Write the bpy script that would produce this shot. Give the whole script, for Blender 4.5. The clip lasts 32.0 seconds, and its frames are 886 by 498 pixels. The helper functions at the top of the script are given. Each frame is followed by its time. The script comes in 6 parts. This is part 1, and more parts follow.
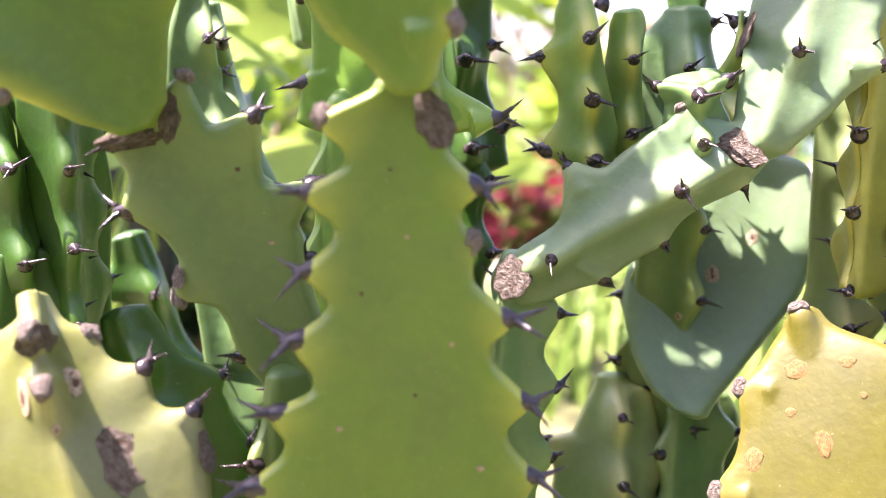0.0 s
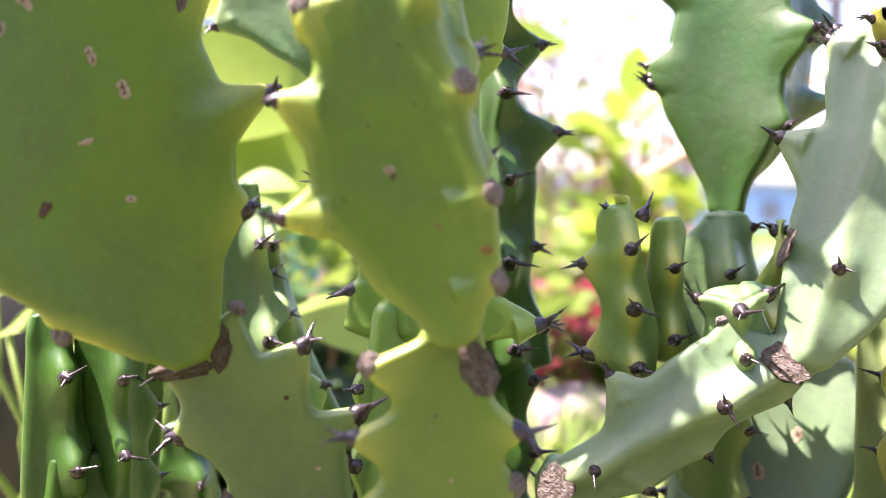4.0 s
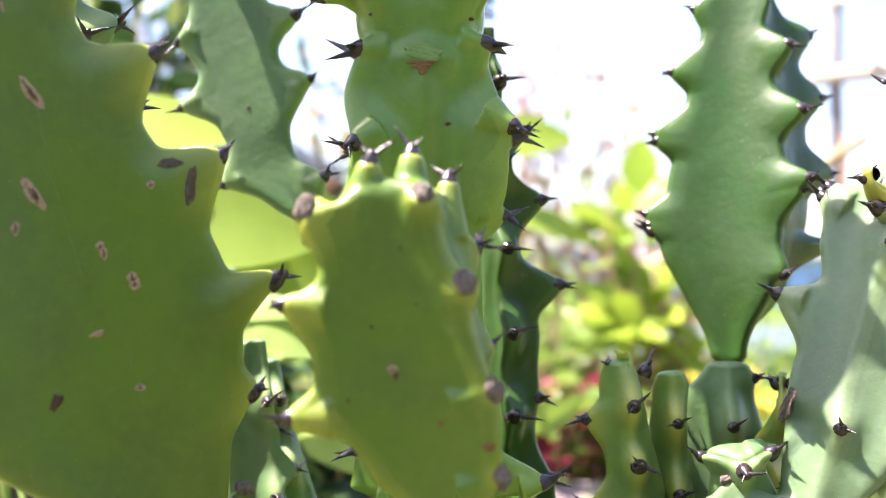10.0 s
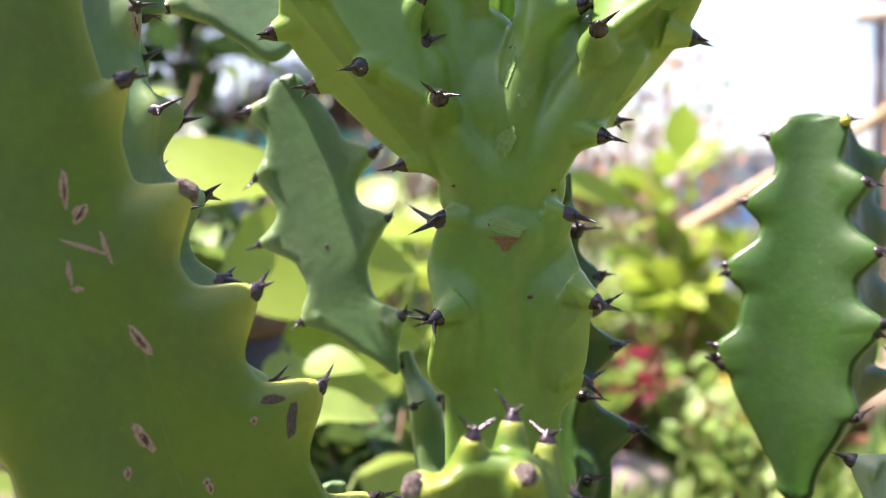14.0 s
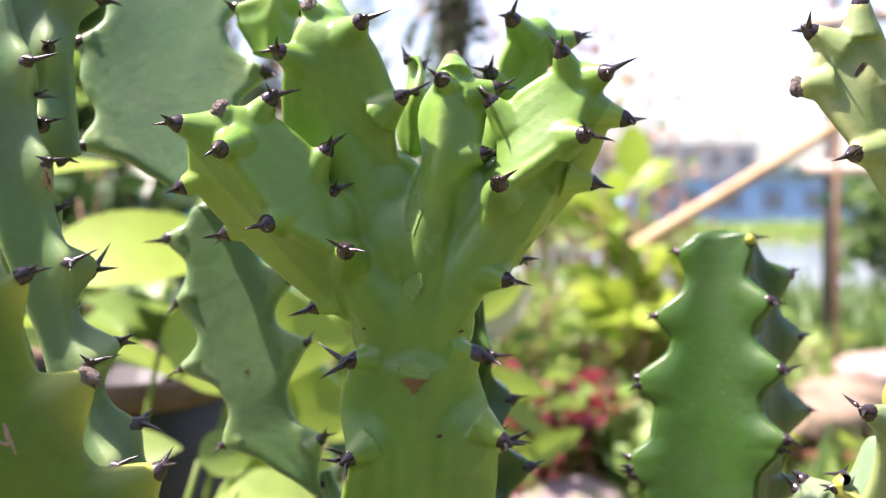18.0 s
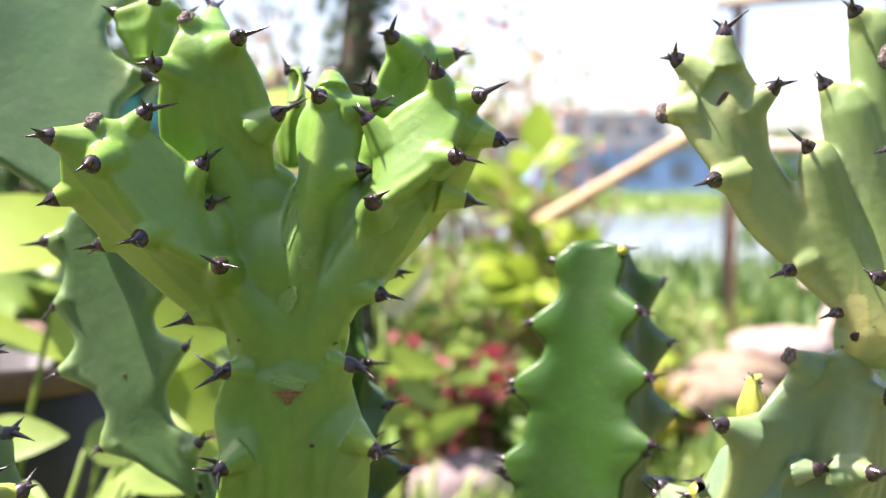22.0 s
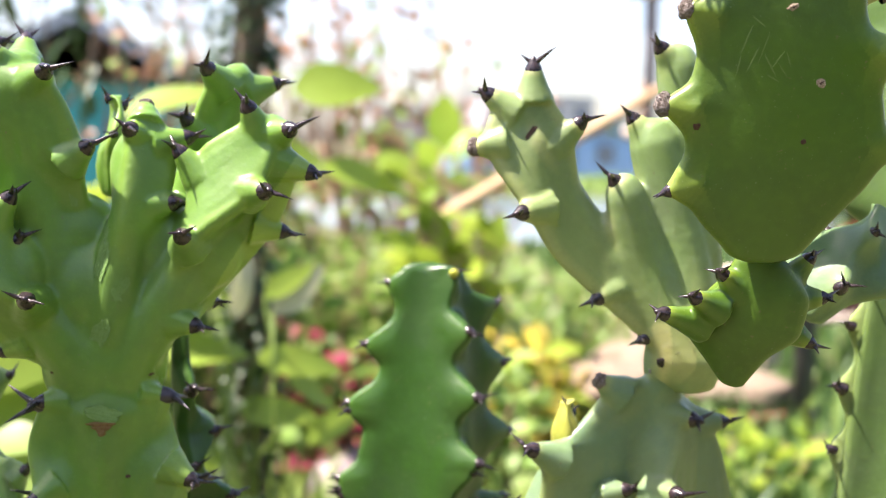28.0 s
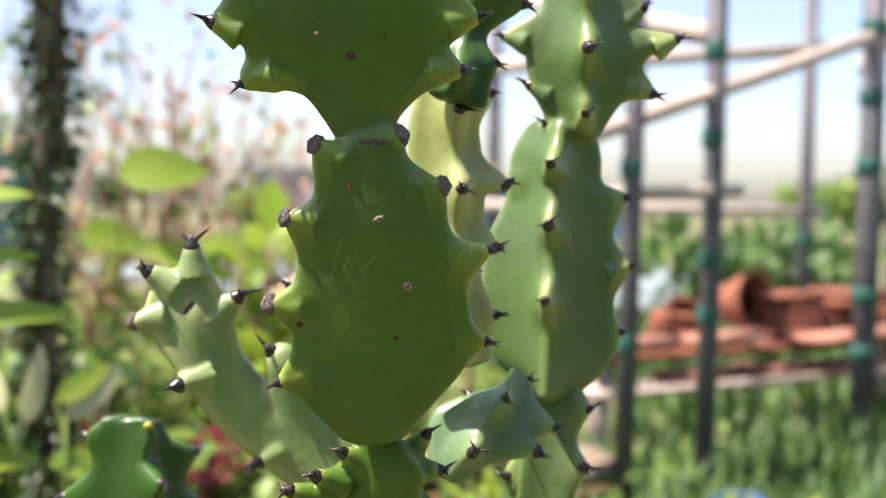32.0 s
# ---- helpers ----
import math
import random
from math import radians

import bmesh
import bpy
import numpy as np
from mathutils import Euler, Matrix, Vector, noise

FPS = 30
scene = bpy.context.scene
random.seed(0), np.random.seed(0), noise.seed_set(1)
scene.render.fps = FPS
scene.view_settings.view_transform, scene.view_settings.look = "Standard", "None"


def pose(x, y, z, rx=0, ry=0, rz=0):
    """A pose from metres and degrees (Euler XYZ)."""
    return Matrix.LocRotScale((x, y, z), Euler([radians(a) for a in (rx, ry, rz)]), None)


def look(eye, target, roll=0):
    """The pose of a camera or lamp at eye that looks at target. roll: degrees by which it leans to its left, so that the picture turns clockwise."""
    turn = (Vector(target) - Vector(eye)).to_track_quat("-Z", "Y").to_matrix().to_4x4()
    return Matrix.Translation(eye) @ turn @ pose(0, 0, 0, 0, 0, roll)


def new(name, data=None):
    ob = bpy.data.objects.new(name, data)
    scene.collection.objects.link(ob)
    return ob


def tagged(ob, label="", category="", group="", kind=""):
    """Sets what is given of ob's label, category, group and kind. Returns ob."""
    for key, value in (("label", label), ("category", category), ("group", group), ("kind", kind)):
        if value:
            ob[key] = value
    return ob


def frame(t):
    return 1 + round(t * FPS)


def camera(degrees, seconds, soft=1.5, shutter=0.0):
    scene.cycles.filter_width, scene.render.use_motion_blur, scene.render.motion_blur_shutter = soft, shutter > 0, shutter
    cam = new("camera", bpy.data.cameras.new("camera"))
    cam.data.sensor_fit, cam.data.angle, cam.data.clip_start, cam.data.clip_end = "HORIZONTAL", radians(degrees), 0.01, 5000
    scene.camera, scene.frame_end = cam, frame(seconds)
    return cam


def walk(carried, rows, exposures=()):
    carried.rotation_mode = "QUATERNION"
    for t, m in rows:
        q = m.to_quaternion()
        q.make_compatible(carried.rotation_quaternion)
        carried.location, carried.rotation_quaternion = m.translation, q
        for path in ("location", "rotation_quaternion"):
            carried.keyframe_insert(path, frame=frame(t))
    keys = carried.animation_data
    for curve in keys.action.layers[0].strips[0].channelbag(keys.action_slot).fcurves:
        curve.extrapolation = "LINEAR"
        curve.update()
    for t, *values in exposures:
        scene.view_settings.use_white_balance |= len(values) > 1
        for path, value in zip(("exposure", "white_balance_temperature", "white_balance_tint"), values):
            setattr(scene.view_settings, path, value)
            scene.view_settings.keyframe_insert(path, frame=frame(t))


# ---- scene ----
cam = camera(44.01, 32.0, soft=0.9)
ROWS = [
    (0, -0.0034, 0.0101, 0.3717, 82.43, 0.99, -3.08),
    (0.5, -0.0014, 0.0105, 0.3752, 83.34, 1.19, -2.95),
    (1, -0.0023, 0.0101, 0.3804, 84.08, 1.26, -2.54),
    (1.5, -0.0014, 0.0103, 0.3873, 84.52, 1.01, -1.89),
    (2, -0.0020, 0.0109, 0.3901, 85.21, 0.87, -1.44),
    (2.5, -0.0031, 0.0093, 0.3959, 86.13, 0.83, -1.07),
    (3, -0.0047, 0.0083, 0.3969, 86.97, 1.01, -0.84),
    (3.5, -0.0067, 0.0076, 0.4029, 87.48, 1.04, -0.76),
    (4, -0.0045, 0.0059, 0.4118, 87.96, 1.04, -0.70),
    (4.5, -0.0006, 0.0064, 0.4154, 88.74, 0.89, -0.77),
    (6.5, -0.0025, 0.0042, 0.4187, 89.32, 0.15, -0.22),
    (7, -0.0004, 0.0042, 0.4224, 89.55, 0.19, -0.08),
    (7.5, 0.0022, 0.0023, 0.4274, 89.89, 0.26, -0.10),
    (8, -0.0024, 0.0007, 0.4303, 90.35, 0.24, -0.09),
    (8.5, -0.0013, 0.0011, 0.4317, 90.71, -0.02, 0.07),
    (9, 0.0017, -0.0005, 0.4338, 90.86, -0.11, 0.18),
    (9.5, 0.0032, -0.0017, 0.4364, 91.47, -0.05, -0.07),
    (10, -0.0032, -0.0013, 0.4444, 92.07, 0.21, -0.24),
    (10.5, -0.0069, -0.0000, 0.4548, 91.70, 0.04, 0.18),
    (11, -0.0057, -0.0003, 0.4672, 91.43, -0.03, 0.67),
    (11.5, -0.0031, -0.0024, 0.4785, 90.54, 0.09, 0.48),
    (12, -0.0128, -0.0059, 0.4921, 90.20, 0.27, 0.14),
    (12.5, -0.0154, -0.0082, 0.5021, 89.54, -0.16, 0.32),
    (13, -0.0158, -0.0077, 0.5159, 88.93, 0.01, 0.85),
    (13.5, -0.0214, -0.0091, 0.5306, 87.86, 0.08, 1.11),
    (14, -0.0248, -0.0089, 0.5467, 87.60, 0.58, 1.28),
    (14.5, -0.0220, -0.0080, 0.5543, 87.48, 0.82, 1.26),
    (16.5, -0.0073, -0.0176, 0.5856, 87.64, 0.65, 0.26),
    (17, -0.0107, -0.0184, 0.5926, 87.45, 0.42, -0.10),
    (17.5, -0.0054, -0.0183, 0.5993, 87.39, 0.31, -0.33),
    (18, -0.0020, -0.0186, 0.6081, 87.26, -0.09, -0.52),
    (18.5, 0.0036, -0.0200, 0.6114, 87.25, 0.18, -0.97),
    (19, 0.0100, -0.0213, 0.6191, 87.52, 0.11, -1.46),
    (19.5, 0.0159, -0.0245, 0.6240, 87.66, 0.31, -2.34),
    (20, 0.0215, -0.0275, 0.6253, 86.84, 0.58, -3.96),
    (20.5, 0.0177, -0.0275, 0.6281, 85.81, 0.64, -4.47),
    (21, 0.0139, -0.0267, 0.6295, 85.28, 1.20, -4.89),
    (21.5, 0.0147, -0.0272, 0.6305, 85.68, 1.12, -5.14),
    (22, 0.0134, -0.0273, 0.6300, 85.42, 1.17, -5.09),
    (22.5, 0.0114, -0.0252, 0.6292, 84.75, 1.05, -5.03),
    (23, 0.0136, -0.0251, 0.6277, 84.53, 1.01, -5.08),
    (23.5, 0.0140, -0.0248, 0.6262, 84.37, 0.88, -5.09),
    (24, 0.0166, -0.0246, 0.6302, 84.10, 1.04, -5.13),
    (24.5, 0.0200, -0.0266, 0.6359, 84.32, 0.87, -5.32),
    (26.5, 0.0370, -0.0344, 0.6461, 84.38, 1.32, -6.80),
    (27, 0.0438, -0.0347, 0.6482, 84.36, 1.56, -7.26),
    (27.5, 0.0503, -0.0362, 0.6496, 84.59, 1.32, -7.97),
    (28, 0.0604, -0.0381, 0.6522, 84.58, 1.37, -8.83),
    (28.5, 0.0736, -0.0408, 0.6562, 84.57, 1.66, -9.81),
    (29, 0.0865, -0.0436, 0.6621, 84.97, 1.64, -10.68),
    (29.5, 0.0964, -0.0506, 0.6686, 85.73, 1.49, -11.57),
    (30, 0.1045, -0.0574, 0.6735, 86.26, 1.66, -12.75),
    (30.5, 0.1100, -0.0618, 0.6788, 86.80, 1.57, -13.52),
    (31, 0.1201, -0.0668, 0.6853, 87.04, 1.57, -14.16),
    (31.5, 0.1328, -0.0741, 0.6974, 87.10, 1.26, -14.73),
    (32, 0.1464, -0.0820, 0.7052, 87.84, 1.21, -15.47),
]
walk(cam, [(t, look((x, y, z), Vector((x, y, z)) + Euler((radians(p), 0, radians(h))).to_matrix() @ Vector((0, 0, -1)), r)) for t, x, y, z, p, r, h in ROWS],
     [(0, 2.76, 6600, 36), (4, 2.56, 6600, 36), (7, 2.52, 6600, 32), (9, 2.25, 6600, 25), (11, 2.25, 6600, 24), (13, 1.84, 6600, 28), (17, 1.80, 6600, 31), (20, 1.84, 6600, 29), (24, 1.82, 6600, 23), (28, 1.78, 6600, 22), (29, 1.56, 6600, 21), (30.5, 1.48, 6600, 21), (32, 1.36, 6600, 20)])
cam.data.dof.use_dof = True
cam.data.dof.focus_distance = 0.402
cam.data.dof.aperture_fstop = 7.8

# ---- sky and sun ----
SUN_EL, SUN_AZ = radians(62), radians(-91)      # azimuth from +y towards +x
world = bpy.data.worlds.new("sky")
scene.world = world
world.use_nodes = True
wn = world.node_tree.nodes
sky = wn.new("ShaderNodeTexSky")
sky.sky_type, sky.sun_disc, sky.sun_elevation, sky.sun_rotation = "NISHITA", False, SUN_EL, SUN_AZ
sky.air_density, sky.dust_density, sky.ozone_density = 1.0, 2.0, 0.8
world.node_tree.links.new(sky.outputs[0], wn["Background"].inputs[0])
wn["Background"].inputs[1].default_value = 0.11
sun_data = bpy.data.lights.new("sun", "SUN")
sun_data.energy, sun_data.angle, sun_data.color = 5.0, radians(0.6), (1.0, 0.95, 0.86)
sun = new("sun", sun_data)
sun_dir = Vector((math.sin(SUN_AZ) * math.cos(SUN_EL), math.cos(SUN_AZ) * math.cos(SUN_EL), math.sin(SUN_EL)))
sun.matrix_world = look(sun_dir * 20, (0, 0, 0))

# ---- materials ----
def shader(name, rough=0.5, spec=0.5):
    m = bpy.data.materials.new(name)
    m.use_nodes = True
    b = m.node_tree.nodes["Principled BSDF"]
    b.inputs["Roughness"].default_value = rough
    b.inputs["Specular IOR Level"].default_value = spec
    return m, m.node_tree.nodes, m.node_tree.links, b


def noise_at(n, l, scale, detail=4.0, rough=0.55, space="Object"):
    co = n.new("ShaderNodeTexCoord")
    t = n.new("ShaderNodeTexNoise")
    t.inputs["Scale"].default_value, t.inputs["Detail"].default_value, t.inputs["Roughness"].default_value = scale, detail, rough
    l.new(co.outputs[space], t.inputs["Vector"])
    return t.outputs["Fac"]


def mixed(n, l, fac, a, b):
    m = n.new("ShaderNodeMix")
    m.data_type = "RGBA"
    for sock, val in ((m.inputs[0], fac), (m.inputs[6], a), (m.inputs[7], b)):
        if isinstance(val, (tuple, float, int)):
            sock.default_value = (*val, 1) if isinstance(val, tuple) else val
        else:
            l.new(val, sock)
    return m.outputs[2]


def curve_of(n, l, fac, lo, hi, to_lo=0.0, to_hi=1.0):
    r = n.new("ShaderNodeMapRange")
    r.interpolation_type = "SMOOTHSTEP"
    for k, v in zip((1, 2, 3, 4), (lo, hi, to_lo, to_hi)):
        r.inputs[k].default_value = v
    l.new(fac, r.inputs[0])
    return r.outputs[0]


def relief(n, l, b, height, strength, dist):
    k = n.new("ShaderNodeBump")
    k.inputs["Strength"].default_value, k.inputs["Distance"].default_value = strength, dist
    l.new(height, k.inputs["Height"])
    l.new(k.outputs[0], b.inputs["Normal"])


def cactus_skin(name, body, rim, bloom=0.1, rough=0.42):
    """Waxy succulent skin: mottled body, rib margins paler from pigment and painted glow, a thin grey bloom and fine
    corky specks.
    """
    m, n, l, b = shader(name, rough, 0.35)
    big, small, speck = noise_at(n, l, 28.0), noise_at(n, l, 260.0, 3.0), noise_at(n, l, 520.0, 2.0)
    dark = tuple(c * 0.80 for c in body)
    c = mixed(n, l, curve_of(n, l, big, 0.35, 0.68), body, dark)
    c = mixed(n, l, curve_of(n, l, small, 0.42, 0.72, 0.0, 0.18), c, tuple(v * 1.35 for v in body))
    # margin colour: yellow pigment plus the glow of light through thin edges
    at = n.new("ShaderNodeAttribute")
    at.attribute_name = "rim"
    c = mixed(n, l, curve_of(n, l, at.outputs["Fac"], 0.12, 1.0, 0.0, 0.85), c, rim)
    grey = noise_at(n, l, 14.0, 5.0)
    c = mixed(n, l, curve_of(n, l, grey, 0.45, 0.75, 0.0, bloom), c, (0.42, 0.47, 0.36))
    c = mixed(n, l, curve_of(n, l, speck, 0.70, 0.74, 0.0, 0.45), c, (0.16, 0.12, 0.07))
    c = mixed(n, l, curve_of(n, l, noise_at(n, l, 1100.0, 2.0), 0.70, 0.75, 0.0, 0.18), c, (0.45, 0.50, 0.36))
    blot = noise_at(n, l, 95.0, 4.0, 0.7)
    c = mixed(n, l, curve_of(n, l, blot, 0.52, 0.70, 0.0, 0.16), c, tuple(v * 0.60 for v in body))
    l.new(c, b.inputs["Base Color"])
    l.new(curve_of(n, l, big, 0.3, 0.7, rough - 0.06, rough + 0.14), b.inputs["Roughness"])
    b.inputs["Coat Weight"].default_value = 0.22
    b.inputs["Coat Roughness"].default_value = 0.24
    b.inputs["Subsurface Weight"].default_value = 0.22
    b.inputs["Subsurface Scale"].default_value = 0.007
    b.inputs["Subsurface Radius"].default_value = (0.8, 1.0, 0.15)
    wave = n.new("ShaderNodeBump")
    wave.inputs["Strength"].default_value, wave.inputs["Distance"].default_value = 0.25, 0.0014
    l.new(noise_at(n, l, 75.0, 3.0, 0.5), wave.inputs["Height"])
    relief(n, l, b, small, 0.25, 0.0008)
    l.new(wave.outputs[0], b.inputs["Normal"].links[0].from_node.inputs["Normal"])
    return m


C_OLIVE = cactus_skin("skin_olive", (0.086, 0.164, 0.016), (0.42, 0.44, 0.07), 0.04)
C_MOSS = cactus_skin("skin_moss", (0.060, 0.130, 0.010), (0.30, 0.38, 0.05), 0.015)
C_GREEN = cactus_skin("skin_green", (0.085, 0.155, 0.040), (0.28, 0.34, 0.10), 0.10)
# deep green skin; on the lower back stems it also carries their shade
C_DEEP_SHADED = cactus_skin("skin_deep_green_and_shaded", (0.024, 0.076, 0.008), (0.06, 0.14, 0.02), 0.02, 0.38)
C_LEAF = cactus_skin("skin_leaf_green", (0.120, 0.245, 0.036), (0.25, 0.37, 0.06), 0.06, 0.33)
C_GREY = cactus_skin("skin_grey_green", (0.088, 0.172, 0.062), (0.25, 0.34, 0.12), 0.08)
# rim raised and body lowered to paint sunlit margins against shaded flesh
C_SAGE = cactus_skin("skin_sage_green", (0.165, 0.250, 0.088), (0.62, 0.58, 0.24), 0.16)
C_GLAUCOUS = cactus_skin("skin_glaucous", (0.118, 0.195, 0.094), (0.25, 0.32, 0.15), 0.12)
C_PALE = cactus_skin("skin_pale_green", (0.29, 0.34, 0.10), (0.48, 0.47, 0.18), 0.22)
C_COLUMN = cactus_skin("skin_column", (0.120, 0.205, 0.100), (0.40, 0.39, 0.09), 0.12)
C_LIME = cactus_skin("skin_lime", (0.105, 0.215, 0.036), (0.48, 0.46, 0.08), 0.05)
C_SHOOT = cactus_skin("skin_young_shoot", (0.30, 0.31, 0.055), (0.55, 0.48, 0.10), 0.05)
C_YELLOW = cactus_skin("skin_yellow", (0.088, 0.084, 0.010), (0.24, 0.20, 0.055), 0.05)
C_CITRON = cactus_skin("skin_citron", (0.125, 0.140, 0.036), (0.30, 0.28, 0.09), 0.14)


def plain(name, a, b2, scale, rough=0.6, bump=0.3, dist=0.001, spec=0.4, space="Object"):
    m, n, l, b = shader(name, rough, spec)
    f = noise_at(n, l, scale, 6.0, 0.6, space)
    g = noise_at(n, l, scale * 7, 3.0, 0.5, space)
    c = mixed(n, l, curve_of(n, l, f, 0.32, 0.68), a, b2)
    c = mixed(n, l, curve_of(n, l, g, 0.4, 0.8, 0.0, 0.4), c, tuple(v * 0.6 for v in a))
    l.new(c, b.inputs["Base Color"])
    relief(n, l, b, f, bump, dist)
    return m


BARK_DRY = plain("dry_bark", (0.17, 0.12, 0.09), (0.42, 0.36, 0.31), 3.2, 0.9, 1.0, 0.5, 0.2)
BUD = plain("flower_bud", (0.50, 0.46, 0.05), (0.34, 0.42, 0.06), 2.0, 0.5, 0.3, 0.2, 0.3)
THORN = plain("thorn_horn", (0.010, 0.007, 0.007), (0.045, 0.030, 0.032), 300, 0.26, 0.3, 0.0004, 0.5)
THORN_OLD = plain("thorn_weathered", (0.014, 0.010, 0.013), (0.065, 0.052, 0.060), 260, 0.4, 0.4, 0.0005, 0.5)
CORK = plain("cork", (0.20, 0.15, 0.12), (0.46, 0.40, 0.36), 2.5, 0.85, 0.8, 0.3, 0.2)
SCAR_DARK = plain("scar_dark", (0.05, 0.03, 0.022), (0.12, 0.07, 0.045), 3, 0.8, 0.6, 0.0006, 0.2)
SCAR_RED = plain("scar_reddish", (0.14, 0.06, 0.025), (0.20, 0.15, 0.05), 4, 0.7, 0.4, 0.0006, 0.2)
SCRATCH = plain("healed_scratch", (0.100, 0.165, 0.034), (0.13, 0.195, 0.055), 3, 0.6, 0.3, 0.0004, 0.3)
# waxy bloom that also paints the sun flecks on the forked crown
LIT_BLOOM = plain("waxy_bloom_lit", (0.17, 0.29, 0.085), (0.125, 0.24, 0.05), 2.2, 0.55, 0.3, 0.2, 0.3)
SCAR = plain("scar_tissue", (0.40, 0.33, 0.23), (0.20, 0.13, 0.08), 3, 0.8, 0.6, 0.0006, 0.2)


def leaf_skin(name, col, col2, clear=0.45, rough=0.45):
    """A thin leaf: colour varies leaf by leaf, some light passes through."""
    m, n, l, b = shader(name, rough, 0.4)
    g = n.new("ShaderNodeNewGeometry")
    f = noise_at(n, l, 40.0)
    c = mixed(n, l, g.outputs["Random Per Island"], col, col2)
    c = mixed(n, l, curve_of(n, l, f, 0.35, 0.75, 0.0, 0.4), c, tuple(v * 0.55 for v in col))
    l.new(c, b.inputs["Base Color"])
    t = n.new("ShaderNodeBsdfTranslucent")
    l.new(c, t.inputs[0])
    s = n.new("ShaderNodeMixShader")
    s.inputs[0].default_value = clear
    l.new(b.outputs[0], s.inputs[1])
    l.new(t.outputs[0], s.inputs[2])
    l.new(s.outputs[0], n["Material Output"].inputs[0])
    return m


LF_YELLOW = leaf_skin("leaf_yellow_green", (0.36, 0.46, 0.05), (0.22, 0.36, 0.05), 0.45)
LF_GREEN = leaf_skin("leaf_green", (0.15, 0.27, 0.05), (0.32, 0.42, 0.10), 0.4)
LF_GRASS = leaf_skin("leaf_grass", (0.17, 0.30, 0.06), (0.30, 0.42, 0.11), 0.4)
LF_MID = leaf_skin("leaf_mid_green", (0.05, 0.12, 0.028), (0.13, 0.22, 0.055), 0.35)
LF_IVY = leaf_skin("leaf_ivy", (0.035, 0.075, 0.025), (0.06, 0.11, 0.04), 0.25)
LF_DARK = leaf_skin("leaf_dark", (0.03, 0.07, 0.02), (0.06, 0.12, 0.04), 0.25)
LF_RED = leaf_skin("leaf_red", (0.35, 0.03, 0.06), (0.22, 0.05, 0.07), 0.35)
LF_BROWN = leaf_skin("leaf_dry_brown", (0.36, 0.20, 0.13), (0.45, 0.26, 0.15), 0.35)
LF_GOLD = leaf_skin("leaf_gold", (0.75, 0.62, 0.08), (0.65, 0.55, 0.15), 0.4)
LF_CREAM = leaf_skin("leaf_cream", (0.62, 0.58, 0.40), (0.45, 0.48, 0.22), 0.4)
BARK = plain("bark", (0.10, 0.075, 0.05), (0.22, 0.17, 0.12), 40, 0.9, 0.8, 0.004)
TWIG = plain("twig_brown", (0.22, 0.13, 0.08), (0.32, 0.20, 0.13), 60, 0.8, 0.4, 0.002)
BARK_RIM = plain("brown_rim", (0.10, 0.06, 0.04), (0.16, 0.10, 0.07), 20, 0.8, 0.4, 0.002)
BAMBOO = plain("bamboo_dry", (0.50, 0.36, 0.20), (0.40, 0.27, 0.14), 12, 0.6, 0.3, 0.002)
TERRA = plain("terracotta", (0.27, 0.095, 0.05), (0.19, 0.065, 0.038), 18, 0.8, 0.4, 0.002)
STONE_WHITE = plain("white_stone", (0.40, 0.34, 0.31), (0.27, 0.19, 0.15), 14, 0.85, 0.7, 0.006)
STONE = plain("tan_stone", (0.26, 0.20, 0.14), (0.16, 0.115, 0.075), 14, 0.85, 0.7, 0.006)
STEEL = plain("weathered_pole", (0.12, 0.115, 0.12), (0.075, 0.07, 0.075), 20, 0.55, 0.3, 0.001)
GREEN_TIE = plain("green_plastic", (0.02, 0.085, 0.065), (0.03, 0.12, 0.09), 60, 0.5, 0.2, 0.001)
WOOD = plain("old_timber", (0.56, 0.47, 0.39), (0.46, 0.37, 0.30), 16, 0.8, 0.5, 0.003)
BLUE = plain("blue_plastic", (0.03, 0.07, 0.20), (0.05, 0.10, 0.26), 20, 0.5, 0.2, 0.001)
WALL_BLUE = plain("far_blue_wall", (0.20, 0.36, 0.62), (0.26, 0.42, 0.66), 0.4, 0.8, 0.2, 0.01)
WALL_GREY = plain("far_grey_wall", (0.42, 0.44, 0.48), (0.50, 0.50, 0.52), 0.4, 0.8, 0.2, 0.01)
ROOF_GREY = plain("far_roof", (0.30, 0.34, 0.42), (0.38, 0.42, 0.48), 0.5, 0.7, 0.2, 0.01)
PANE = plain("far_window", (0.14, 0.17, 0.22), (0.18, 0.21, 0.26), 1, 0.2, 0.1, 0.01)
SOIL = plain("soil_and_moss", (0.09, 0.10, 0.035), (0.16, 0.15, 0.07), 6, 0.95, 0.8, 0.02)
m_water, n, l, b = shader("pond_water", 0.08, 0.5)
b.inputs["Base Color"].default_value = (0.20, 0.24, 0.24, 1)
relief(n, l, b, noise_at(n, l, 3.0), 0.15, 0.05)
# dull mottled colour for the added walls that hold back skylight
UNSEEN_WALL = plain("unseen_wall", (0.16, 0.17, 0.10), (0.24, 0.22, 0.16), 3, 0.95, 0.5, 0.01)


# ---- builders ----
from mathutils import bvhtree, kdtree

rng = random.Random(7)


def mesh_ob(name, verts, faces, mat, parent=None, label="", smooth=True):
    me = bpy.data.meshes.new(name)
    me.from_pydata([tuple(v) for v in verts], [], faces)
    me.materials.append(mat)
    if smooth:
        me.polygons.foreach_set("use_smooth", [True] * len(me.polygons))
    ob = new(name, me)
    if parent is not None:
        ob.parent = parent
        ob.matrix_parent_inverse = parent.matrix_world.inverted() if parent.parent is None else Matrix.Translation(-Vector(parent.get("at", (0, 0, 0))))
    if label:
        tagged(ob, label)
    return ob


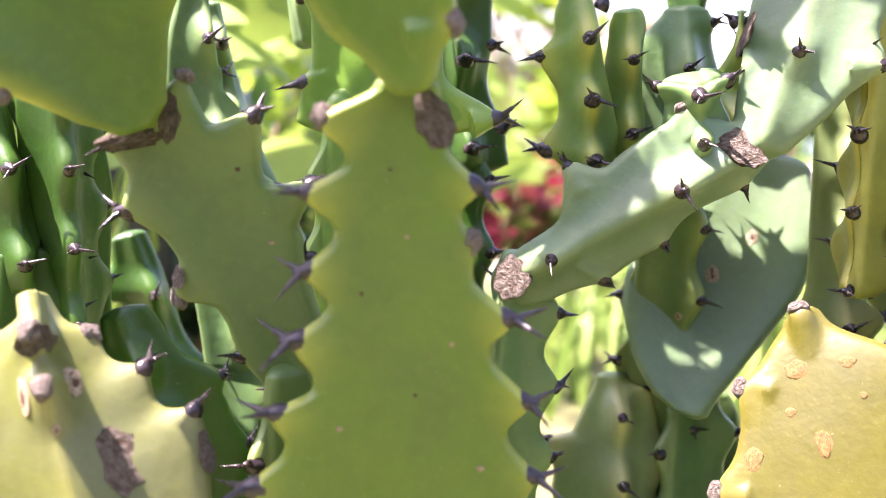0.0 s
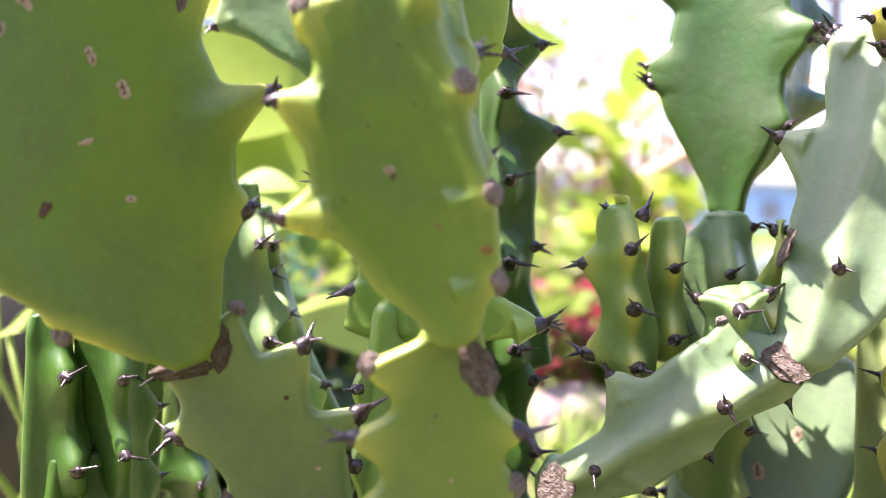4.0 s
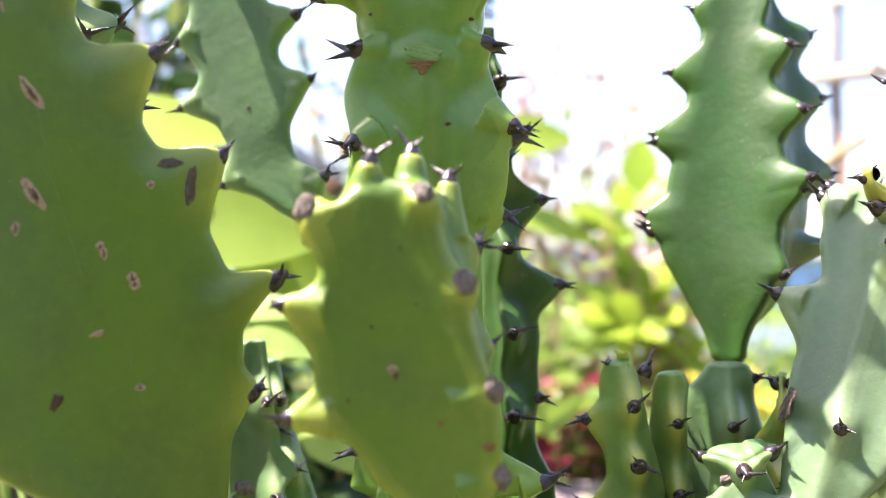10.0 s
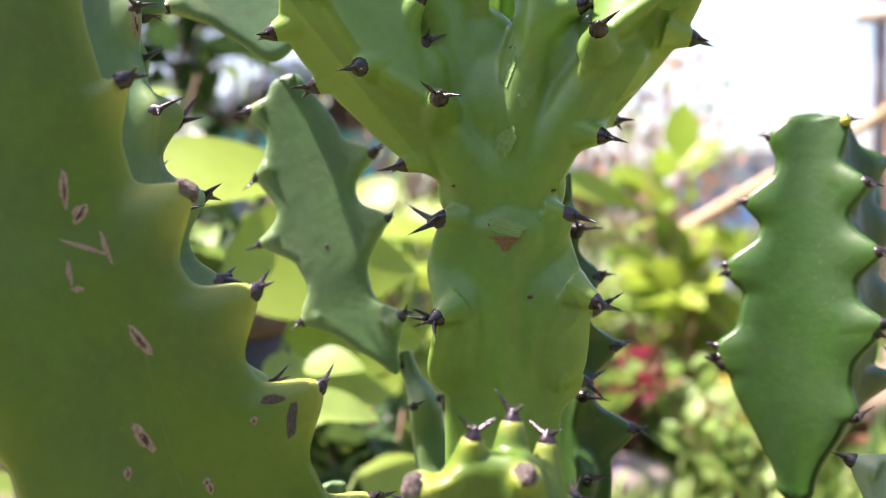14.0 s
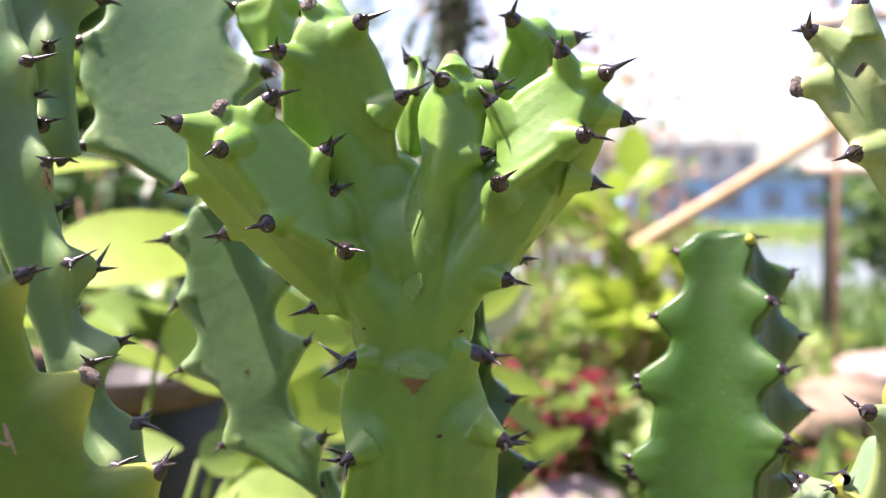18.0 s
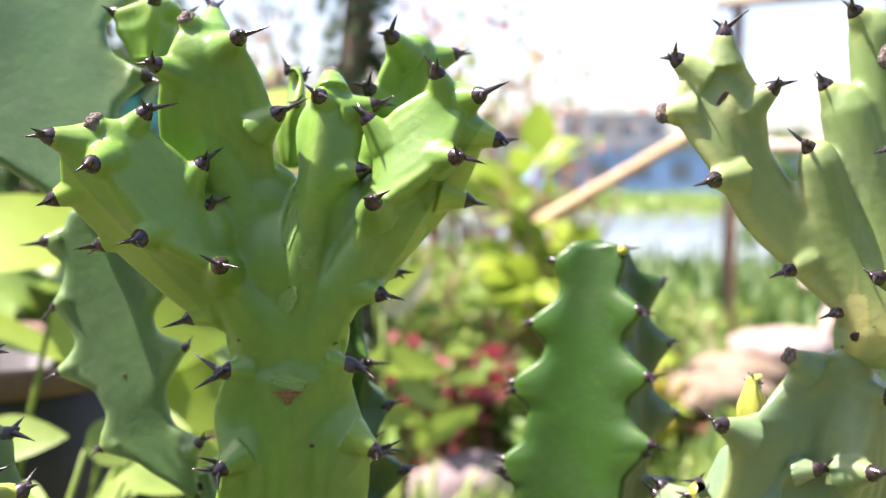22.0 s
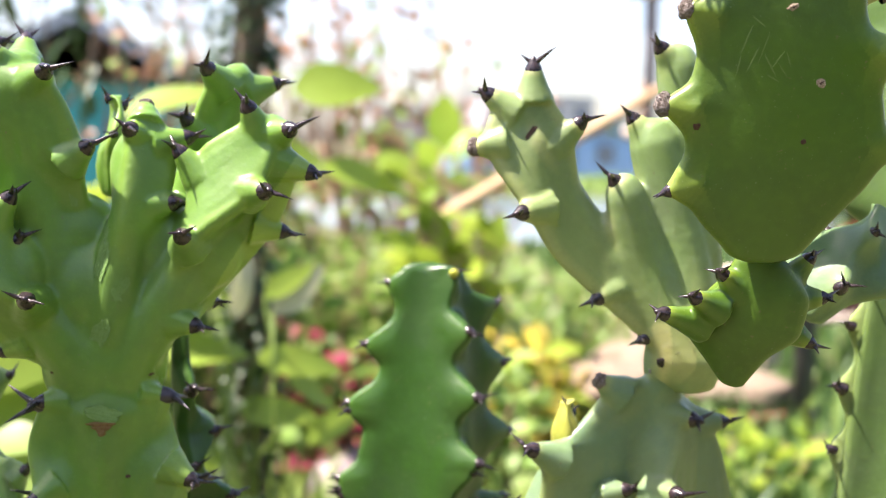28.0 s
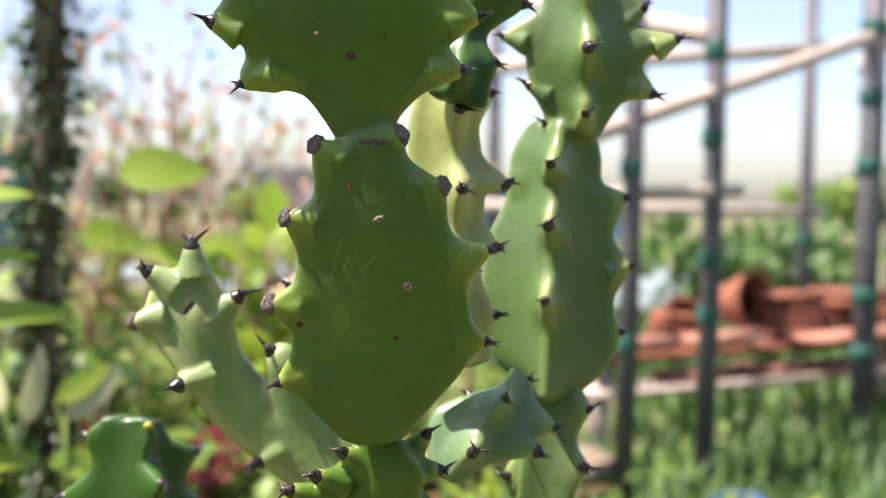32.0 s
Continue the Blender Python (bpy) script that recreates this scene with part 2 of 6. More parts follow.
def thing(name, at, label, category, group="", kind=""):
    e = new(name)
    e.location = at
    e.empty_display_size = 0.02
    e.matrix_world = Matrix.Translation(at)
    return tagged(e, label, category, group, kind)


def plant(name, at, label, category):
    return thing(name, at, label, category, "winged succulents")


def sub(ob, me, name, m):
    """A piece on shared mesh data under the part ob, at the world pose m."""
    o = new(name, me)
    o.parent = ob
    o.matrix_parent_inverse = Matrix.Identity(4)
    o.matrix_basis = m
    return o


def thorn_mesh(spread, curl, seed, mat=THORN, cap=1.0, long_k=1.0):
    """A dark shield with two diverging spines, 7 mm long, pointing along +z."""
    r = random.Random(seed)
    vs, fs = [], []

    def tube(path, radii, k=6):
        at = len(vs)
        for j, (p, rad) in enumerate(zip(path, radii)):
            d = (path[min(j + 1, len(path) - 1)] - path[max(j - 1, 0)]).normalized()
            x = d.orthogonal().normalized()
            y = d.cross(x)
            for i in range(k):
                a = 2 * math.pi * i / k
                vs.append(p + rad * (math.cos(a) * x + math.sin(a) * y))
        for j in range(len(path) - 1):
            for i in range(k):
                q = at + j * k
                fs.append((q + i, q + (i + 1) % k, q + k + (i + 1) % k, q + k + i))
        fs.append(tuple(at + (len(path) - 1) * k + i for i in range(k)))

    tube([Vector((0, 0, z)) for z in (-0.0034, -0.0022, -0.0010, 0.0002, 0.0014, 0.0026, 0.0036)], [q * cap for q in (0.0029, 0.0030, 0.0029, 0.0025, 0.0018, 0.0011, 0.0005)], 12)
    strong = r.choice((-1, 0, 1))
    for side in (-1, 1):
        path, rads, lean = [], [], r.uniform(-0.0010, 0.0010)
        n = 6
        long = 0.0100 * long_k * (1 + 0.15 * r.uniform(-1, 1)) * (r.uniform(0.55, 0.8) if side == strong else 1.0)
        for j in range(n + 1):
            f = j / n
            ang = spread * (0.92 + 0.10 * f * curl)
            path.append(Vector((side * math.sin(ang) * long * f, lean * f * f, 0.0006 + math.cos(ang) * long * f)))
            rads.append(0.00125 * (1 - f) ** 0.95 * (1 if j else 1.2) + 0.00005)
        tube(path, rads)
    me = bpy.data.meshes.new("thorn")
    me.from_pydata([tuple(v) for v in vs], [], fs)
    me.materials.append(mat)
    me.polygons.foreach_set("use_smooth", [True] * len(me.polygons))
    return me


THORNS = [thorn_mesh(s, c, i, THORN, 1.1) for i, (s, c) in enumerate(((0.8, 1.0), (0.95, 0.4), (0.65, 1.3), (1.1, 0.2), (0.75, -0.3)))]
OLD_THORNS = [thorn_mesh(s, c, i + 9, THORN_OLD, 0.95, 1.15) for i, (s, c) in enumerate(((0.8, 0.6), (0.95, 0.3), (0.7, 0.9)))]


def lump_mesh(name, mat, seed, rough=0.22, seg=12):
    """A rough flattened lump of unit size."""
    bm = bmesh.new()
    bmesh.ops.create_icosphere(bm, subdivisions=3, radius=1.0)
    for v in bm.verts:
        k = noise.fractal(v.co * 1.3 + Vector((seed * 7.1, 0, 0)), 1.0, 2.0, 3)
        v.co *= 1 + rough * k
    me = bpy.data.meshes.new(name)
    bm.to_mesh(me)
    bm.free()
    me.materials.append(mat)
    me.polygons.foreach_set("use_smooth", [True] * len(me.polygons))
    return me


KNOBS = [lump_mesh("cork_knob", CORK, i, 0.3) for i in range(3)]
SCARS, DARKS, BARKS, REDS, PALES, LIT_BLOOMS = ([lump_mesh("scar", mat, i + at, 0.45) for i in range(3)] for at, mat in ((5, SCAR), (15, SCAR_DARK), (25, BARK_DRY), (35, SCAR_RED), (45, SCRATCH), (55, LIT_BLOOM)))


STEMS = []


def smoothed(s, pts):
    """A soft line through knots (s, r)."""
    xs, ys = np.array([p[0] for p in pts]), np.array([p[1] for p in pts])
    out = np.zeros_like(s)
    for k in np.linspace(-1, 1, 9):
        out += np.interp(s + k * 0.045, xs, ys)
    return out / 9


def stem(top, base, tip, yaw, ribs, mat=None, thick=3.5, spine=7, cap=0.2, bend=0.0, label="", hollow=0.07, root=0.0):
    """A winged succulent stem; spine from 9 up gives it old grey thorns. ribs: (azimuth, valley knots (s, mm), tubercles (s, mm, lift in degrees, 1 thorns / 2 cork / 0 bare)),
    or (azimuth, scale, count, phase) for a rib like the others. Azimuth 0 is to the right, 90 away, seen along yaw."""
    B, T = np.array(base), np.array(tip)
    length = np.linalg.norm(T - B)
    a = (T - B) / length
    v = np.array((-math.sin(radians(yaw)), math.cos(radians(yaw)), 0.0))
    v -= a * (v @ a)
    v /= np.linalg.norm(v)
    u = np.cross(v, a)
    rows = int(min(150, max(36, length / 0.0013)))
    s = np.linspace(0, 1, rows) ** 0.97
    told = [r for r in ribs if not isinstance(r[1], (int, float))]
    mean_r = np.mean([smoothed(s, r[1]) for r in told], axis=0)
    ribs = list(ribs)
    az = sorted(r[0] % 360 for r in ribs)
    for k, q in enumerate(az):
        gap = (az[(k + 1) % len(az)] - q) % 360
        if gap > 185 or (len(az) == 2):
            ribs.append(((q + gap / 2) % 360, 0.6, 3, 0.4))
            if len(az) == 2:
                break
    ribs.sort(key=lambda r: r[0] % 360)
    x = np.clip((s - (1 - cap)) / cap, 0, 1)
    shut = (1 - 0.22 * x ** 2) * np.clip(0.55 + s / 0.05, 0, 1) * (1 - root * np.clip(1 - s / 0.35, 0, 1) ** 1.5)
    line, horns, plain_rib = [], [], []
    for r in ribs:
        d = np.array((math.cos(radians(r[0])), math.sin(radians(r[0]))))
        if isinstance(r[1], (int, float)):
            body = mean_r * r[1] * shut
            knobs = [((k + r[3]) / max(1, r[2]), None, 12, 1) for k in range(r[2])]
            vals = [(k + r[3] + 0.5) / max(1, r[2]) for k in range(-1, r[2])]
        else:
            body = np.maximum(smoothed(s, r[1]), 2.0) / 1000 * shut
            body = body if r[1] else mean_r * shut
            knobs, vals = r[2], [q[0] for q in r[1]]
        if isinstance(r[1], (int, float)):
            body = body / 1000
        out, up, marks = np.zeros(rows), np.zeros(rows), []
        for ts, tr, lift, sort in knobs:
            if lift >= 40 and tr is not None:
                horns.append((d, ts, tr, lift, sort))
                continue
            li = radians(lift)
            dz, dr = math.sin(li), math.cos(li)
            if tr is None:
                k = int(np.argmin(np.abs(s - ts)))
                h = 0.0065
            else:
                miss = np.abs((ts - s) * length * dr - (tr / 1000 - body) * dz)
                ahead = (ts - s) * length * dz + (tr / 1000 - body) * dr
                miss = np.where(ahead < -0.001, 1.0, miss)
                k = int(np.argmin(miss))
                h = max(0.0015, float(ahead[k]))
            lo = max([q for q in vals if q < s[k] - 0.01], default=s[k] - 0.1)
            hi = min([q for q in vals if q > s[k] + 0.01], default=s[k] + 0.1)
            lo, hi = (min(max(q * length, 0.0045), 0.017) / length for q in (s[k] - lo, hi - s[k]))
            z = np.where(s < s[k], (s - s[k]) / lo, (s - s[k]) / hi)
            bump = h * (0.5 + 0.5 * np.cos(math.pi * np.clip(z, -1, 1))) ** 1.15
            out, up = np.maximum(out, bump * dr), np.where(bump * abs(dz) > np.abs(up), bump * dz, up)
            marks.append((k, h, dz, dr, sort))
        line.append((d, body, out, up, marks))
        plain_rib.append(isinstance(r[1], (int, float)) and r[2] == 0)
    k = len(line)
    ARC, FACE = 5, 8
    ring = np.zeros((rows, k * (ARC + FACE), 3))
    rim = np.zeros((rows, k * (ARC + FACE)))
    crest = np.stack([ln[1][:, None] * ln[0] for ln in line], 1)
    rad = np.stack([np.minimum(thick / 1000, 0.5 * ln[1] + 0.0003) for ln in line], 1)
    arcs = []
    for i in range(k):
        d = line[i][0]
        th = math.atan2(d[1], d[0])
        lo = hi = None
        e1, e0 = crest[:, (i + 1) % k] - crest[:, i], crest[:, i] - crest[:, i - 1]
        hi = (np.arctan2(-e1[:, 0], e1[:, 1]) - th + math.pi) % (2 * math.pi) - math.pi
        lo = (np.arctan2(-e0[:, 0], e0[:, 1]) - th + math.pi) % (2 * math.pi) - math.pi
        lo, hi = np.clip(lo, -1.75, -0.1), np.clip(hi, 0.1, 1.75)
        w = np.linspace(0, 1, ARC)
        ph = th + lo[:, None] * (1 - w) + hi[:, None] * w
        c = crest[:, i] - rad[:, i, None] * d
        arcs.append(c[:, None] + rad[:, i, None, None] * np.stack([np.cos(ph), np.sin(ph)], -1))
    for i in range(k):
        j = (i + 1) % k
        at = i * (ARC + FACE)
        p0, p1 = arcs[i][:, -1], arcs[j][:, 0]
        w = (np.arange(FACE) + 1) / (FACE + 1)
        w = w + 0.09 * np.sin(2 * math.pi * w)
        face = p0[:, None] * (1 - w)[:, None] + p1[:, None] * w[:, None]
        span = p1 - p0
        nrm = np.stack([span[:, 1], -span[:, 0]], -1)
        face -= (hollow * np.sin(math.pi * w))[None, :, None] * nrm[:, None]
        flat = np.concatenate([arcs[i], face], 1)
        for part, q in ((i, 0), (j, 1)):
            d, body, out, up, _ = line[part]
            near = np.linalg.norm(flat - crest[:, part, None], axis=-1)
            wt = np.clip(1 - (near - 0.0035) / 0.010, 0, 1) ** 2
            if q == 0:
                wt[:, :ARC] = 1
            else:
                wt[:, :ARC] = 0
            sel = slice(at, at + ARC + FACE)
            ring[:, sel, :2] += (wt * out[:, None])[..., None] * d
            ring[:, sel, 2] += wt * up[:, None]
            edge = np.clip(1 - near / 0.014, 0, 1) ** 1.7
            edge = edge * (0 if plain_rib[part] else 1)
            rim[:, sel] = np.maximum(rim[:, sel], edge * (0.45 + np.clip(out / 0.008, 0, 1) * 0.55)[:, None])
        ring[:, at:at + ARC + FACE, :2] += flat
    ring[:, :, 2] += (s * length)[:, None]
    bow = bend / 1000 * np.sin(math.pi * s)
    ring[:, :, 0] += bow[:, None]
    # the crown closes over the tip, and the top tubercles are drawn out of it
    close = np.linspace(0, 1, 13)[1:-1]
    lid = np.repeat(ring[-1:], len(close), 0)
    mid2 = lid[:, :, :2].mean(1, keepdims=True)
    lid[:, :, :2] = mid2 + (lid[:, :, :2] - mid2) * np.cos(close * math.pi / 2)[:, None, None]
    lid[:, :, 2] += (np.sin(close * math.pi / 2) * 0.42 * float(np.mean([ln[1][-1] for ln in line])))[:, None]
    ring = np.concatenate([ring, lid], 0)
    rim = np.concatenate([rim, np.repeat(rim[-1:], len(close), 0) * (1 - close)[:, None]], 0)
    bow = np.concatenate([bow, np.full(len(close), bow[-1])])
    pulls, tips = [], []
    for d, ts, tr, lift, sort in horns:
        goal = np.array((*(d * tr / 1000), ts * length))
        flat = ring.reshape(-1, 3)
        li = radians(lift)
        way = np.array((*(d * math.cos(li)), math.sin(li)))
        back = goal - way * 0.012
        near = flat[np.argmin(np.linalg.norm(flat - back, axis=1))].copy()
        pulls.append((near, goal - near))
        tips.append((goal, way, sort))
    grow = np.zeros_like(ring)
    for near, shift in pulls:
        w = np.clip(1 - np.linalg.norm(ring - near, axis=-1) / 0.0135, 0, 1) ** 1.5
        grow += w[..., None] * shift
        rim = np.maximum(rim, 0.7 * w)
    ring = ring + grow
    rows_all = ring.shape[0]
    tips = [(Vector(B + g[0] * u + g[1] * v + g[2] * a), Vector(w[0] * u + w[1] * v + w[2] * a).normalized(), q) for g, w, q in tips]
    world_pts = B + ring[..., 0:1] * u + ring[..., 1:2] * v + ring[..., 2:3] * a
    n = ring.shape[1]
    verts = [tuple(p) for p in world_pts.reshape(-1, 3)]
    faces = []
    for r in range(rows_all - 1):
        q = r * n
        faces += [(q + i, q + (i + 1) % n, q + n + (i + 1) % n, q + n + i) for i in range(n)]
    verts += [tuple(B), tuple(np.mean(world_pts[-1], axis=0))]
    e = len(verts)
    faces += [((i + 1) % n, i, e - 2) for i in range(n)] + [((rows_all - 1) * n + i, (rows_all - 1) * n + (i + 1) % n, e - 1) for i in range(n)]
    me = bpy.data.meshes.new("stem")
    me.from_pydata(verts, [], faces)
    me.materials.append(mat)
    me.polygons.foreach_set("use_smooth", [True] * len(me.polygons))
    me.attributes.new("rim", "FLOAT", "POINT").data.foreach_set("value", np.concatenate([rim.ravel(), [0, 0]]).astype(np.float32))
    ob = new("stem", me)
    ob.parent = top
    ob.matrix_parent_inverse = top.matrix_world.inverted()
    if label:
        tagged(ob, label)
    a3, u3, v3 = Vector(a), Vector(u), Vector(v)
    for tip3, way, sort in tips:
        q = way.to_track_quat("Z", "Y").to_matrix().to_4x4()
        if sort == 1:
            sub(ob, rng.choice(THORNS), "thorn", Matrix.Translation(tip3 - way * 0.0010) @ q @ Matrix.Rotation(rng.uniform(-0.6, 0.6), 4, "Z") @ Matrix.Scale(spine / 7.8 * 0.95, 4))
        elif sort == 2:
            sub(ob, rng.choice(KNOBS), "cork_knob", Matrix.Translation(tip3 - way * 0.001) @ q @ Matrix.Diagonal((0.0030, 0.0036, 0.0022, 1)))
    ob["k"] = len(STEMS)
    STEMS.append(ob)
    for d, body, out, up, marks in line:
        d3 = u3 * d[0] + v3 * d[1]
        for r, h, dz, dr, sort in marks:
            pos = Vector(B) + a3 * (s[r] * length + up[r]) + d3 * (body[r] + out[r]) + u3 * bow[r]
            way = (d3 * dr + a3 * dz).normalized()
            side = a3.cross(d3).normalized()
            if sort == 1:
                q = way.to_track_quat("Z", "Y").to_matrix()
                lean = math.atan2((q.inverted() @ side).y, (q.inverted() @ side).x)
                m = q.to_4x4() @ Matrix.Rotation(lean + rng.uniform(-0.7, 0.7), 4, "Z") @ Matrix.Rotation(rng.uniform(-0.3, 0.3), 4, "X")
                k2 = spine / 7.8 * rng.uniform(0.85, 1.15)
                sub(ob, rng.choice(OLD_THORNS if spine >= 9 else THORNS), "thorn", Matrix.Translation(pos - way * 0.0004) @ m @ Matrix.Scale(k2, 4))
            elif sort == 2:
                q = way.to_track_quat("Z", "Y").to_matrix().to_4x4()
                sub(ob, rng.choice(KNOBS), "cork_knob", Matrix.Translation(pos - way * 0.001) @ q @ Matrix.Diagonal((0.0033, 0.0042, 0.0030, 1)))
    return ob


def stock(top, foot, tip, width, mat):
    """A plain lower stem from the ground to the foot of a branch."""
    n = max(2, int((Vector(tip) - Vector(foot)).length / 0.03))
    w = width * 1000
    return stem(top, foot, tip, rng.uniform(-40, 40), [(200, [(0, w), (0.5, w * 0.9), (1, w * 0.8)], []), (-30, 1.0, n, 0.3), (85, 1.0, n, 0.6), (200.5, 1.0, n, 0.1)][1:] +
                [(205, [(0, w), (0.5, w * 0.9), (1, w * 0.8)], [])], mat=mat, cap=0.15)


SURFACES = {}


def on_skin(k, at):
    """The place on the skin of stem k nearest to at, and the way out of it."""
    me = STEMS[k].data
    if me.name not in SURFACES:
        SURFACES[me.name] = bvhtree.BVHTree.FromPolygons([q.co for q in me.vertices], [tuple(f.vertices) for f in me.polygons])
    place, normal, _, _ = SURFACES[me.name].find_nearest(Vector(at))
    return place, normal


def mark(k, at, turn, w, h, kinds=SCARS):
    """A corky mark on the skin of stem k: w by h mm, turned in its plane, with a sunken middle on a raised edge."""
    at, normal = on_skin(k, at)
    q = normal.to_track_quat("Z", "Y").to_matrix().to_4x4()
    proud = 0.06 if kinds is PALES else 0.08 if kinds is LIT_BLOOMS else 0.35
    m = Matrix.Translation(at) @ q @ Matrix.Rotation(radians(turn), 4, "Z")
    o = sub(STEMS[k], kinds[int(w * 7) % 3], "scar", m @ Matrix.Diagonal((w / (4000 if kinds is PALES else 2000), h / 2000, proud / 1000, 1)))
    if kinds is SCARS and min(w, h) > 1.8:
        sub(o, DARKS[int(h * 7) % 3], "crack", Matrix.Diagonal((0.35, 0.7, 1.35, 1)))
    return o


def cone_into(vs, fs, base, tip, r0, r1, k=12):
    """A tapering peg with a domed end, added to a vertex and a face list."""
    base, tip = Vector(base), Vector(tip)
    d = (tip - base).normalized()
    x = d.orthogonal().normalized()
    y = d.cross(x)
    at = len(vs)
    rows = ((0.0, 0.2), (0.0, 1.0), (0.25, 0.70), (0.5, 0.40), (0.74, 0.17), (0.9, 0.03), (1.0, -0.12))
    for f, g in rows:
        r = r1 + (r0 - r1) * g if g >= 0 else r1 * 0.45
        if (f, g) == (0.0, 0.2):
            r = r0 * 0.3
        vs += [tuple(base + d * (tip - base).length * f + r * (math.cos(2 * math.pi * i / k) * x + math.sin(2 * math.pi * i / k) * y)) for i in range(k)]
    for j in range(len(rows) - 1):
        q = at + j * k
        fs += [(q + i, q + (i + 1) % k, q + k + (i + 1) % k, q + k + i) for i in range(k)]
    fs.append(tuple(at + i for i in reversed(range(k))))
    fs.append(tuple(at + (len(rows) - 1) * k + i for i in range(k)))


def grown(body, vs, fs, cell, rounds):
    """One closed, softened skin round overlapping shells."""
    me = bpy.data.meshes.new("stem")
    me.from_pydata(vs, [], fs)
    body.data = me
    skin = body.modifiers.new("skin", "REMESH")
    skin.mode, skin.voxel_size, skin.use_smooth_shade = "VOXEL", cell, True
    soft = body.modifiers.new("soft", "SMOOTH")
    soft.factor, soft.iterations = 0.5, rounds
    view = bpy.context.evaluated_depsgraph_get()
    view.update()
    done = bpy.data.meshes.new_from_object(body.evaluated_get(view))
    body.modifiers.clear()
    return done


def peg_into(vs, fs, p, q, r0, r1, k=9):
    """A round-ended tapering peg between two places."""
    p, q = np.array(p), np.array(q)
    d = q - p
    ln = np.linalg.norm(d)
    if ln < 1e-5:
        return
    d = d / ln
    x = np.cross(d, (0.3, 0.9, 0.31) if abs(d[1]) < 0.8 else (0.9, 0.1, 0.4))
    x /= np.linalg.norm(x)
    y = np.cross(d, x)
    at = len(vs)
    ring = [(math.cos(2 * math.pi * i / k), math.sin(2 * math.pi * i / k)) for i in range(k)]
    rows = ((-r0 * 0.85, r0 * 0.5), (0, r0), (ln, r1), (ln + r1 * 0.7, r1 * 0.7), (ln + r1 * 0.97, r1 * 0.2))
    for z, r in rows:
        vs += [tuple(p + d * z + r * (c * x + e * y)) for c, e in ring]
    for j in range(len(rows) - 1):
        b0 = at + j * k
        fs += [(b0 + i, b0 + (i + 1) % k, b0 + k + (i + 1) % k, b0 + k + i) for i in range(k)]
    fs += [tuple(at + i for i in reversed(range(k))), tuple(at + (len(rows) - 1) * k + i for i in range(k))]


def line_of(pts, step):
    """Even places on a rounded line through pts."""
    p = np.array(pts, float)
    for _ in range(2):
        q = [p[0]]
        for a, b in zip(p[:-1], p[1:]):
            q += [0.78 * a + 0.22 * b, 0.22 * a + 0.78 * b]
        p = np.array(q + [p[-1]])
    d = np.concatenate([[0], np.cumsum(np.linalg.norm(np.diff(p, axis=0), axis=1))])
    n = max(4, int(d[-1] / step))
    s = np.linspace(0, d[-1], n)
    return np.stack([np.interp(s, d, p[:, i]) for i in range(3)], 1)


def web_into(vs, fs, horns, crest, arm, edge=0.0034):
    """A winged arm: axis places, core radii in mm at foot and end, ribs of (tubercle place, height in mm, kind), and whether faces span the ribs."""
    axis, (c0, c1), ribs, closed = arm
    line = line_of(axis, 0.003)
    rad = np.linspace(c0, c1, len(line)) / 1000
    for j in range(0, len(line) - 1, 2):
        e = min(j + 2, len(line) - 1)
        peg_into(vs, fs, line[j], line[e], rad[j], rad[e], 12)
    tracks = []
    for rib in ribs:
        low = []
        for tip, h, sort in rib:
            tip = np.array(tip)
            j = int(np.argmin(np.linalg.norm(line - tip, axis=1)))
            j = max(0, j - int(np.linalg.norm(line[j] - tip) * 0.35 / 0.003))
            way = tip - line[j]
            way /= np.linalg.norm(way)
            low.append(tip - way * h * 0.8 / 1000)
            if sort:
                horns.append((tuple(tip - way * (h + 6) / 1000), tuple(tip), 0.0076 + h * 0.00020, 0.0037, sort))
        near = int(np.argmin(np.linalg.norm(line - low[0], axis=1)))
        path = line_of([line[max(0, near - 9)]] + low + [line[-1]], 0.0028)
        tracks.append(path)
        crest += [tuple(p) for p in path]
        for p in path:
            j = int(np.argmin(np.linalg.norm(line - p, axis=1)))
            peg_into(vs, fs, line[j], p, rad[j] * 0.8, edge)
    pairs = list(zip(tracks, tracks[1:] + tracks[:1])) if closed and len(tracks) > 1 else []
    for a, b in pairs[:1] if len(tracks) == 2 else pairs:
        n = 40
        pa, pb = (np.stack([np.interp(np.linspace(0, 1, n), np.linspace(0, 1, len(q)), q[:, i]) for i in range(3)], 1) for q in (a, b))
        for p, q in zip(pa, pb):
            j = int(np.argmin(np.linalg.norm(line - (p + q) / 2, axis=1)))
            for w in (0.17, 0.33, 0.5, 0.67, 0.83):
                goal = line[j] + (p * (1 - w) + q * w - line[j]) * (0.97 - 0.10 * min(w, 1 - w))
                peg_into(vs, fs, line[j], goal, rad[j] * 0.8, edge * 1.15, 7)


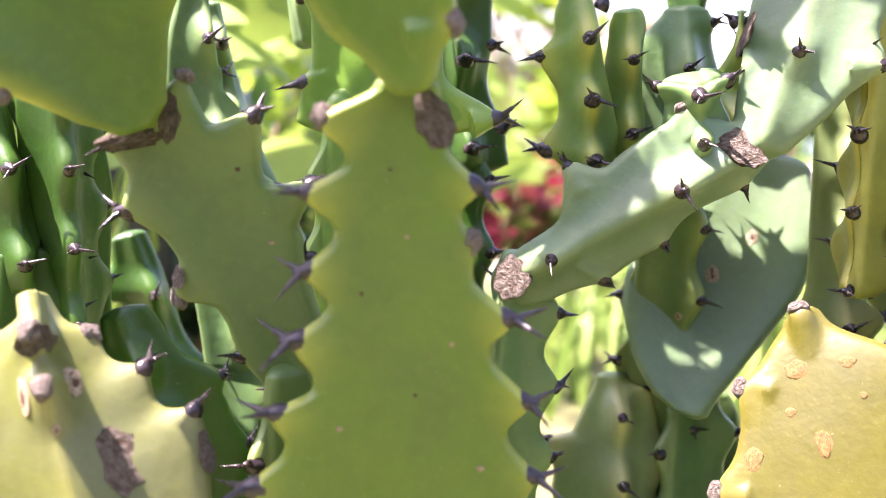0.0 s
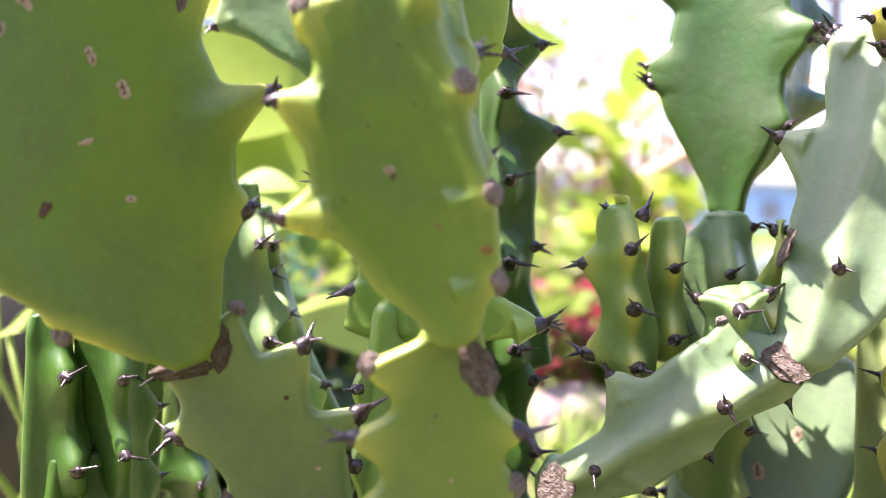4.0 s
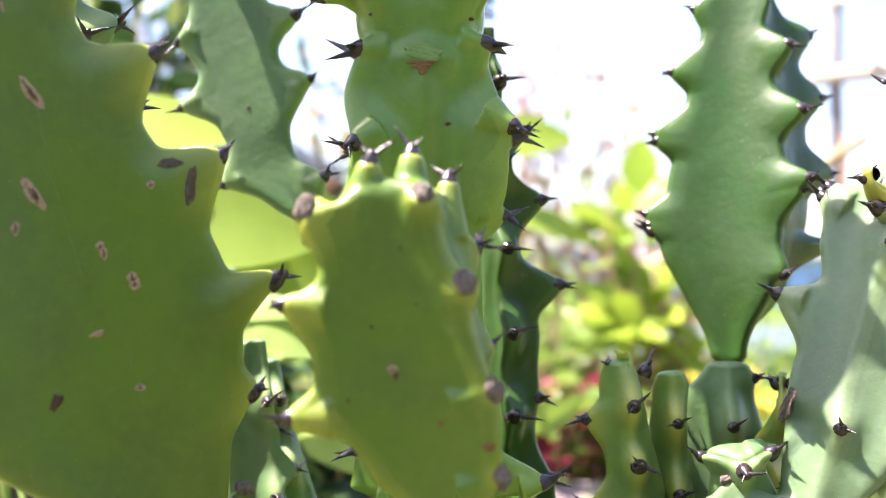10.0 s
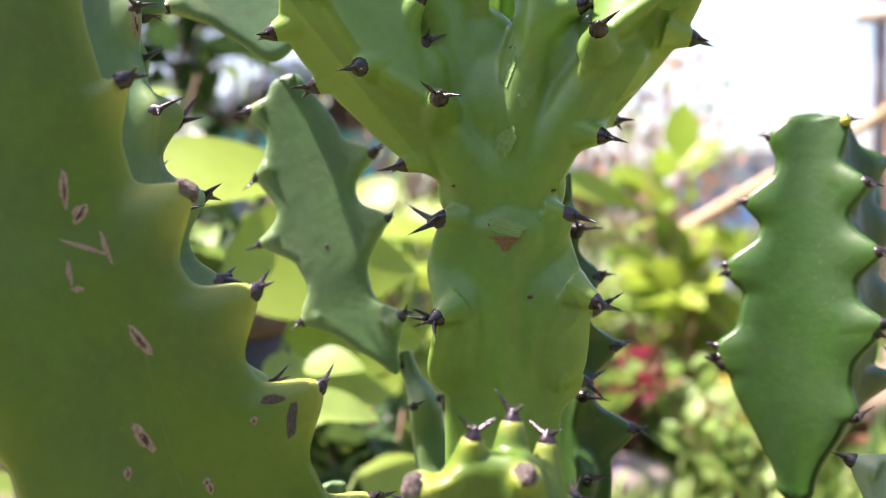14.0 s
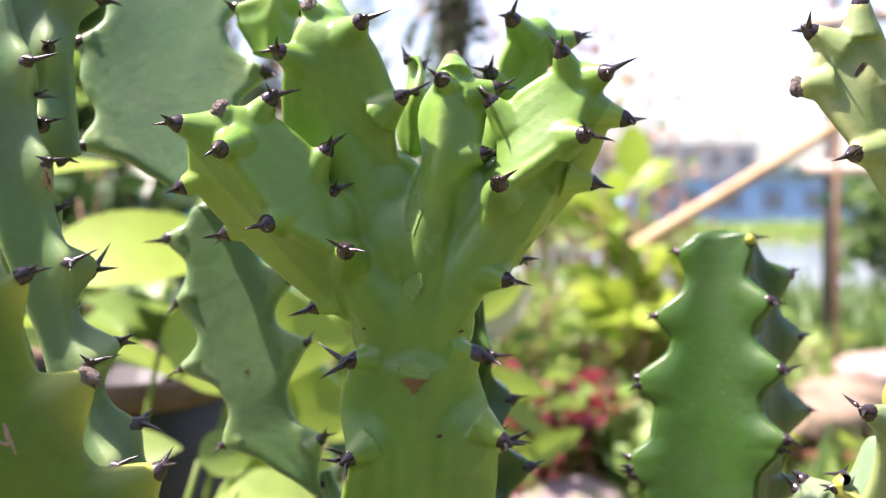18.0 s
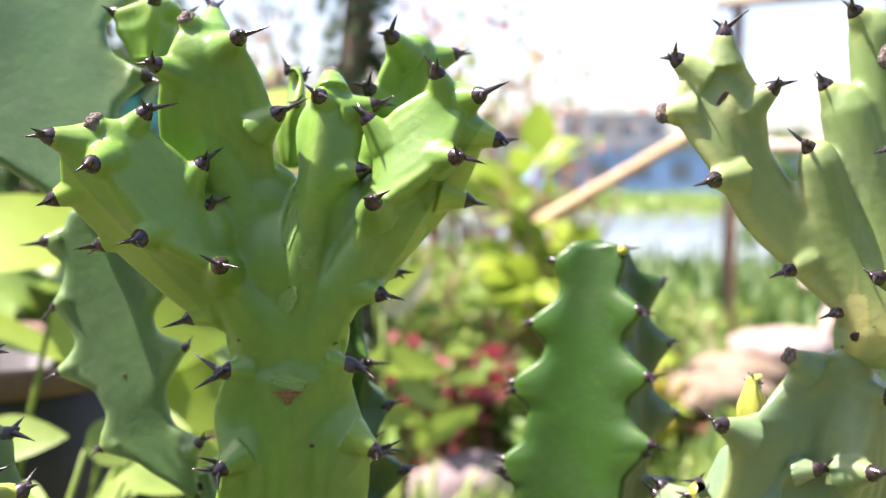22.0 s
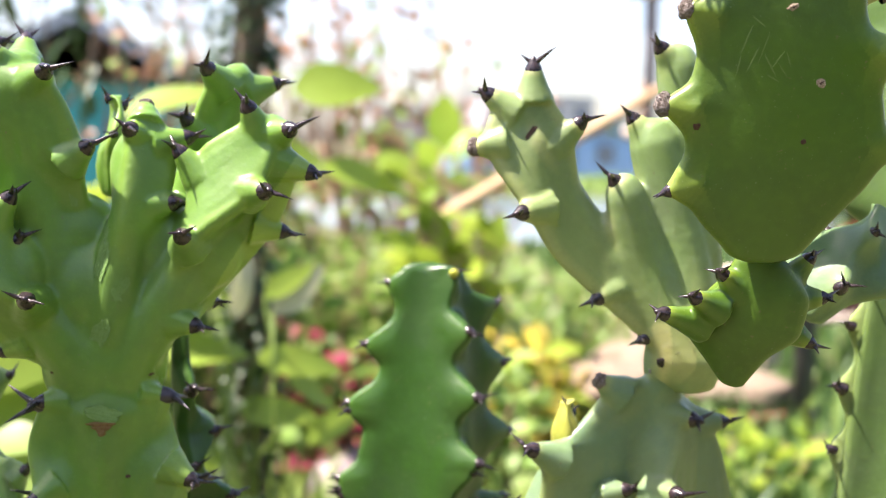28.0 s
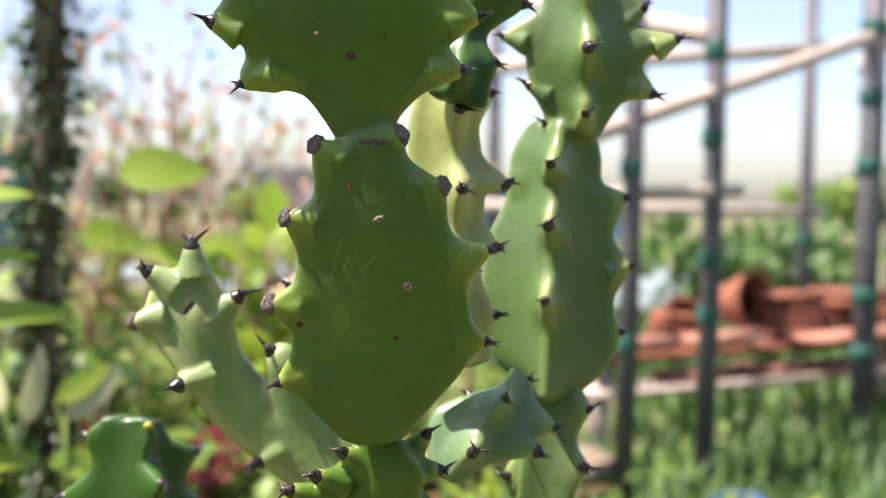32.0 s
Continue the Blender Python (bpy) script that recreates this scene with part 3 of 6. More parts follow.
def fuse(obs, cell, rounds, label="", mat=None, swell=(0.0115, 0.0068, 0.0030), horns=(), mass=(), arms=()):
    """Grow stems, and the cone under each thorn, into one body with soft joints; the thorns move to it.
    horns: further cones (base, tip, base radius, tip radius, 1 thorns / 2 cork / 0 bare); mass: rounded flesh between the arms (middle, half sizes)."""
    vs, fs, rim = [], [], []
    body = obs[0]
    for o in obs:
        at = len(vs)
        vs += [tuple(q.co) for q in o.data.vertices]
        fs += [tuple(i + at for i in f.vertices) for f in o.data.polygons]
        rim += [q.value for q in o.data.attributes["rim"].data]
    tree = kdtree.KDTree(len(vs))
    for i, q in enumerate(vs):
        tree.insert(q, i)
    tree.balance()
    for mid, size in mass:
        at = len(vs)
        for j in range(13):
            for i in range(24):
                a, q = math.pi * (j + 0.02) / 12.04, 2 * math.pi * i / 24
                vs.append((mid[0] + size[0] * math.sin(a) * math.cos(q), mid[1] + size[1] * math.sin(a) * math.sin(q), mid[2] - size[2] * math.cos(a)))
        fs += [(at + j * 24 + i, at + j * 24 + (i + 1) % 24, at + j * 24 + 24 + (i + 1) % 24, at + j * 24 + 24 + i) for j in range(12) for i in range(24)]
        fs += [tuple(at + i for i in reversed(range(24))), tuple(at + 288 + i for i in range(24))]
    horns, crest = list(horns), []
    for arm in arms:
        web_into(vs, fs, horns, crest, arm)
    count, faces = len(vs), len(fs)
    for base, tip, r0, r1, sort in horns:
        way = (Vector(tip) - Vector(base)).normalized()
        cone_into(vs, fs, base, tip, r0, r1)
        q = way.to_track_quat("Z", "Y").to_matrix().to_4x4()
        if sort == 1:
            sub(body, rng.choice(THORNS), "thorn", Matrix.Translation(Vector(tip) - way * 0.0004) @ q @ Matrix.Rotation(rng.uniform(-0.5, 0.5), 4, "Z") @ Matrix.Scale(1.18 if arms else 0.9, 4))
        elif sort == 2:
            sub(body, rng.choice(KNOBS), "cork_knob", Matrix.Translation(Vector(tip) - way * 0.0012) @ q @ Matrix.Diagonal((0.0034, 0.0040, 0.0030, 1)))
    spots = []
    for o in obs:
        for c in o.children:
            m = c.matrix_basis
            way = m.to_3x3().col[2].normalized()
            spots.append(m.translation.copy())
            if not any((Vector(h[1]) - m.translation).length < 0.003 for h in horns):
                cone_into(vs, fs, m.translation - way * swell[0], m.translation + way * 0.0005, swell[1], swell[2])
    old = body.data
    pegs = (vs[count:], [tuple(i - count for i in f) for f in fs[faces:]])
    done = grown(body, vs[:count], fs[:faces], cell * 1.15, 16 if arms else rounds * 2)
    base = [tuple(q.co) for q in done.vertices], [tuple(f.vertices) for f in done.polygons]
    done = grown(body, base[0] + pegs[0], base[1] + [tuple(i + len(base[0]) for i in f) for f in pegs[1]], cell, rounds)
    done.materials.clear()
    done.materials.append(mat or old.materials[0])
    near = np.zeros(len(done.vertices), np.float32)
    for i, q in enumerate(done.vertices):
        near[i] = rim[tree.find(q.co)[1]]
    co = np.zeros(len(done.vertices) * 3, np.float32)
    done.vertices.foreach_get("co", co)
    co = co.reshape(-1, 3)
    for q in spots:
        near = np.maximum(near, np.clip(1 - np.linalg.norm(co - np.array(q), axis=1) / 0.010, 0, 1) ** 1.3)
    if crest:
        ridge = kdtree.KDTree(len(crest))
        for i, q in enumerate(crest):
            ridge.insert(q, i)
        ridge.balance()
        gap = np.array([ridge.find(q)[2] for q in co])
        near = np.where(near < 0.05, 0.0, near)
        near = np.maximum(near, 0.45 * np.clip(1 - (gap - 0.003) / 0.008, 0, 1) ** 1.5)
    for at in list(done.attributes):
        if at.name == "rim":
            done.attributes.remove(at)
    done.attributes.new("rim", "FLOAT", "POINT").data.foreach_set("value", near.astype(np.float32))
    done.polygons.foreach_set("use_smooth", [True] * len(done.polygons))
    body.data = done
    for o in obs[1:]:
        for c in list(o.children):
            c.parent = body
        STEMS[STEMS.index(o)] = body
        bpy.data.objects.remove(o)
    if label:
        tagged(body, label)
    return body


JOINTS = [lump_mesh("dry_joint", BARK_DRY, i + 11, 0.5) for i in range(3)]


def joint(k, at, turn, w, h, proud):
    """A ring of dry bark where one stem has grown out of another, under stem k."""
    at, normal = on_skin(k, at)
    q = Vector(normal).to_track_quat("Z", "Y").to_matrix().to_4x4()
    return sub(STEMS[k], JOINTS[int(w * 3) % 3], "dry_joint", Matrix.Translation(at) @ q @ Matrix.Rotation(radians(turn), 4, "Z") @ Matrix.Diagonal((w / 2000, h / 2000, proud / 1000, 1)))


BUDS = [lump_mesh("flower_bud", BUD, 21, 0.12)]


def bud(k, at, normal, w):
    """A small round flower bud beside a thorn of stem k."""
    q = Vector(normal).to_track_quat("Z", "Y").to_matrix().to_4x4()
    return sub(STEMS[k], BUDS[0], "flower_bud", Matrix.Translation(Vector(at) + Vector(normal) * w / 2500) @ q @ Matrix.Diagonal((w / 2000, w / 2000, w / 1700, 1)))


# ---- the succulents ----
front = plant("spurge_cactus", (-0.02, 0.40, 0.0), "thick three-winged green succulent with yellow scarred rib margins", "cactus")
stem(front, (-0.0007, 0.3350, 0.2275), (0.0063, 0.3180, 0.3760), -1.1, [(190, [(0.018, 16), (0.113, 38.7), (0.272, 35), (0.402, 26), (0.57, 23.4), (0.716, 22.1), (0.851, 22.1), (1, 16.6)], [(0.198, 44.1, -8, 1), (0.35, 37.8, -8, 1), (0.501, 32.7, -8, 1), (0.645, 30.5, -8, 1), (0.79, 31.6, -8, 1), (0.939, 28.3, -8, 2)]),
     (-10, [(0.051, 36.5), (0.175, 40), (0.327, 32.6), (0.493, 25.6), (0.643, 18.9), (0.762, 14.3), (0.893, 9.9), (1.019, 6.2)], [(0.25, 41.6, -8, 1), (0.407, 37.8, -8, 1), (0.572, 30.7, -8, 1), (0.713, 18.4, -8, 2), (0.825, 18.7, -8, 1)]),
     (90, 0.75, 5, 0.4)], mat=C_OLIVE, thick=3.5, spine=9, cap=0.3, bend=0)
stem(front, (0.0027, 0.3080, 0.3735), (-0.0142, 0.3030, 0.4705), 1.4, [(188, [(0.011, 5), (0.105, 10.3), (0.329, 25.9), (0.538, 32.7), (0.808, 27.3), (1.011, 15.4)], [(0.196, 18.7, 10, 0), (0.443, 41.1, 10, 1), (0.754, 37.4, 10, 1), (1.003, 27.2, 12, 2)]),
     (-18, [(-0.006, 6.2), (0.072, 9.3), (0.28, 18.3), (0.582, 15.1), (0.828, 11.3), (0.951, 9.8)], [(0.181, 16.1, 10, 2), (0.422, 17.9, 10, 2), (0.733, 15.4, 10, 2)]),
     (42, [(-0.023, 7.4), (0.06, 13.7), (0.43, 22.8), (0.654, 21.6), (0.911, 19.2), (0.98, 16.3)], [(0.519, 25.5, 10, 1), (0.809, 27.3, 10, 1)])], mat=C_OLIVE, thick=3.5, spine=6.5, cap=0.08, bend=0)
fuse(STEMS[-1:], 0.0008, 8, horns=[((-0.0245, 0.3060, 0.4657), (-0.0223, 0.3030, 0.4806), 0.0085, 0.0034, 1),
     ((-0.0116, 0.3120, 0.4655), (-0.0109, 0.3130, 0.4839), 0.0085, 0.0036, 1),
     ((-0.0012, 0.3160, 0.4586), (-0.0002, 0.3180, 0.4768), 0.0075, 0.0032, 1),
     ((-0.0085, 0.3050, 0.4637), (-0.0073, 0.2970, 0.4710), 0.008, 0.0045, 2),
     ((-0.0349, 0.3050, 0.4612), (-0.0401, 0.3000, 0.4675), 0.0085, 0.0045, 2),
     ((-0.0165, 0.3060, 0.4660), (-0.0167, 0.3040, 0.4754), 0.007, 0.004, 0),
     ((0.0006, 0.3080, 0.4417), (0.0042, 0.2980, 0.4461), 0.008, 0.0048, 2),
     ((-0.0006, 0.3220, 0.4512), (0.0075, 0.3220, 0.4572), 0.0075, 0.0034, 1)])
stem(front, (-0.0337, 0.3750, 0.2685), (-0.0782, 0.3620, 0.3645), 8.3, [(172, [(0.066, 5.1), (0.398, 7.6), (0.647, 12.4), (0.889, 15.4)], [(0.223, 8.5, 15, 1), (0.483, 18, 15, 2), (0.783, 20.2, 15, 1), (0.975, 14.5, 15, 1)]),
     (-12, [(0.075, 22.7), (0.24, 22.5), (0.411, 24.9), (0.529, 29.8), (0.697, 26.3), (0.933, 18.7), (1.063, 9)], [(0.631, 40, 15, 1), (0.9, 32.2, 30, 1), (1.085, 17.7, 50, 2)]),
     (80, 0.7, 4, 0.3)], mat=C_GREEN, thick=3.5, spine=8, cap=0.35, bend=0)
stem(front, (-0.0791, 0.3520, 0.3618), (-0.1540, 0.3200, 0.6373), 19.4, [(-8, [(0.003, 7.7), (0.031, 12.7), (0.099, 17.5), (0.215, 33.2), (0.321, 31.6), (0.46, 19.8), (0.583, 8.6), (0.7, -1.5), (0.805, -6.3), (0.942, -4.4)], [(0.152, 30.2, 28, 1), (0.264, 47.2, 28, 1), (0.415, 40.5, 28, 1), (0.54, 29.1, 28, 1), (0.668, 17.8, 28, 2), (0.797, 9.6, 28, 1), (0.919, 3.9, 28, 2)]),
     (190, [(0.013, 9.3), (0.06, 26.6), (0.174, 59), (0.316, 58), (0.562, 58), (0.757, 53.2), (0.957, 22.6)], [(0.077, 35.4, 28, 2), (0.249, 62, 28, 2), (0.501, 66.5, 28, 2), (0.66, 55.6, 28, 2), (0.879, 42.1, 28, 2)]),
     (95, 0.6, 5, 0.2)], mat=C_OLIVE, thick=3.5, spine=7.5, cap=0.15, bend=0)
stem(front, (-0.0848, 0.3250, 0.2236), (-0.1111, 0.3500, 0.3086), 16.1, [(-12, [(0.004, 32.9), (0.377, 40.1), (0.497, 29.7), (0.683, 19.9), (0.932, 6.1)], [(0.519, 40.3, 40, 1), (0.7, 28.6, 40, 1), (0.845, 14.8, 30, 2)]),
     (-95, [(0.053, 18.5), (0.454, 18.5), (0.793, 18.5)], [(0.697, 24.5, 10, 2), (0.87, 24.5, 10, 2)]),
     (186, [(0.204, 26.3), (0.489, 30), (0.832, 20.1), (0.965, 5.2)], [(0.663, 32.8, 10, 1), (0.914, 15.3, 10, 2)])], mat=C_CITRON, thick=3.5, spine=8, cap=0.1, bend=0)
stem(front, (0.1509, 0.3550, 0.2036), (0.1476, 0.3950, 0.2988), -22.7, [(186, [(0.153, 33.8), (0.548, 27.7), (0.845, 15.6), (0.959, 6.4)], [(0.388, 36.9, 10, 2), (0.742, 24.7, 10, 2)]),
     (-8, [(0.134, 40.7), (0.558, 40.1), (0.743, 39.3), (0.846, 31.7), (0.935, 10.1)], [(0.374, 47.7, 10, 1)]),
     (90, 0.8, 3, 0.3)], mat=C_YELLOW, thick=3.5, spine=7, cap=0.12, bend=0, hollow=-0.03)
fuse(STEMS[-1:], 0.0012, 6, horns=[((0.1511, 0.3880, 0.2820), (0.1448, 0.3900, 0.3022), 0.009, 0.004, 2)])
stock(front, (0.0, 0.34, 0.0), (-0.001, 0.336, 0.24), 0.020, C_OLIVE)
stock(front, (-0.03, 0.39, 0.0), (-0.034, 0.376, 0.28), 0.02, C_GREEN)
stock(front, (-0.09, 0.36, 0.0), (-0.09, 0.346, 0.23), 0.025, C_OLIVE)
stock(front, (0.15, 0.40, 0.0), (0.166, 0.391, 0.2), 0.025, C_OLIVE)
side = plant("spurge_cactus", (0.13, 0.44, 0.0), "grey-green leaning succulent branches with dry brown joints", "cactus")
stem(side, (0.0417, 0.4400, 0.3002), (0.1344, 0.4150, 0.3572), -12.4, [(180, [(0.009, 7.3), (0.105, 9.2), (0.295, 10.5), (0.588, 22.6), (0.784, 25.1), (0.927, 22), (0.985, 12.3)], [(0.427, 28.9, 10, 1), (0.871, 26.8, 10, 2)]),
     (0, [(0.01, 9.6), (0.085, 15.4), (0.48, 17.5), (0.695, 11.2), (1.022, 10.6)], [(0.352, 18.8, 10, 1), (0.59, 16.6, 10, 1), (0.905, 10.1, 10, 1)]),
     (-90, 0.7, 2, 0.45),
     (90, 0.7, 3, 0.4)], mat=C_GLAUCOUS, thick=3.5, spine=7, cap=0.2, bend=0)
stem(side, (0.1333, 0.4150, 0.3540), (0.1862, 0.4400, 0.5031), -21.3, [(178, [(0.031, 9), (0.11, 12.4), (0.359, 19.6), (0.618, 17), (0.731, 25), (0.882, 7.2)], [(0.547, 32.7, 20, 1), (0.825, 26.2, 20, 1), (0.85, 25.5, 20, 1)]),
     (-15, [(0.006, 10.4), (0.165, 26.2), (0.51, 33.2), (0.954, 28.1)], [(0.277, 35.5, 20, 1), (0.699, 36.9, 20, 1), (1.209, 27.5, 20, 1)]),
     (-70, [(0.017, 10.8), (0.16, 10.8), (0.497, 10.8), (0.956, 10.8)], [(0.246, 14.3, 20, 1), (0.718, 14.3, 20, 1)])], mat=C_GLAUCOUS, thick=3.5, spine=8, cap=0.12, bend=0)
fuse(STEMS[-2:], 0.0011, 5, "leaning grey-green branch")
stem(side, (0.1280, 0.4650, 0.2397), (0.1808, 0.5000, 0.3447), -18.5, [(178, [(-0.009, 11.2), (0.099, 30.1), (0.292, 46.1), (0.42, 49.6), (0.818, 31.6)], [(0.594, 47.6, 10, 1)]),
     (-5, [(0.064, 8.4), (0.315, 16.7), (0.57, 25.1), (0.703, 24), (0.967, 12)], [(0.846, 25.2, 10, 1)]),
     (85, 0.6, 3, 0.3)], mat=C_GLAUCOUS, thick=3.5, spine=7, cap=0.15, bend=0)
stem(side, (0.1946, 0.4650, 0.2335), (0.1857, 0.4550, 0.3776), -23.3, [(-5, [(0.121, 17.7), (0.456, 0.3), (0.757, -1.1), (0.968, 4.5)], [(0.362, 16.4, 10, 1), (0.608, 8.5, 10, 1), (0.904, 13.5, 10, 1)]),
     (185, [(0.102, 14.5), (0.59, 13.9), (0.873, 12.7)], [(0.349, 17.7, 10, 1)]),
     (-70, 0.7, 4, 0.3)], mat=C_SAGE, thick=3.5, spine=7, cap=0.1, bend=0)
stem(side, (0.2365, 0.4700, 0.2474), (0.2115, 0.4600, 0.3827), -26.6, [(185, [(0.198, 14.4), (0.532, 11.1), (0.85, 5.8)], [(0.353, 22.1, 10, 1), (0.699, 16.2, 10, 1)]),
     (0, [(0.187, 19.4), (0.723, 23.4)], []),
     (-80, 0.8, 3, 0.3)], mat=C_SAGE, thick=3.5, spine=7, cap=0.1, bend=0)
stem(side, (0.1035, 0.5000, 0.1564), (0.1028, 0.5000, 0.2475), -12.3, [(185, [(0.051, 24.1), (0.447, 27.5), (0.721, 17.6), (0.932, 10.2)], [(0.672, 30.6, 10, 1)]),
     (-5, [(0.089, 22.1), (0.835, 21.1), (1, 7.8)], [(0.606, 28.2, 10, 1), (0.949, 16.9, 10, 1)]),
     (-75, 0.8, 3, 0.5)], mat=C_SAGE, thick=3.5, spine=7, cap=0.15, bend=0)
stem(side, (0.1614, 0.5400, 0.1233), (0.1519, 0.5300, 0.2309), -17.0, [(185, [(0.204, 22.5), (0.835, 19.6)], [(0.946, 15.2, 10, 1)]),
     (-5, [(0.234, 25.4), (0.682, 20.1)], [(0.911, 12.1, 10, 1)]),
     (-85, 0.6, 3, 0.5)], mat=C_GREEN, thick=3.5, spine=7, cap=0.15, bend=0)
stem(side, (0.0780, 0.4550, 0.3414), (0.0719, 0.4500, 0.4131), -10.1, [(184, [(0.072, 9), (0.465, 9.4), (0.854, 9.6)], [(0.192, 16.7, 10, 1), (0.704, 16.4, 10, 1), (1.01, 4.5, 60, 1)]),
     (-6, [(0.065, 11.7), (0.26, 14.6), (0.682, 9.1), (0.907, 6.5)], [(0.993, 10.8, 60, 1)]),
     (-72, 1, 3, 0.35)], mat=C_LIME, thick=3.5, spine=8, cap=0.1, bend=0)
stem(side, (0.0968, 0.4620, 0.3501), (0.0938, 0.4550, 0.4088), -12.4, [(184, [(0.082, 9.3), (0.571, 10.4), (0.851, 8)], [(0.95, 5.3, 10, 0)]),
     (-6, [(0.088, 8.1), (0.492, 5.7)], [(0.969, 5.7, 10, 0)]),
     (-80, 0.9, 2, 0.4)], mat=C_LIME, thick=3.5, spine=7, cap=0.12, bend=0)
stem(side, (0.1208, 0.4750, 0.3340), (0.1211, 0.4700, 0.4108), -15.0, [(184, [(0.148, 17.2), (0.437, 16.9), (0.818, 19.4), (0.995, 11.7)], [(0.629, 16.4, 10, 1)]),
     (-6, [(0.186, 20.4), (0.527, 15.7), (0.867, 10.9)], [(0.651, 14, 10, 1), (0.954, 11.8, 10, 1)]),
     (-80, 0.7, 2, 0.4)], mat=C_GREY, thick=3.5, spine=7, cap=0.15, bend=0)
stem(side, (0.1385, 0.4550, 0.3518), (0.1388, 0.4500, 0.4079), -17.8, [(184, [(0.075, 7), (0.705, 6.8)], [(0.491, 11.7, 10, 1), (0.988, 4.4, 40, 1)]),
     (-6, [(0.097, 6.4), (0.594, 4.7)], [(0.989, 4.4, 40, 1)]),
     (-80, 0.9, 2, 0.5)], mat=C_LIME, thick=3.5, spine=7, cap=0.12, bend=0)
stem(side, (0.1175, 0.4300, 0.3460), (0.1130, 0.4250, 0.3806), -15.9, [(184, [(0.155, 15.8), (0.797, 11.1)], [(1.028, 14.8, 30, 1)]),
     (-6, [(0.26, 17.4), (0.867, 9.2)], [(1.053, 13.7, 30, 1)]),
     (-80, 0.9, 2, 0.8),
     (60, 0.9, 1, 0.8)], mat=C_GREY, thick=3.5, spine=7, cap=0.2, bend=0)
stem(side, (0.1305, 0.5000, 0.4095), (0.1435, 0.5220, 0.5848), -12.1, [(184, [(0.055, 9.4), (0.175, 22.2), (0.301, 35.7), (0.458, 32.2), (0.515, 32.1), (0.523, 30.7), (0.71, 25.2), (0.891, 19.4)], [(0.345, 39.7, 0, 1), (0.36, 40.8, 0, 1), (0.39, 41.9, 0, 1), (0.587, 39.1, 0, 1), (0.61, 39.8, 0, 1), (0.784, 33.3, 0, 1), (0.966, 24, 20, 1)]),
     (-32, [(0.072, 7.4), (0.212, 22), (0.352, 23.2), (0.546, 25.1), (0.557, 22.2), (0.745, 17.9), (0.918, 10.9)], [(0.234, 26.4, 10, 1), (0.447, 33.8, 10, 1), (0.47, 36.9, 0, 1), (0.659, 33.1, 0, 1), (0.839, 25.6, 0, 1), (1.015, 13.9, 45, 1)]),
     (28, [(0.077, 4.8), (0.18, 24.3), (0.38, 37.1), (0.456, 38.2), (0.651, 35.8), (0.831, 31.9), (0.975, 21.7)], [(0.352, 51.3, 10, 1), (0.553, 50.5, 10, 1), (0.758, 44.7, 10, 1), (0.931, 37.4, 25, 1)])], mat=C_DEEP_SHADED, thick=3.5, spine=7, cap=0.08, bend=0)
stock(side, (0.04, 0.46, 0.0), (0.05, 0.442, 0.31), 0.016, C_GREY)
stock(side, (0.14, 0.50, 0.0), (0.136, 0.49, 0.245), 0.02, C_GREY)
stock(side, (0.2, 0.47, 0.0), (0.196, 0.466, 0.25), 0.02, C_GREY)
stock(side, (0.24, 0.47, 0.0), (0.237, 0.47, 0.26), 0.02, C_GREY)
stock(side, (0.105, 0.5, 0.0), (0.104, 0.5, 0.17), 0.022, C_GREY)
stock(side, (0.16, 0.54, 0.0), (0.16, 0.54, 0.14), 0.022, C_GREEN)
stock(side, (0.13, 0.55, 0.0), (0.122, 0.478, 0.345), 0.018, C_GREEN)
star = plant("spurge_cactus", (0.0, 0.45, 0.0), "branching bright green succulent with dark paired thorns", "cactus")
stem(star, (-0.0119, 0.4500, 0.3587), (-0.0095, 0.4370, 0.5478), -0.0, [(184, [(-0.06, 33.5), (0.117, 21.4), (0.674, 23.8), (0.854, 30.2), (0.999, 20)], [(0.103, 25, 0, 1), (0.33, 32.7, 10, 1), (0.741, 26.8, 0, 1), (0.951, 27.4, 0, 1)]),
     (-4, [(-0.051, 34.8), (0.383, 26.6), (0.679, 23.9), (0.872, 24.2), (1.003, 20)], [(0.049, 53.3, 0, 1), (0.61, 34.6, 0, 1), (0.775, 38.8, 0, 1), (0.971, 27.2, 0, 1)]),
     (-88, 0.55, 0, 0.3),
     (90, 0.8, 5, 0.3)], mat=C_LEAF, thick=3.5, spine=9.5, cap=0.05, bend=0)
stem(star, (-0.0116, 0.4700, 0.6256), (-0.0108, 0.4750, 0.6677), 3.7, [(178, [(0.175, 7.8), (0.66, 5.9)], [(1.076, 3.4, 60, 1)]),
     (-2, [(0.189, 9.9), (0.672, 6.8)], [(1.005, 5.1, 50, 1)]),
     (-85, 0.8, 1, 0.6),
     (90, 0.8, 1, 0.5)], mat=C_LEAF, thick=3.5, spine=6, cap=0.15, bend=0, root=0.55)
stem(star, (-0.0750, 0.4750, 0.6705), (-0.0745, 0.4800, 0.6993), 10.8, [(178, [(0.07, 7.4), (0.492, 15.3), (0.919, 6.1)], [(0.755, 16.3, 10, 1)]),
     (-2, [(0.203, 9.6), (0.566, 11.7), (1.045, 6.1)], [(0.801, 15.1, 10, 1)]),
     (-85, 0.8, 1, 0.8),
     (90, 0.7, 1, 0.5)], mat=C_LEAF, thick=3.5, spine=7, cap=0.2, bend=0)
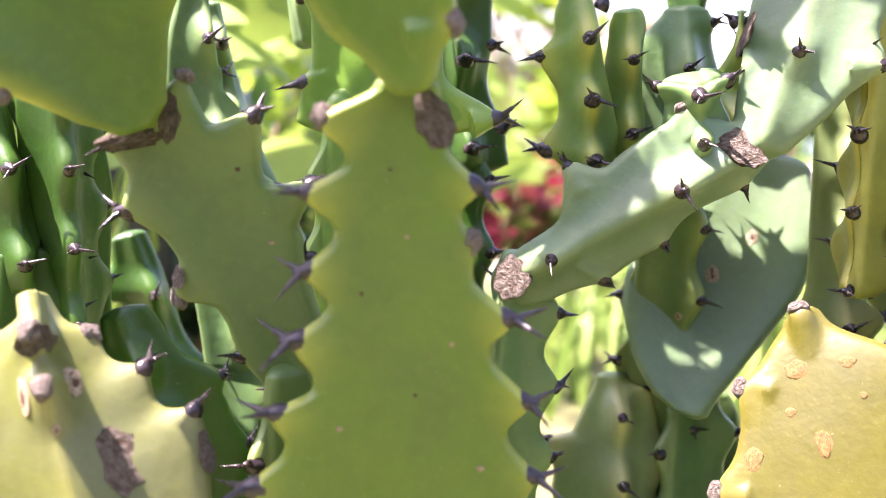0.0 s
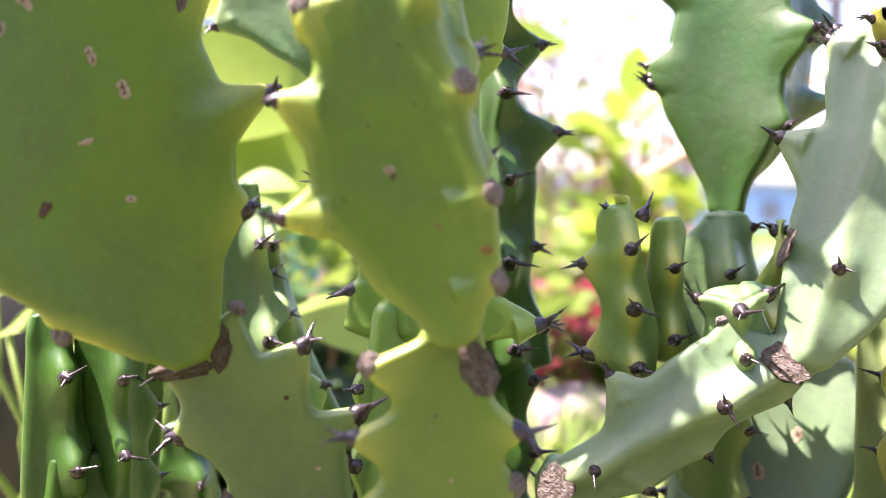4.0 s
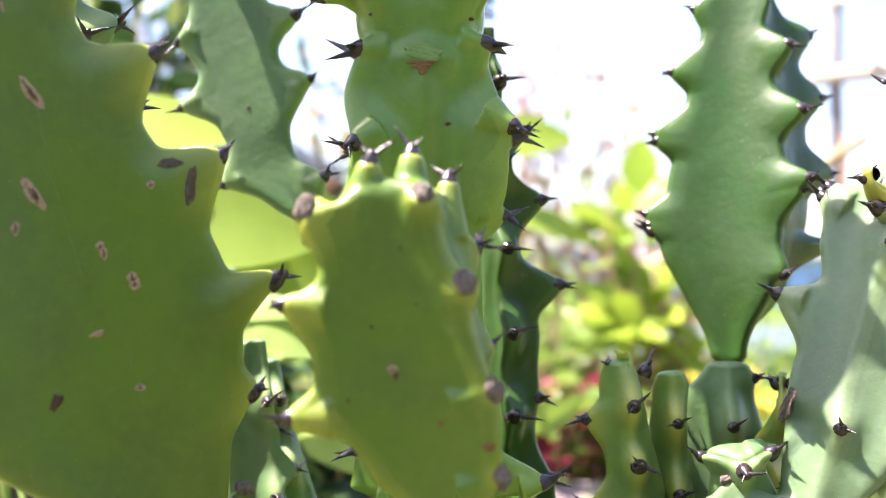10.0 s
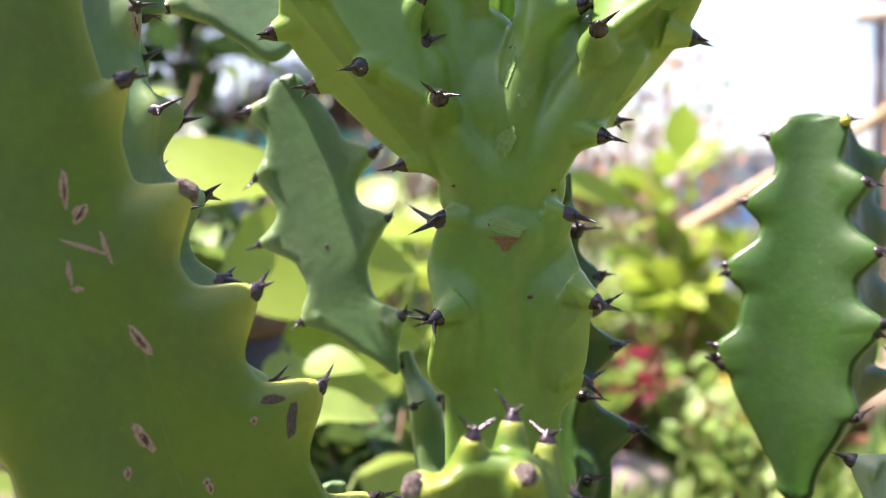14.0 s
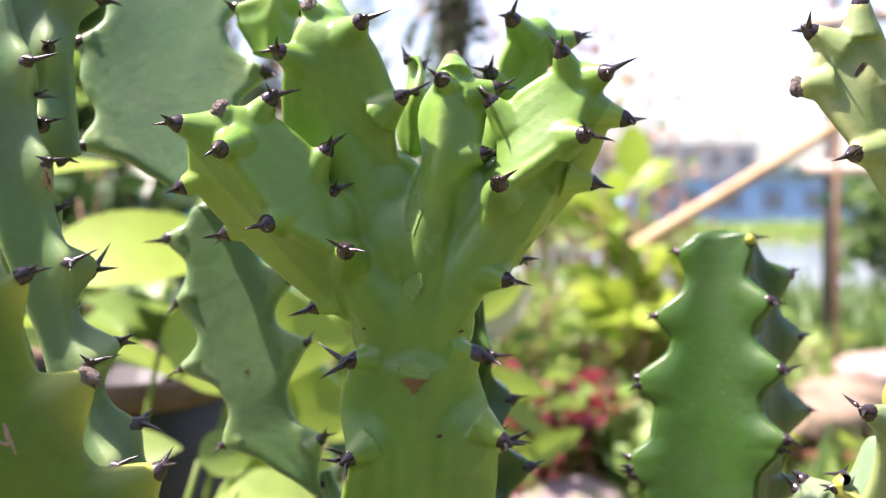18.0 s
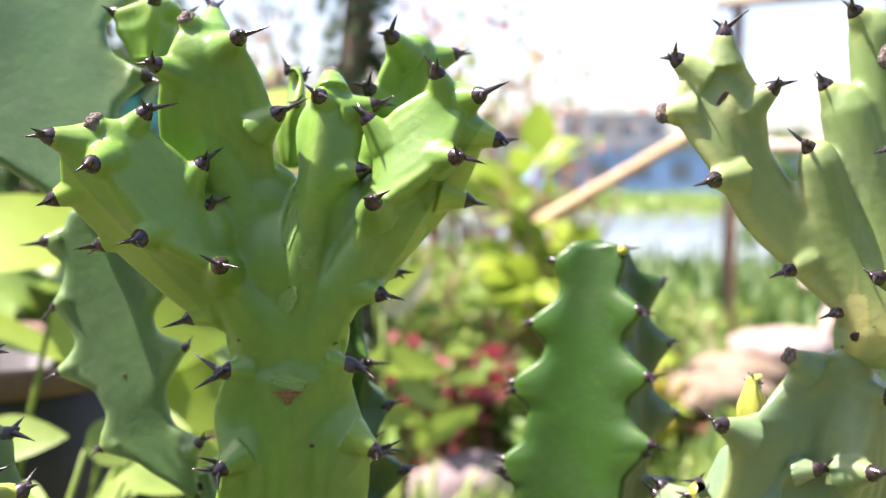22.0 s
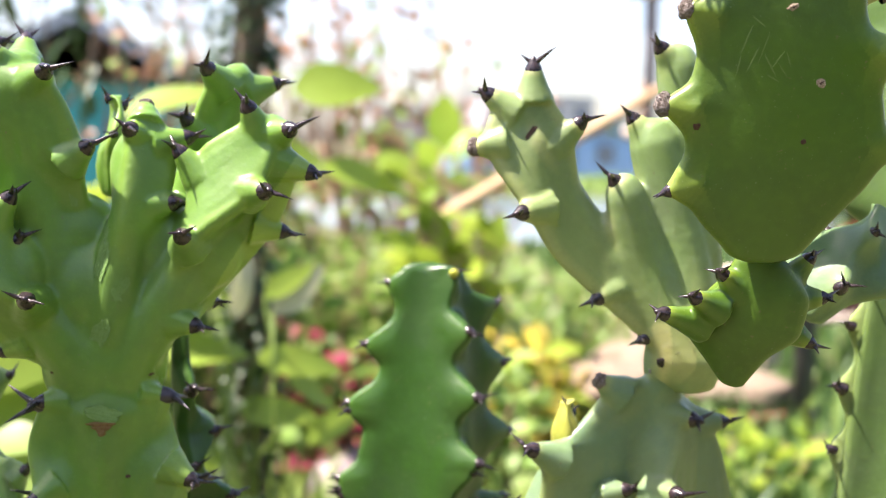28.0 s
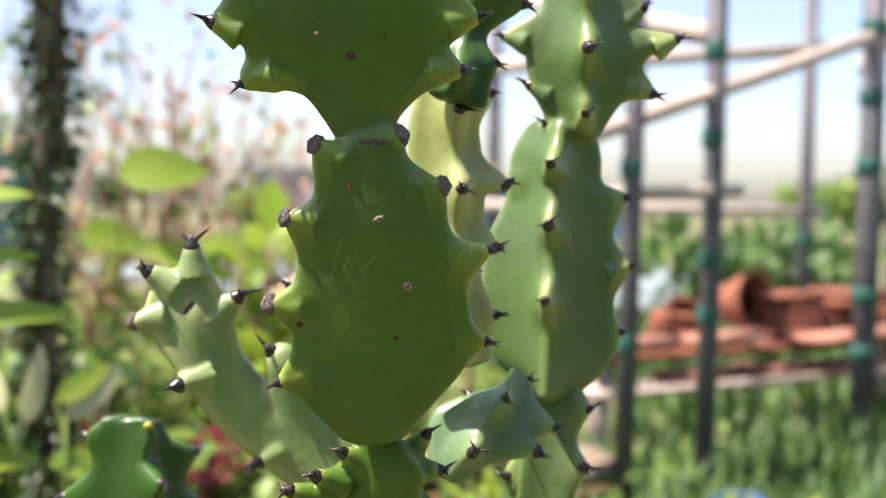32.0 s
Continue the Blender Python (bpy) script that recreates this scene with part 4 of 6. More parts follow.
stem(star, (0.0248, 0.4850, 0.3405), (0.0191, 0.4850, 0.5602), -3.7, [(-6, [(0.05, 25.6), (0.174, 15.2), (0.405, 19.9), (0.552, 10.9), (0.714, 8.2), (0.869, 2.2)], [(0.093, 21.7, 10, 1), (0.285, 14.7, 10, 1), (0.477, 29.5, 10, 1), (0.649, 22.3, 10, 1), (0.792, 14.9, 10, 1)]),
     (184, [(0.051, 13), (0.277, 6.6), (0.738, 4.8), (0.917, 6.8)], []),
     (-60, 0.8, 6, 0.3)], mat=C_DEEP_SHADED, thick=3.5, spine=8, cap=0.1, bend=0)
fuse([STEMS[-4]], 0.0009, 7, "forked leaf-green crown and trunk", mass=[((-0.0110, 0.4470, 0.5560), (0.027, 0.020, 0.030)), ((-0.0133, 0.4470, 0.5850), (0.036, 0.018, 0.027)), ((-0.0260, 0.4480, 0.6080), (0.024, 0.013, 0.022)), ((0.0120, 0.4460, 0.6050), (0.021, 0.014, 0.026)), ((0.0330, 0.4350, 0.6080), (0.015, 0.011, 0.020)), ((-0.0460, 0.4330, 0.5950), (0.014, 0.011, 0.018))], arms=[
    ([(-0.0095, 0.4440, 0.5400), (-0.0318, 0.4370, 0.5725), (-0.0634, 0.4300, 0.6124), (-0.0824, 0.4220, 0.6360)], (14, 7), [[((-0.0518, 0.4370, 0.5619), 5, 1), ((-0.0874, 0.4320, 0.5928), 7, 1), ((-0.1025, 0.4180, 0.6117), 8, 1), ((-0.1020, 0.4080, 0.6367), 10, 1)],
        [((-0.0361, 0.4100, 0.5874), 13, 1), ((-0.0670, 0.4050, 0.5974), 10, 1), ((-0.0834, 0.3980, 0.6260), 9, 1)],
        [((-0.0429, 0.4280, 0.6100), 5, 1), ((-0.0443, 0.4240, 0.6277), 8, 1), ((-0.0656, 0.4160, 0.6474), 10, 1), ((-0.0853, 0.4120, 0.6431), 4, 2)]], True),
    ([(-0.0095, 0.4440, 0.5400), (-0.0298, 0.4460, 0.5958), (-0.0414, 0.4440, 0.6362), (-0.0449, 0.4460, 0.6765)], (16, 12), [[((-0.0607, 0.4460, 0.6197), 2, 0), ((-0.0630, 0.4360, 0.6450), 1, 0), ((-0.0643, 0.4240, 0.6665), 9, 1), ((-0.0527, 0.4320, 0.6867), 4, 2)],
        [((-0.0176, 0.4420, 0.6219), 2, 0), ((-0.0197, 0.4360, 0.6357), 1, 0), ((-0.0138, 0.4240, 0.6485), 8, 1), ((-0.0252, 0.4280, 0.6659), 1, 0), ((-0.0297, 0.4200, 0.6780), 8, 1)],
        [((-0.0447, 0.4580, 0.6932), 5, 1)]], True),
    ([(-0.0095, 0.4440, 0.5400), (-0.0063, 0.4360, 0.5889), (0.0036, 0.4370, 0.6264), (0.0065, 0.4400, 0.6604)], (14, 7), [[((-0.0125, 0.4460, 0.6458), 7, 0)],
        [((-0.0011, 0.4240, 0.6122), 2, 0), ((0.0012, 0.4280, 0.6561), 7, 1)],
        [((0.0201, 0.4300, 0.6256), 7, 1), ((0.0252, 0.4380, 0.6530), 8, 1)],
        [((0.0061, 0.4440, 0.6668), 5, 2)]], True),
    ([(-0.0095, 0.4440, 0.5400), (0.0153, 0.4370, 0.5841), (0.0431, 0.4340, 0.6274), (0.0591, 0.4320, 0.6561)], (14, 8), [[((0.0210, 0.4290, 0.6475), 8, 1), ((0.0491, 0.4224, 0.6667), 10, 1)],
        [((0.0238, 0.4100, 0.6138), 10, 1), ((0.0575, 0.4070, 0.6321), 10, 1)],
        [((0.0673, 0.4170, 0.6573), 9, 1)],
        [((0.0289, 0.4286, 0.5737), 5, 1), ((0.0349, 0.4460, 0.5817), 5, 1), ((0.0651, 0.4354, 0.6134), 8, 1), ((0.0765, 0.4251, 0.6390), 10, 1)]], True),
    ([(-0.0095, 0.4440, 0.5400), (0.0187, 0.4620, 0.6200), (0.0388, 0.4660, 0.6622), (0.0433, 0.4620, 0.6776)], (12, 9), [[((0.0222, 0.4520, 0.6611), 8, 1), ((0.0311, 0.4457, 0.6830), 10, 1)],
        [((0.0615, 0.4671, 0.6781), 9, 1)],
        [((0.0476, 0.4800, 0.6916), 6, 0)]], True),
    ([(-0.0095, 0.4440, 0.5400), (-0.0098, 0.4520, 0.5074), (-0.0099, 0.4520, 0.4727)], (20, 22), [[((-0.0360, 0.4340, 0.5407), 4, 1), ((-0.0405, 0.4360, 0.5205), 1, 0), ((-0.0373, 0.4240, 0.5007), 6, 1), ((-0.0408, 0.4360, 0.4703), 1, 0)],
        [((0.0149, 0.4390, 0.5413), 4, 1), ((0.0182, 0.4380, 0.5223), 1, 0), ((0.0272, 0.4270, 0.5075), 7, 1), ((0.0214, 0.4360, 0.4700), 1, 0)],
        [((-0.0090, 0.4800, 0.5014), 3, 0)]], True)])
STEMS[-4:-1] += [STEMS[-4]] * 6
stock(star, (-0.01, 0.455, 0.0), (-0.012, 0.45, 0.37), 0.032, C_LEAF)
stock(star, (0.025, 0.49, 0.0), (0.025, 0.485, 0.36), 0.022, C_DEEP_SHADED)
back = plant("spurge_cactus", (-0.12, 0.49, 0.0), "pale grey-green winged succulent stems behind the others", "cactus")
stem(back, (-0.0572, 0.4900, 0.4670), (-0.1094, 0.5050, 0.6038), 8.0, [(170, [(0.029, 1.8), (0.154, 18), (0.385, 25.7), (0.611, 27.5), (0.837, 20.4), (0.975, 13)], [(0.259, 33.1, 0, 1), (0.535, 39.4, 0, 1), (0.74, 30.5, 0, 1), (0.95, 24.6, 0, 1), (0.993, -2.6, 10, 0)]),
     (-14, [(0.041, 5.1), (0.275, 2.9), (0.596, 13.3), (0.823, 15.4), (0.959, 8.2)], [(0.174, 13.3, 10, 1), (0.472, 22.5, 10, 1), (0.686, 27, 10, 1)]),
     (80, 0.6, 3, 0.3)], mat=C_GREY, thick=3.5, spine=7, cap=0.12, bend=0, hollow=0.03)
fuse(STEMS[-1:], 0.0012, 6, swell=(0.009, 0.005, 0.0027))
stem(back, (-0.0577, 0.5000, 0.2977), (-0.0767, 0.4900, 0.4112), 7.9, [(176, [(0.123, 18.2), (0.387, 25.5), (0.885, 12.6)], [(0.707, 13.7, 10, 1), (0.923, 8, 10, 1)]),
     (-4, [(0.055, 21.9), (0.444, 9.1), (0.793, 3.4)], [(0.289, 5.9, 10, 1), (0.544, 3.4, 10, 1)]),
     (-88, 0.5, 4, 0.4)], mat=C_GREY, thick=3.5, spine=7, cap=0.35, bend=0)
stem(back, (-0.0361, 0.4900, 0.3945), (-0.0543, 0.5000, 0.4765), 2.5, [(178, [(0.077, 6.7), (0.506, 4.1), (0.814, 1.6)], [(0.943, 2.6, 10, 1)]),
     (-4, [(0.025, 16.4), (0.466, 13.4), (0.924, 5.2)], [(0.718, 12.4, 10, 1)]),
     (-88, 0.7, 2, 0.4)], mat=C_GREY, thick=3.5, spine=6, cap=0.15, bend=0)
stem(back, (-0.0627, 0.4800, 0.2547), (-0.0794, 0.4750, 0.4207), 8.3, [(176, [(0.103, 17.8), (0.284, 19.5), (0.696, 21.8), (0.867, 18.8), (0.978, 12.2)], [(0.926, 8.4, 10, 1)]),
     (-4, [(0.074, 25.8), (0.348, 20.4), (0.61, 2.9), (0.786, -1.3), (0.957, 1.6)], [(0.466, 22.3, 10, 1), (0.665, 8.6, 10, 1), (0.88, -2.1, 10, 1)]),
     (-88, 0.5, 4, 0.4)], mat=C_GREY, thick=3.5, spine=7, cap=0.35, bend=0)
stem(back, (-0.1118, 0.4750, 0.6079), (-0.1338, 0.5050, 0.7378), 14.6, [(176, [(0.024, 4.6), (0.13, 23.9), (0.431, 41.8), (0.51, 40.7), (0.661, 26.4), (0.947, 17.4)], [(0.22, 44, 0, 1), (0.581, 41, 10, 1), (0.806, 26.9, 20, 1)]),
     (-4, [(-0.005, 4.9), (0.118, 20.7), (0.292, 28.7), (0.559, 28), (0.923, 20.9)], [(0.407, 43.6, 0, 1), (0.734, 49.4, 10, 1)]),
     (85, 0.6, 3, 0.4)], mat=C_GREY, thick=3.5, spine=8, cap=0.12, bend=0, hollow=0.03)
fuse(STEMS[-1:], 0.0012, 6, swell=(0.009, 0.005, 0.0027))
stem(back, (-0.1711, 0.4500, 0.6252), (-0.1602, 0.4500, 0.7203), 20.4, [(176, [(0.058, 13.8), (0.642, 21)], [(0.295, 22.4, 10, 1)]),
     (-4, [(0.097, 17.2), (0.47, 11.5), (0.597, 12.7), (0.947, 11.7)], [(0.385, 5.5, 10, 1), (0.738, 21.6, 10, 1)]),
     (-85, 0.5, 3, 0.4)], mat=C_GREY, thick=3.5, spine=8, cap=0.35, bend=0)
stem(back, (-0.1304, 0.4250, 0.4423), (-0.1763, 0.4300, 0.6860), 17.7, [(-8, [(0.032, 17.5), (0.18, 24.2), (0.334, 10.5), (0.489, 6.1), (0.604, 4.5), (0.702, -2.3), (0.922, 5.4)], [(0.1, 32.2, 10, 1), (0.283, 20.8, 10, 1), (0.423, 18.6, 10, 1), (0.548, 14.4, 10, 1), (0.657, 5.1, 10, 1), (0.848, 4.7, 10, 1)]),
     (180, [(0.109, 13.1), (0.426, 10.1), (0.648, 19.9), (0.858, 14.9)], []),
     (-60, 0.7, 6, 0.35)], mat=C_GREY, thick=3.5, spine=9, cap=0.1, bend=0)
# lower stems in the darkest skin, which puts their shade into the colour
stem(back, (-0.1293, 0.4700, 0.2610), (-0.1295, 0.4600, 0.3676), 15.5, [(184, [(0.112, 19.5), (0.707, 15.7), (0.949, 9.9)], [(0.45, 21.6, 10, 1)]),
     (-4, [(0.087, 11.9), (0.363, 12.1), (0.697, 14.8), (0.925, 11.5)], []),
     (-88, 0.6, 3, 0.3)], mat=C_DEEP_SHADED, thick=3.5, spine=7, cap=0.15, bend=0)
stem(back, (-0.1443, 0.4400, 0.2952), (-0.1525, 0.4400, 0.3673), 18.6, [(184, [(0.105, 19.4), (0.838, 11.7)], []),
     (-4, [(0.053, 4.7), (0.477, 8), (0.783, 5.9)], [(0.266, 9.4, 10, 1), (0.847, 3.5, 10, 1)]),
     (-80, 0.8, 2, 0.3)], mat=C_DEEP_SHADED, thick=3.5, spine=7, cap=0.15, bend=0)
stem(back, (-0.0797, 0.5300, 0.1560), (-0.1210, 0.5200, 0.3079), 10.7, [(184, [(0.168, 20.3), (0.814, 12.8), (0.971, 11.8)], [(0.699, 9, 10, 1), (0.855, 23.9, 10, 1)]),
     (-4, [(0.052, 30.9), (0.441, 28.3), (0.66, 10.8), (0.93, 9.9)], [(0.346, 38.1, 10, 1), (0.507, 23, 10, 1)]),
     (-75, 0.7, 4, 0.3)], mat=C_DEEP_SHADED, thick=3.5, spine=7, cap=0.15, bend=0)
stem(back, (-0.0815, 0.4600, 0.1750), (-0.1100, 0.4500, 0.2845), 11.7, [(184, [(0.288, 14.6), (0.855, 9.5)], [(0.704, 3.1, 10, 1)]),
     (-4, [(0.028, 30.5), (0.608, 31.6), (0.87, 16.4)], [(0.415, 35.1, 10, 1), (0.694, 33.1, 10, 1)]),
     (-75, 0.7, 4, 0.3)], mat=C_DEEP_SHADED, thick=3.5, spine=7, cap=0.15, bend=0)
stock(back, (-0.06, 0.5, 0.0), (-0.058, 0.5, 0.31), 0.022, C_GREY)
stock(back, (-0.063, 0.48, 0.0), (-0.063, 0.48, 0.27), 0.02, C_GREY)
# stocks darkened the same way, for the shade under the grey-green stems
stock(back, (-0.13, 0.48, 0.0), (-0.13, 0.43, 0.46), 0.018, C_DEEP_SHADED)
stock(back, (-0.13, 0.47, 0.0), (-0.129, 0.47, 0.275), 0.022, C_DEEP_SHADED)
stock(back, (-0.145, 0.44, 0.0), (-0.144, 0.44, 0.31), 0.018, C_DEEP_SHADED)
stock(back, (-0.08, 0.53, 0.0), (-0.08, 0.53, 0.17), 0.025, C_DEEP_SHADED)
stock(back, (-0.08, 0.46, 0.0), (-0.081, 0.46, 0.19), 0.025, C_DEEP_SHADED)
right = plant("spurge_cactus", (0.25, 0.42, 0.0), "upright branching green succulent with scarred pads in chains", "cactus")
stem(right, (0.2100, 0.4350, 0.3629), (0.2130, 0.4350, 0.5100), -19.5, [(180, [(0, 20), (0.6, 20), (0.9, 12), (1, 6)], []),
     (-8, [(0, 20), (0.6, 20), (0.9, 12), (1, 6)], []),
     (-80, 0.5, 0, 0.4),
     (80, 0.6, 3, 0.4)], mat=C_COLUMN, thick=3.5, spine=8, cap=0.1, bend=0)
fuse(STEMS[-1:], 0.0011, 6, "broad grey-green winged column", C_COLUMN, arms=[
    ([(0.2260, 0.4360, 0.4380), (0.2237, 0.4380, 0.4715), (0.2255, 0.4360, 0.5186), (0.2345, 0.4280, 0.5456)], (16, 9), [[((0.1669, 0.4240, 0.4769), 8, 1), ((0.1810, 0.4240, 0.4968), 1, 0), ((0.1711, 0.4150, 0.5219), 12, 1), ((0.1963, 0.4280, 0.5231), 1, 0)],
        [((0.1965, 0.4280, 0.5206), 2, 0), ((0.2032, 0.4240, 0.5502), 9, 2)],
        [((0.2295, 0.4240, 0.5557), 3, 2)],
        [((0.2319, 0.4150, 0.4842), 4, 0), ((0.2346, 0.4020, 0.5043), 13, 1), ((0.2471, 0.4180, 0.5327), 8, 1)],
        [((0.2816, 0.4400, 0.4755), 6, 0), ((0.2670, 0.4340, 0.5279), 8, 1)]], True)])
stem(right, (0.1826, 0.4320, 0.4676), (0.1655, 0.4240, 0.4914), -19.7, [(184, [(0.1, 8), (0.65, 7), (0.9, 5)], [(0.98, 5, 40, 1)]),
     (-4, [(0.2, 9), (0.65, 7), (0.95, 5)], []),
     (-85, 0.9, 0, 0.9)], mat=C_SHOOT, thick=5, spine=7, cap=0.35, bend=0)
stem(right, (0.1945, 0.4310, 0.4980), (0.1912, 0.4280, 0.5390), -20.6, [(184, [(0.2, 8.0), (0.7, 8.5), (0.95, 5)], [(1.013, 1.6, 60, 1)]),
     (-4, [(0.2, 8.0), (0.7, 8.5), (0.95, 5)], []),
     (-85, 0.9, 0, 0.9)], mat=C_SHOOT, thick=5, spine=6, cap=0.4, bend=0)
stem(right, (0.2340, 0.4260, 0.5385), (0.2320, 0.4260, 0.5800), -21.6, [(178, [(0, 8), (0.5, 9), (0.95, 5)], []),
     (-2, [(0, 8), (0.5, 9), (0.95, 5)], []),
     (-85, 0.5, 1, 0.5)], mat=C_SAGE, thick=3.5, spine=7, cap=0.4, bend=0, root=0.55)
fuse(STEMS[-1:], 0.0010, 6, "forked pale green branch", C_SAGE, arms=[
    ([(0.2450, 0.4200, 0.5577), (0.2202, 0.4240, 0.5888), (0.1864, 0.4280, 0.6281), (0.1682, 0.4260, 0.6668)], (12, 8), [[((0.2210, 0.4180, 0.5696), 3, 1), ((0.1989, 0.4176, 0.5871), 5, 1), ((0.1808, 0.4180, 0.6054), 1, 0), ((0.1624, 0.4110, 0.6244), 10, 1), ((0.1431, 0.4214, 0.6513), 8, 2), ((0.1491, 0.4240, 0.6746), 9, 1)],
        [((0.2039, 0.4240, 0.6087), 2, 0), ((0.1903, 0.4240, 0.6308), 2, 0), ((0.1898, 0.4175, 0.6636), 10, 1), ((0.1688, 0.4216, 0.6868), 9, 1)],
        [((0.1700, 0.4160, 0.6524), 1, 0)]], True),
    ([(0.2421, 0.4200, 0.5641), (0.2216, 0.4220, 0.5991), (0.2096, 0.4170, 0.6339)], (15, 9), [[((0.2038, 0.4145, 0.6392), 4, 1)],
        [((0.2012, 0.4200, 0.6140), 2, 0)],
        [((0.2227, 0.4200, 0.6192), 2, 0)]], True),
    ([(0.2449, 0.4200, 0.5590), (0.2398, 0.4260, 0.6063), (0.2245, 0.4260, 0.6561)], (16, 11), [[((0.2144, 0.4256, 0.6662), 5, 1)],
        [((0.2608, 0.4280, 0.6012), 2, 0), ((0.2488, 0.4300, 0.6441), 2, 0)],
        [((0.2185, 0.4250, 0.6362), 2, 0)]], True),
    ([(0.2482, 0.4260, 0.5681), (0.2462, 0.4320, 0.6313), (0.2361, 0.4300, 0.6899)], (14, 10), [[((0.2260, 0.4260, 0.6973), 6, 1)],
        [((0.2537, 0.4320, 0.6694), 2, 0)]], True)])
STEMS += [STEMS[-1]] * 4
stem(right, (0.2379, 0.3600, 0.5607), (0.2411, 0.3450, 0.6117), -17.4, [(172, [(-0.001, 4.7), (0.173, 13.4), (0.34, 23.2), (0.588, 21.8), (0.841, 13.5)], []),
     (-8, [(0.048, 4.3), (0.299, 10.1), (0.494, 19.8), (0.822, 19.9), (1.015, 12.3)], []),
     (-90, 0.42, 0, 0.3),
     (90, 0.7, 0, 0.4)], mat=C_MOSS, thick=3.5, spine=7, cap=0.25, bend=0, hollow=-0.05)
stem(right, (0.2362, 0.3320, 0.6132), (0.2244, 0.3150, 0.7295), -11.7, [(184, [(0.025, 13.7), (0.158, 27.9), (0.378, 30.5), (0.58, 27.9), (0.829, 20.2), (0.989, 7.9)], [(0.231, 36.5, 0, 1), (0.495, 38.6, 10, 2), (0.771, 30.2, 10, 2), (0.995, 17.6, 30, 2)]),
     (-6, [(0.012, 10.4), (0.132, 23), (0.254, 36.6), (0.424, 38.9), (0.693, 33), (0.929, 20.4), (0.99, 10.8)], [(0.338, 43.8, 0, 1), (0.635, 46, 0, 1), (0.846, 30.1, 0, 2), (1.019, 15.1, 30, 2)]),
     (75, 0.95, 4, 0.25)], mat=C_MOSS, thick=3.5, spine=6, cap=0.12, bend=0, hollow=-0.055)
stem(right, (0.2250, 0.3180, 0.7292), (0.2156, 0.3100, 0.8171), -10.6, [(184, [(0.031, 10.2), (0.2, 19.5), (0.419, 42.2), (0.644, 45.5), (0.948, 38.3)], [(0.26, 41.8, 0, 1), (0.525, 51, 10, 1), (0.78, 55.2, 10, 1)]),
     (-6, [(0.085, 13.1), (0.15, 21.7), (0.394, 35.4), (0.687, 36.9), (0.936, 30)], [(0.259, 38.9, 0, 1), (0.478, 46.1, 10, 1), (0.816, 43.6, 10, 1)]),
     (80, 0.9, 3, 0.4)], mat=C_GREEN, thick=3.5, spine=7, cap=0.12, bend=0, hollow=-0.05)
fuse(STEMS[-3:], 0.0010, 7, "chain of flat scarred olive pads", horns=[((0.2349, 0.3500, 0.5997), (0.2242, 0.3450, 0.6075), 0.0075, 0.003, 1), ((0.2258, 0.3500, 0.5932), (0.2131, 0.3430, 0.5988), 0.008, 0.003, 1), ((0.2227, 0.3550, 0.5865), (0.2035, 0.3500, 0.5918), 0.008, 0.003, 1), ((0.2513, 0.3500, 0.6017), (0.2597, 0.3450, 0.6138), 0.008, 0.003, 1), ((0.2550, 0.3500, 0.5971), (0.2662, 0.3450, 0.5983), 0.008, 0.0032, 1), ((0.2547, 0.3550, 0.5858), (0.2644, 0.3500, 0.5797), 0.008, 0.003, 1)])
stem(right, (0.3449, 0.4200, 0.6127), (0.3454, 0.4150, 0.7428), -21.7, [(176, [(0.025, 14.1), (0.124, 32.9), (0.359, 41.1), (0.597, 38.1), (0.772, 27.7)], [(0.878, 26.9, 50, 0)]),
     (-6, [(0.004, 6.9), (0.041, 15), (0.156, 28), (0.346, 26.4), (0.62, 25.3), (0.827, 17.3), (0.947, 17.4)], [(0.263, 30.1, 10, 1), (0.518, 33.4, 10, 1), (0.767, 29.2, 10, 1)]),
     (-105, [(0.029, 22.2), (0.544, 22.2), (0.798, 22.2)], [(0.398, 29.2, 10, 1), (0.665, 29.2, 10, 1), (0.877, 29.2, 10, 1)])], mat=C_GREEN, thick=3.5, spine=7, cap=0.12, bend=0)
stem(right, (0.3487, 0.4050, 0.7383), (0.3469, 0.4000, 0.8303), -22.6, [(178, [(0.028, 8.1), (0.171, 21.9), (0.46, 29.3), (0.719, 20.5)], [(0.079, 16.3, 10, 1), (0.281, 24.3, 10, 1), (0.547, 38.9, 10, 1)]),
     (-4, [(0.016, 8), (0.19, 18), (0.405, 29.2), (0.603, 24.7), (0.884, 18.6)], [(0.249, 33, 0, 1), (0.523, 43, 20, 1), (0.687, 27, 30, 1)]),
     (-85, 0.6, 3, 0.35)], mat=C_GREEN, thick=3.5, spine=7, cap=0.12, bend=0)
fuse(STEMS[-2:], 0.0011, 5)
stem(right, (0.2809, 0.3850, 0.6344), (0.2754, 0.3850, 0.7693), -15.8, [(178, [(0.095, 17.4), (0.801, 18), (0.947, 12.6)], []),
     (-4, [(0.093, 17.8), (0.335, 13.4), (0.575, 16.4), (0.759, 14.3), (0.961, 9.9)], [(0.167, 20.5, 10, 1), (0.39, 21, 10, 1), (0.601, 26.4, 10, 1), (0.896, 19.6, 10, 1)]),
     (-70, 0.7, 4, 0.3)], mat=C_PALE, thick=3.5, spine=8, cap=0.1, bend=0)
stem(right, (0.2716, 0.3700, 0.7505), (0.2926, 0.3700, 0.8238), -16.7, [(178, [(0.065, 9), (0.498, 8.8), (0.745, 14.4)], [(0.336, 7.7, 10, 1)]),
     (-4, [(0.13, 17.1), (0.397, 8.6), (0.91, 12.1)], [(0.291, 16, 10, 1), (0.641, 20.7, 10, 1)]),
     (-80, 0.6, 2, 0.3)], mat=C_DEEP_SHADED, thick=3.5, spine=7, cap=0.35, bend=0)
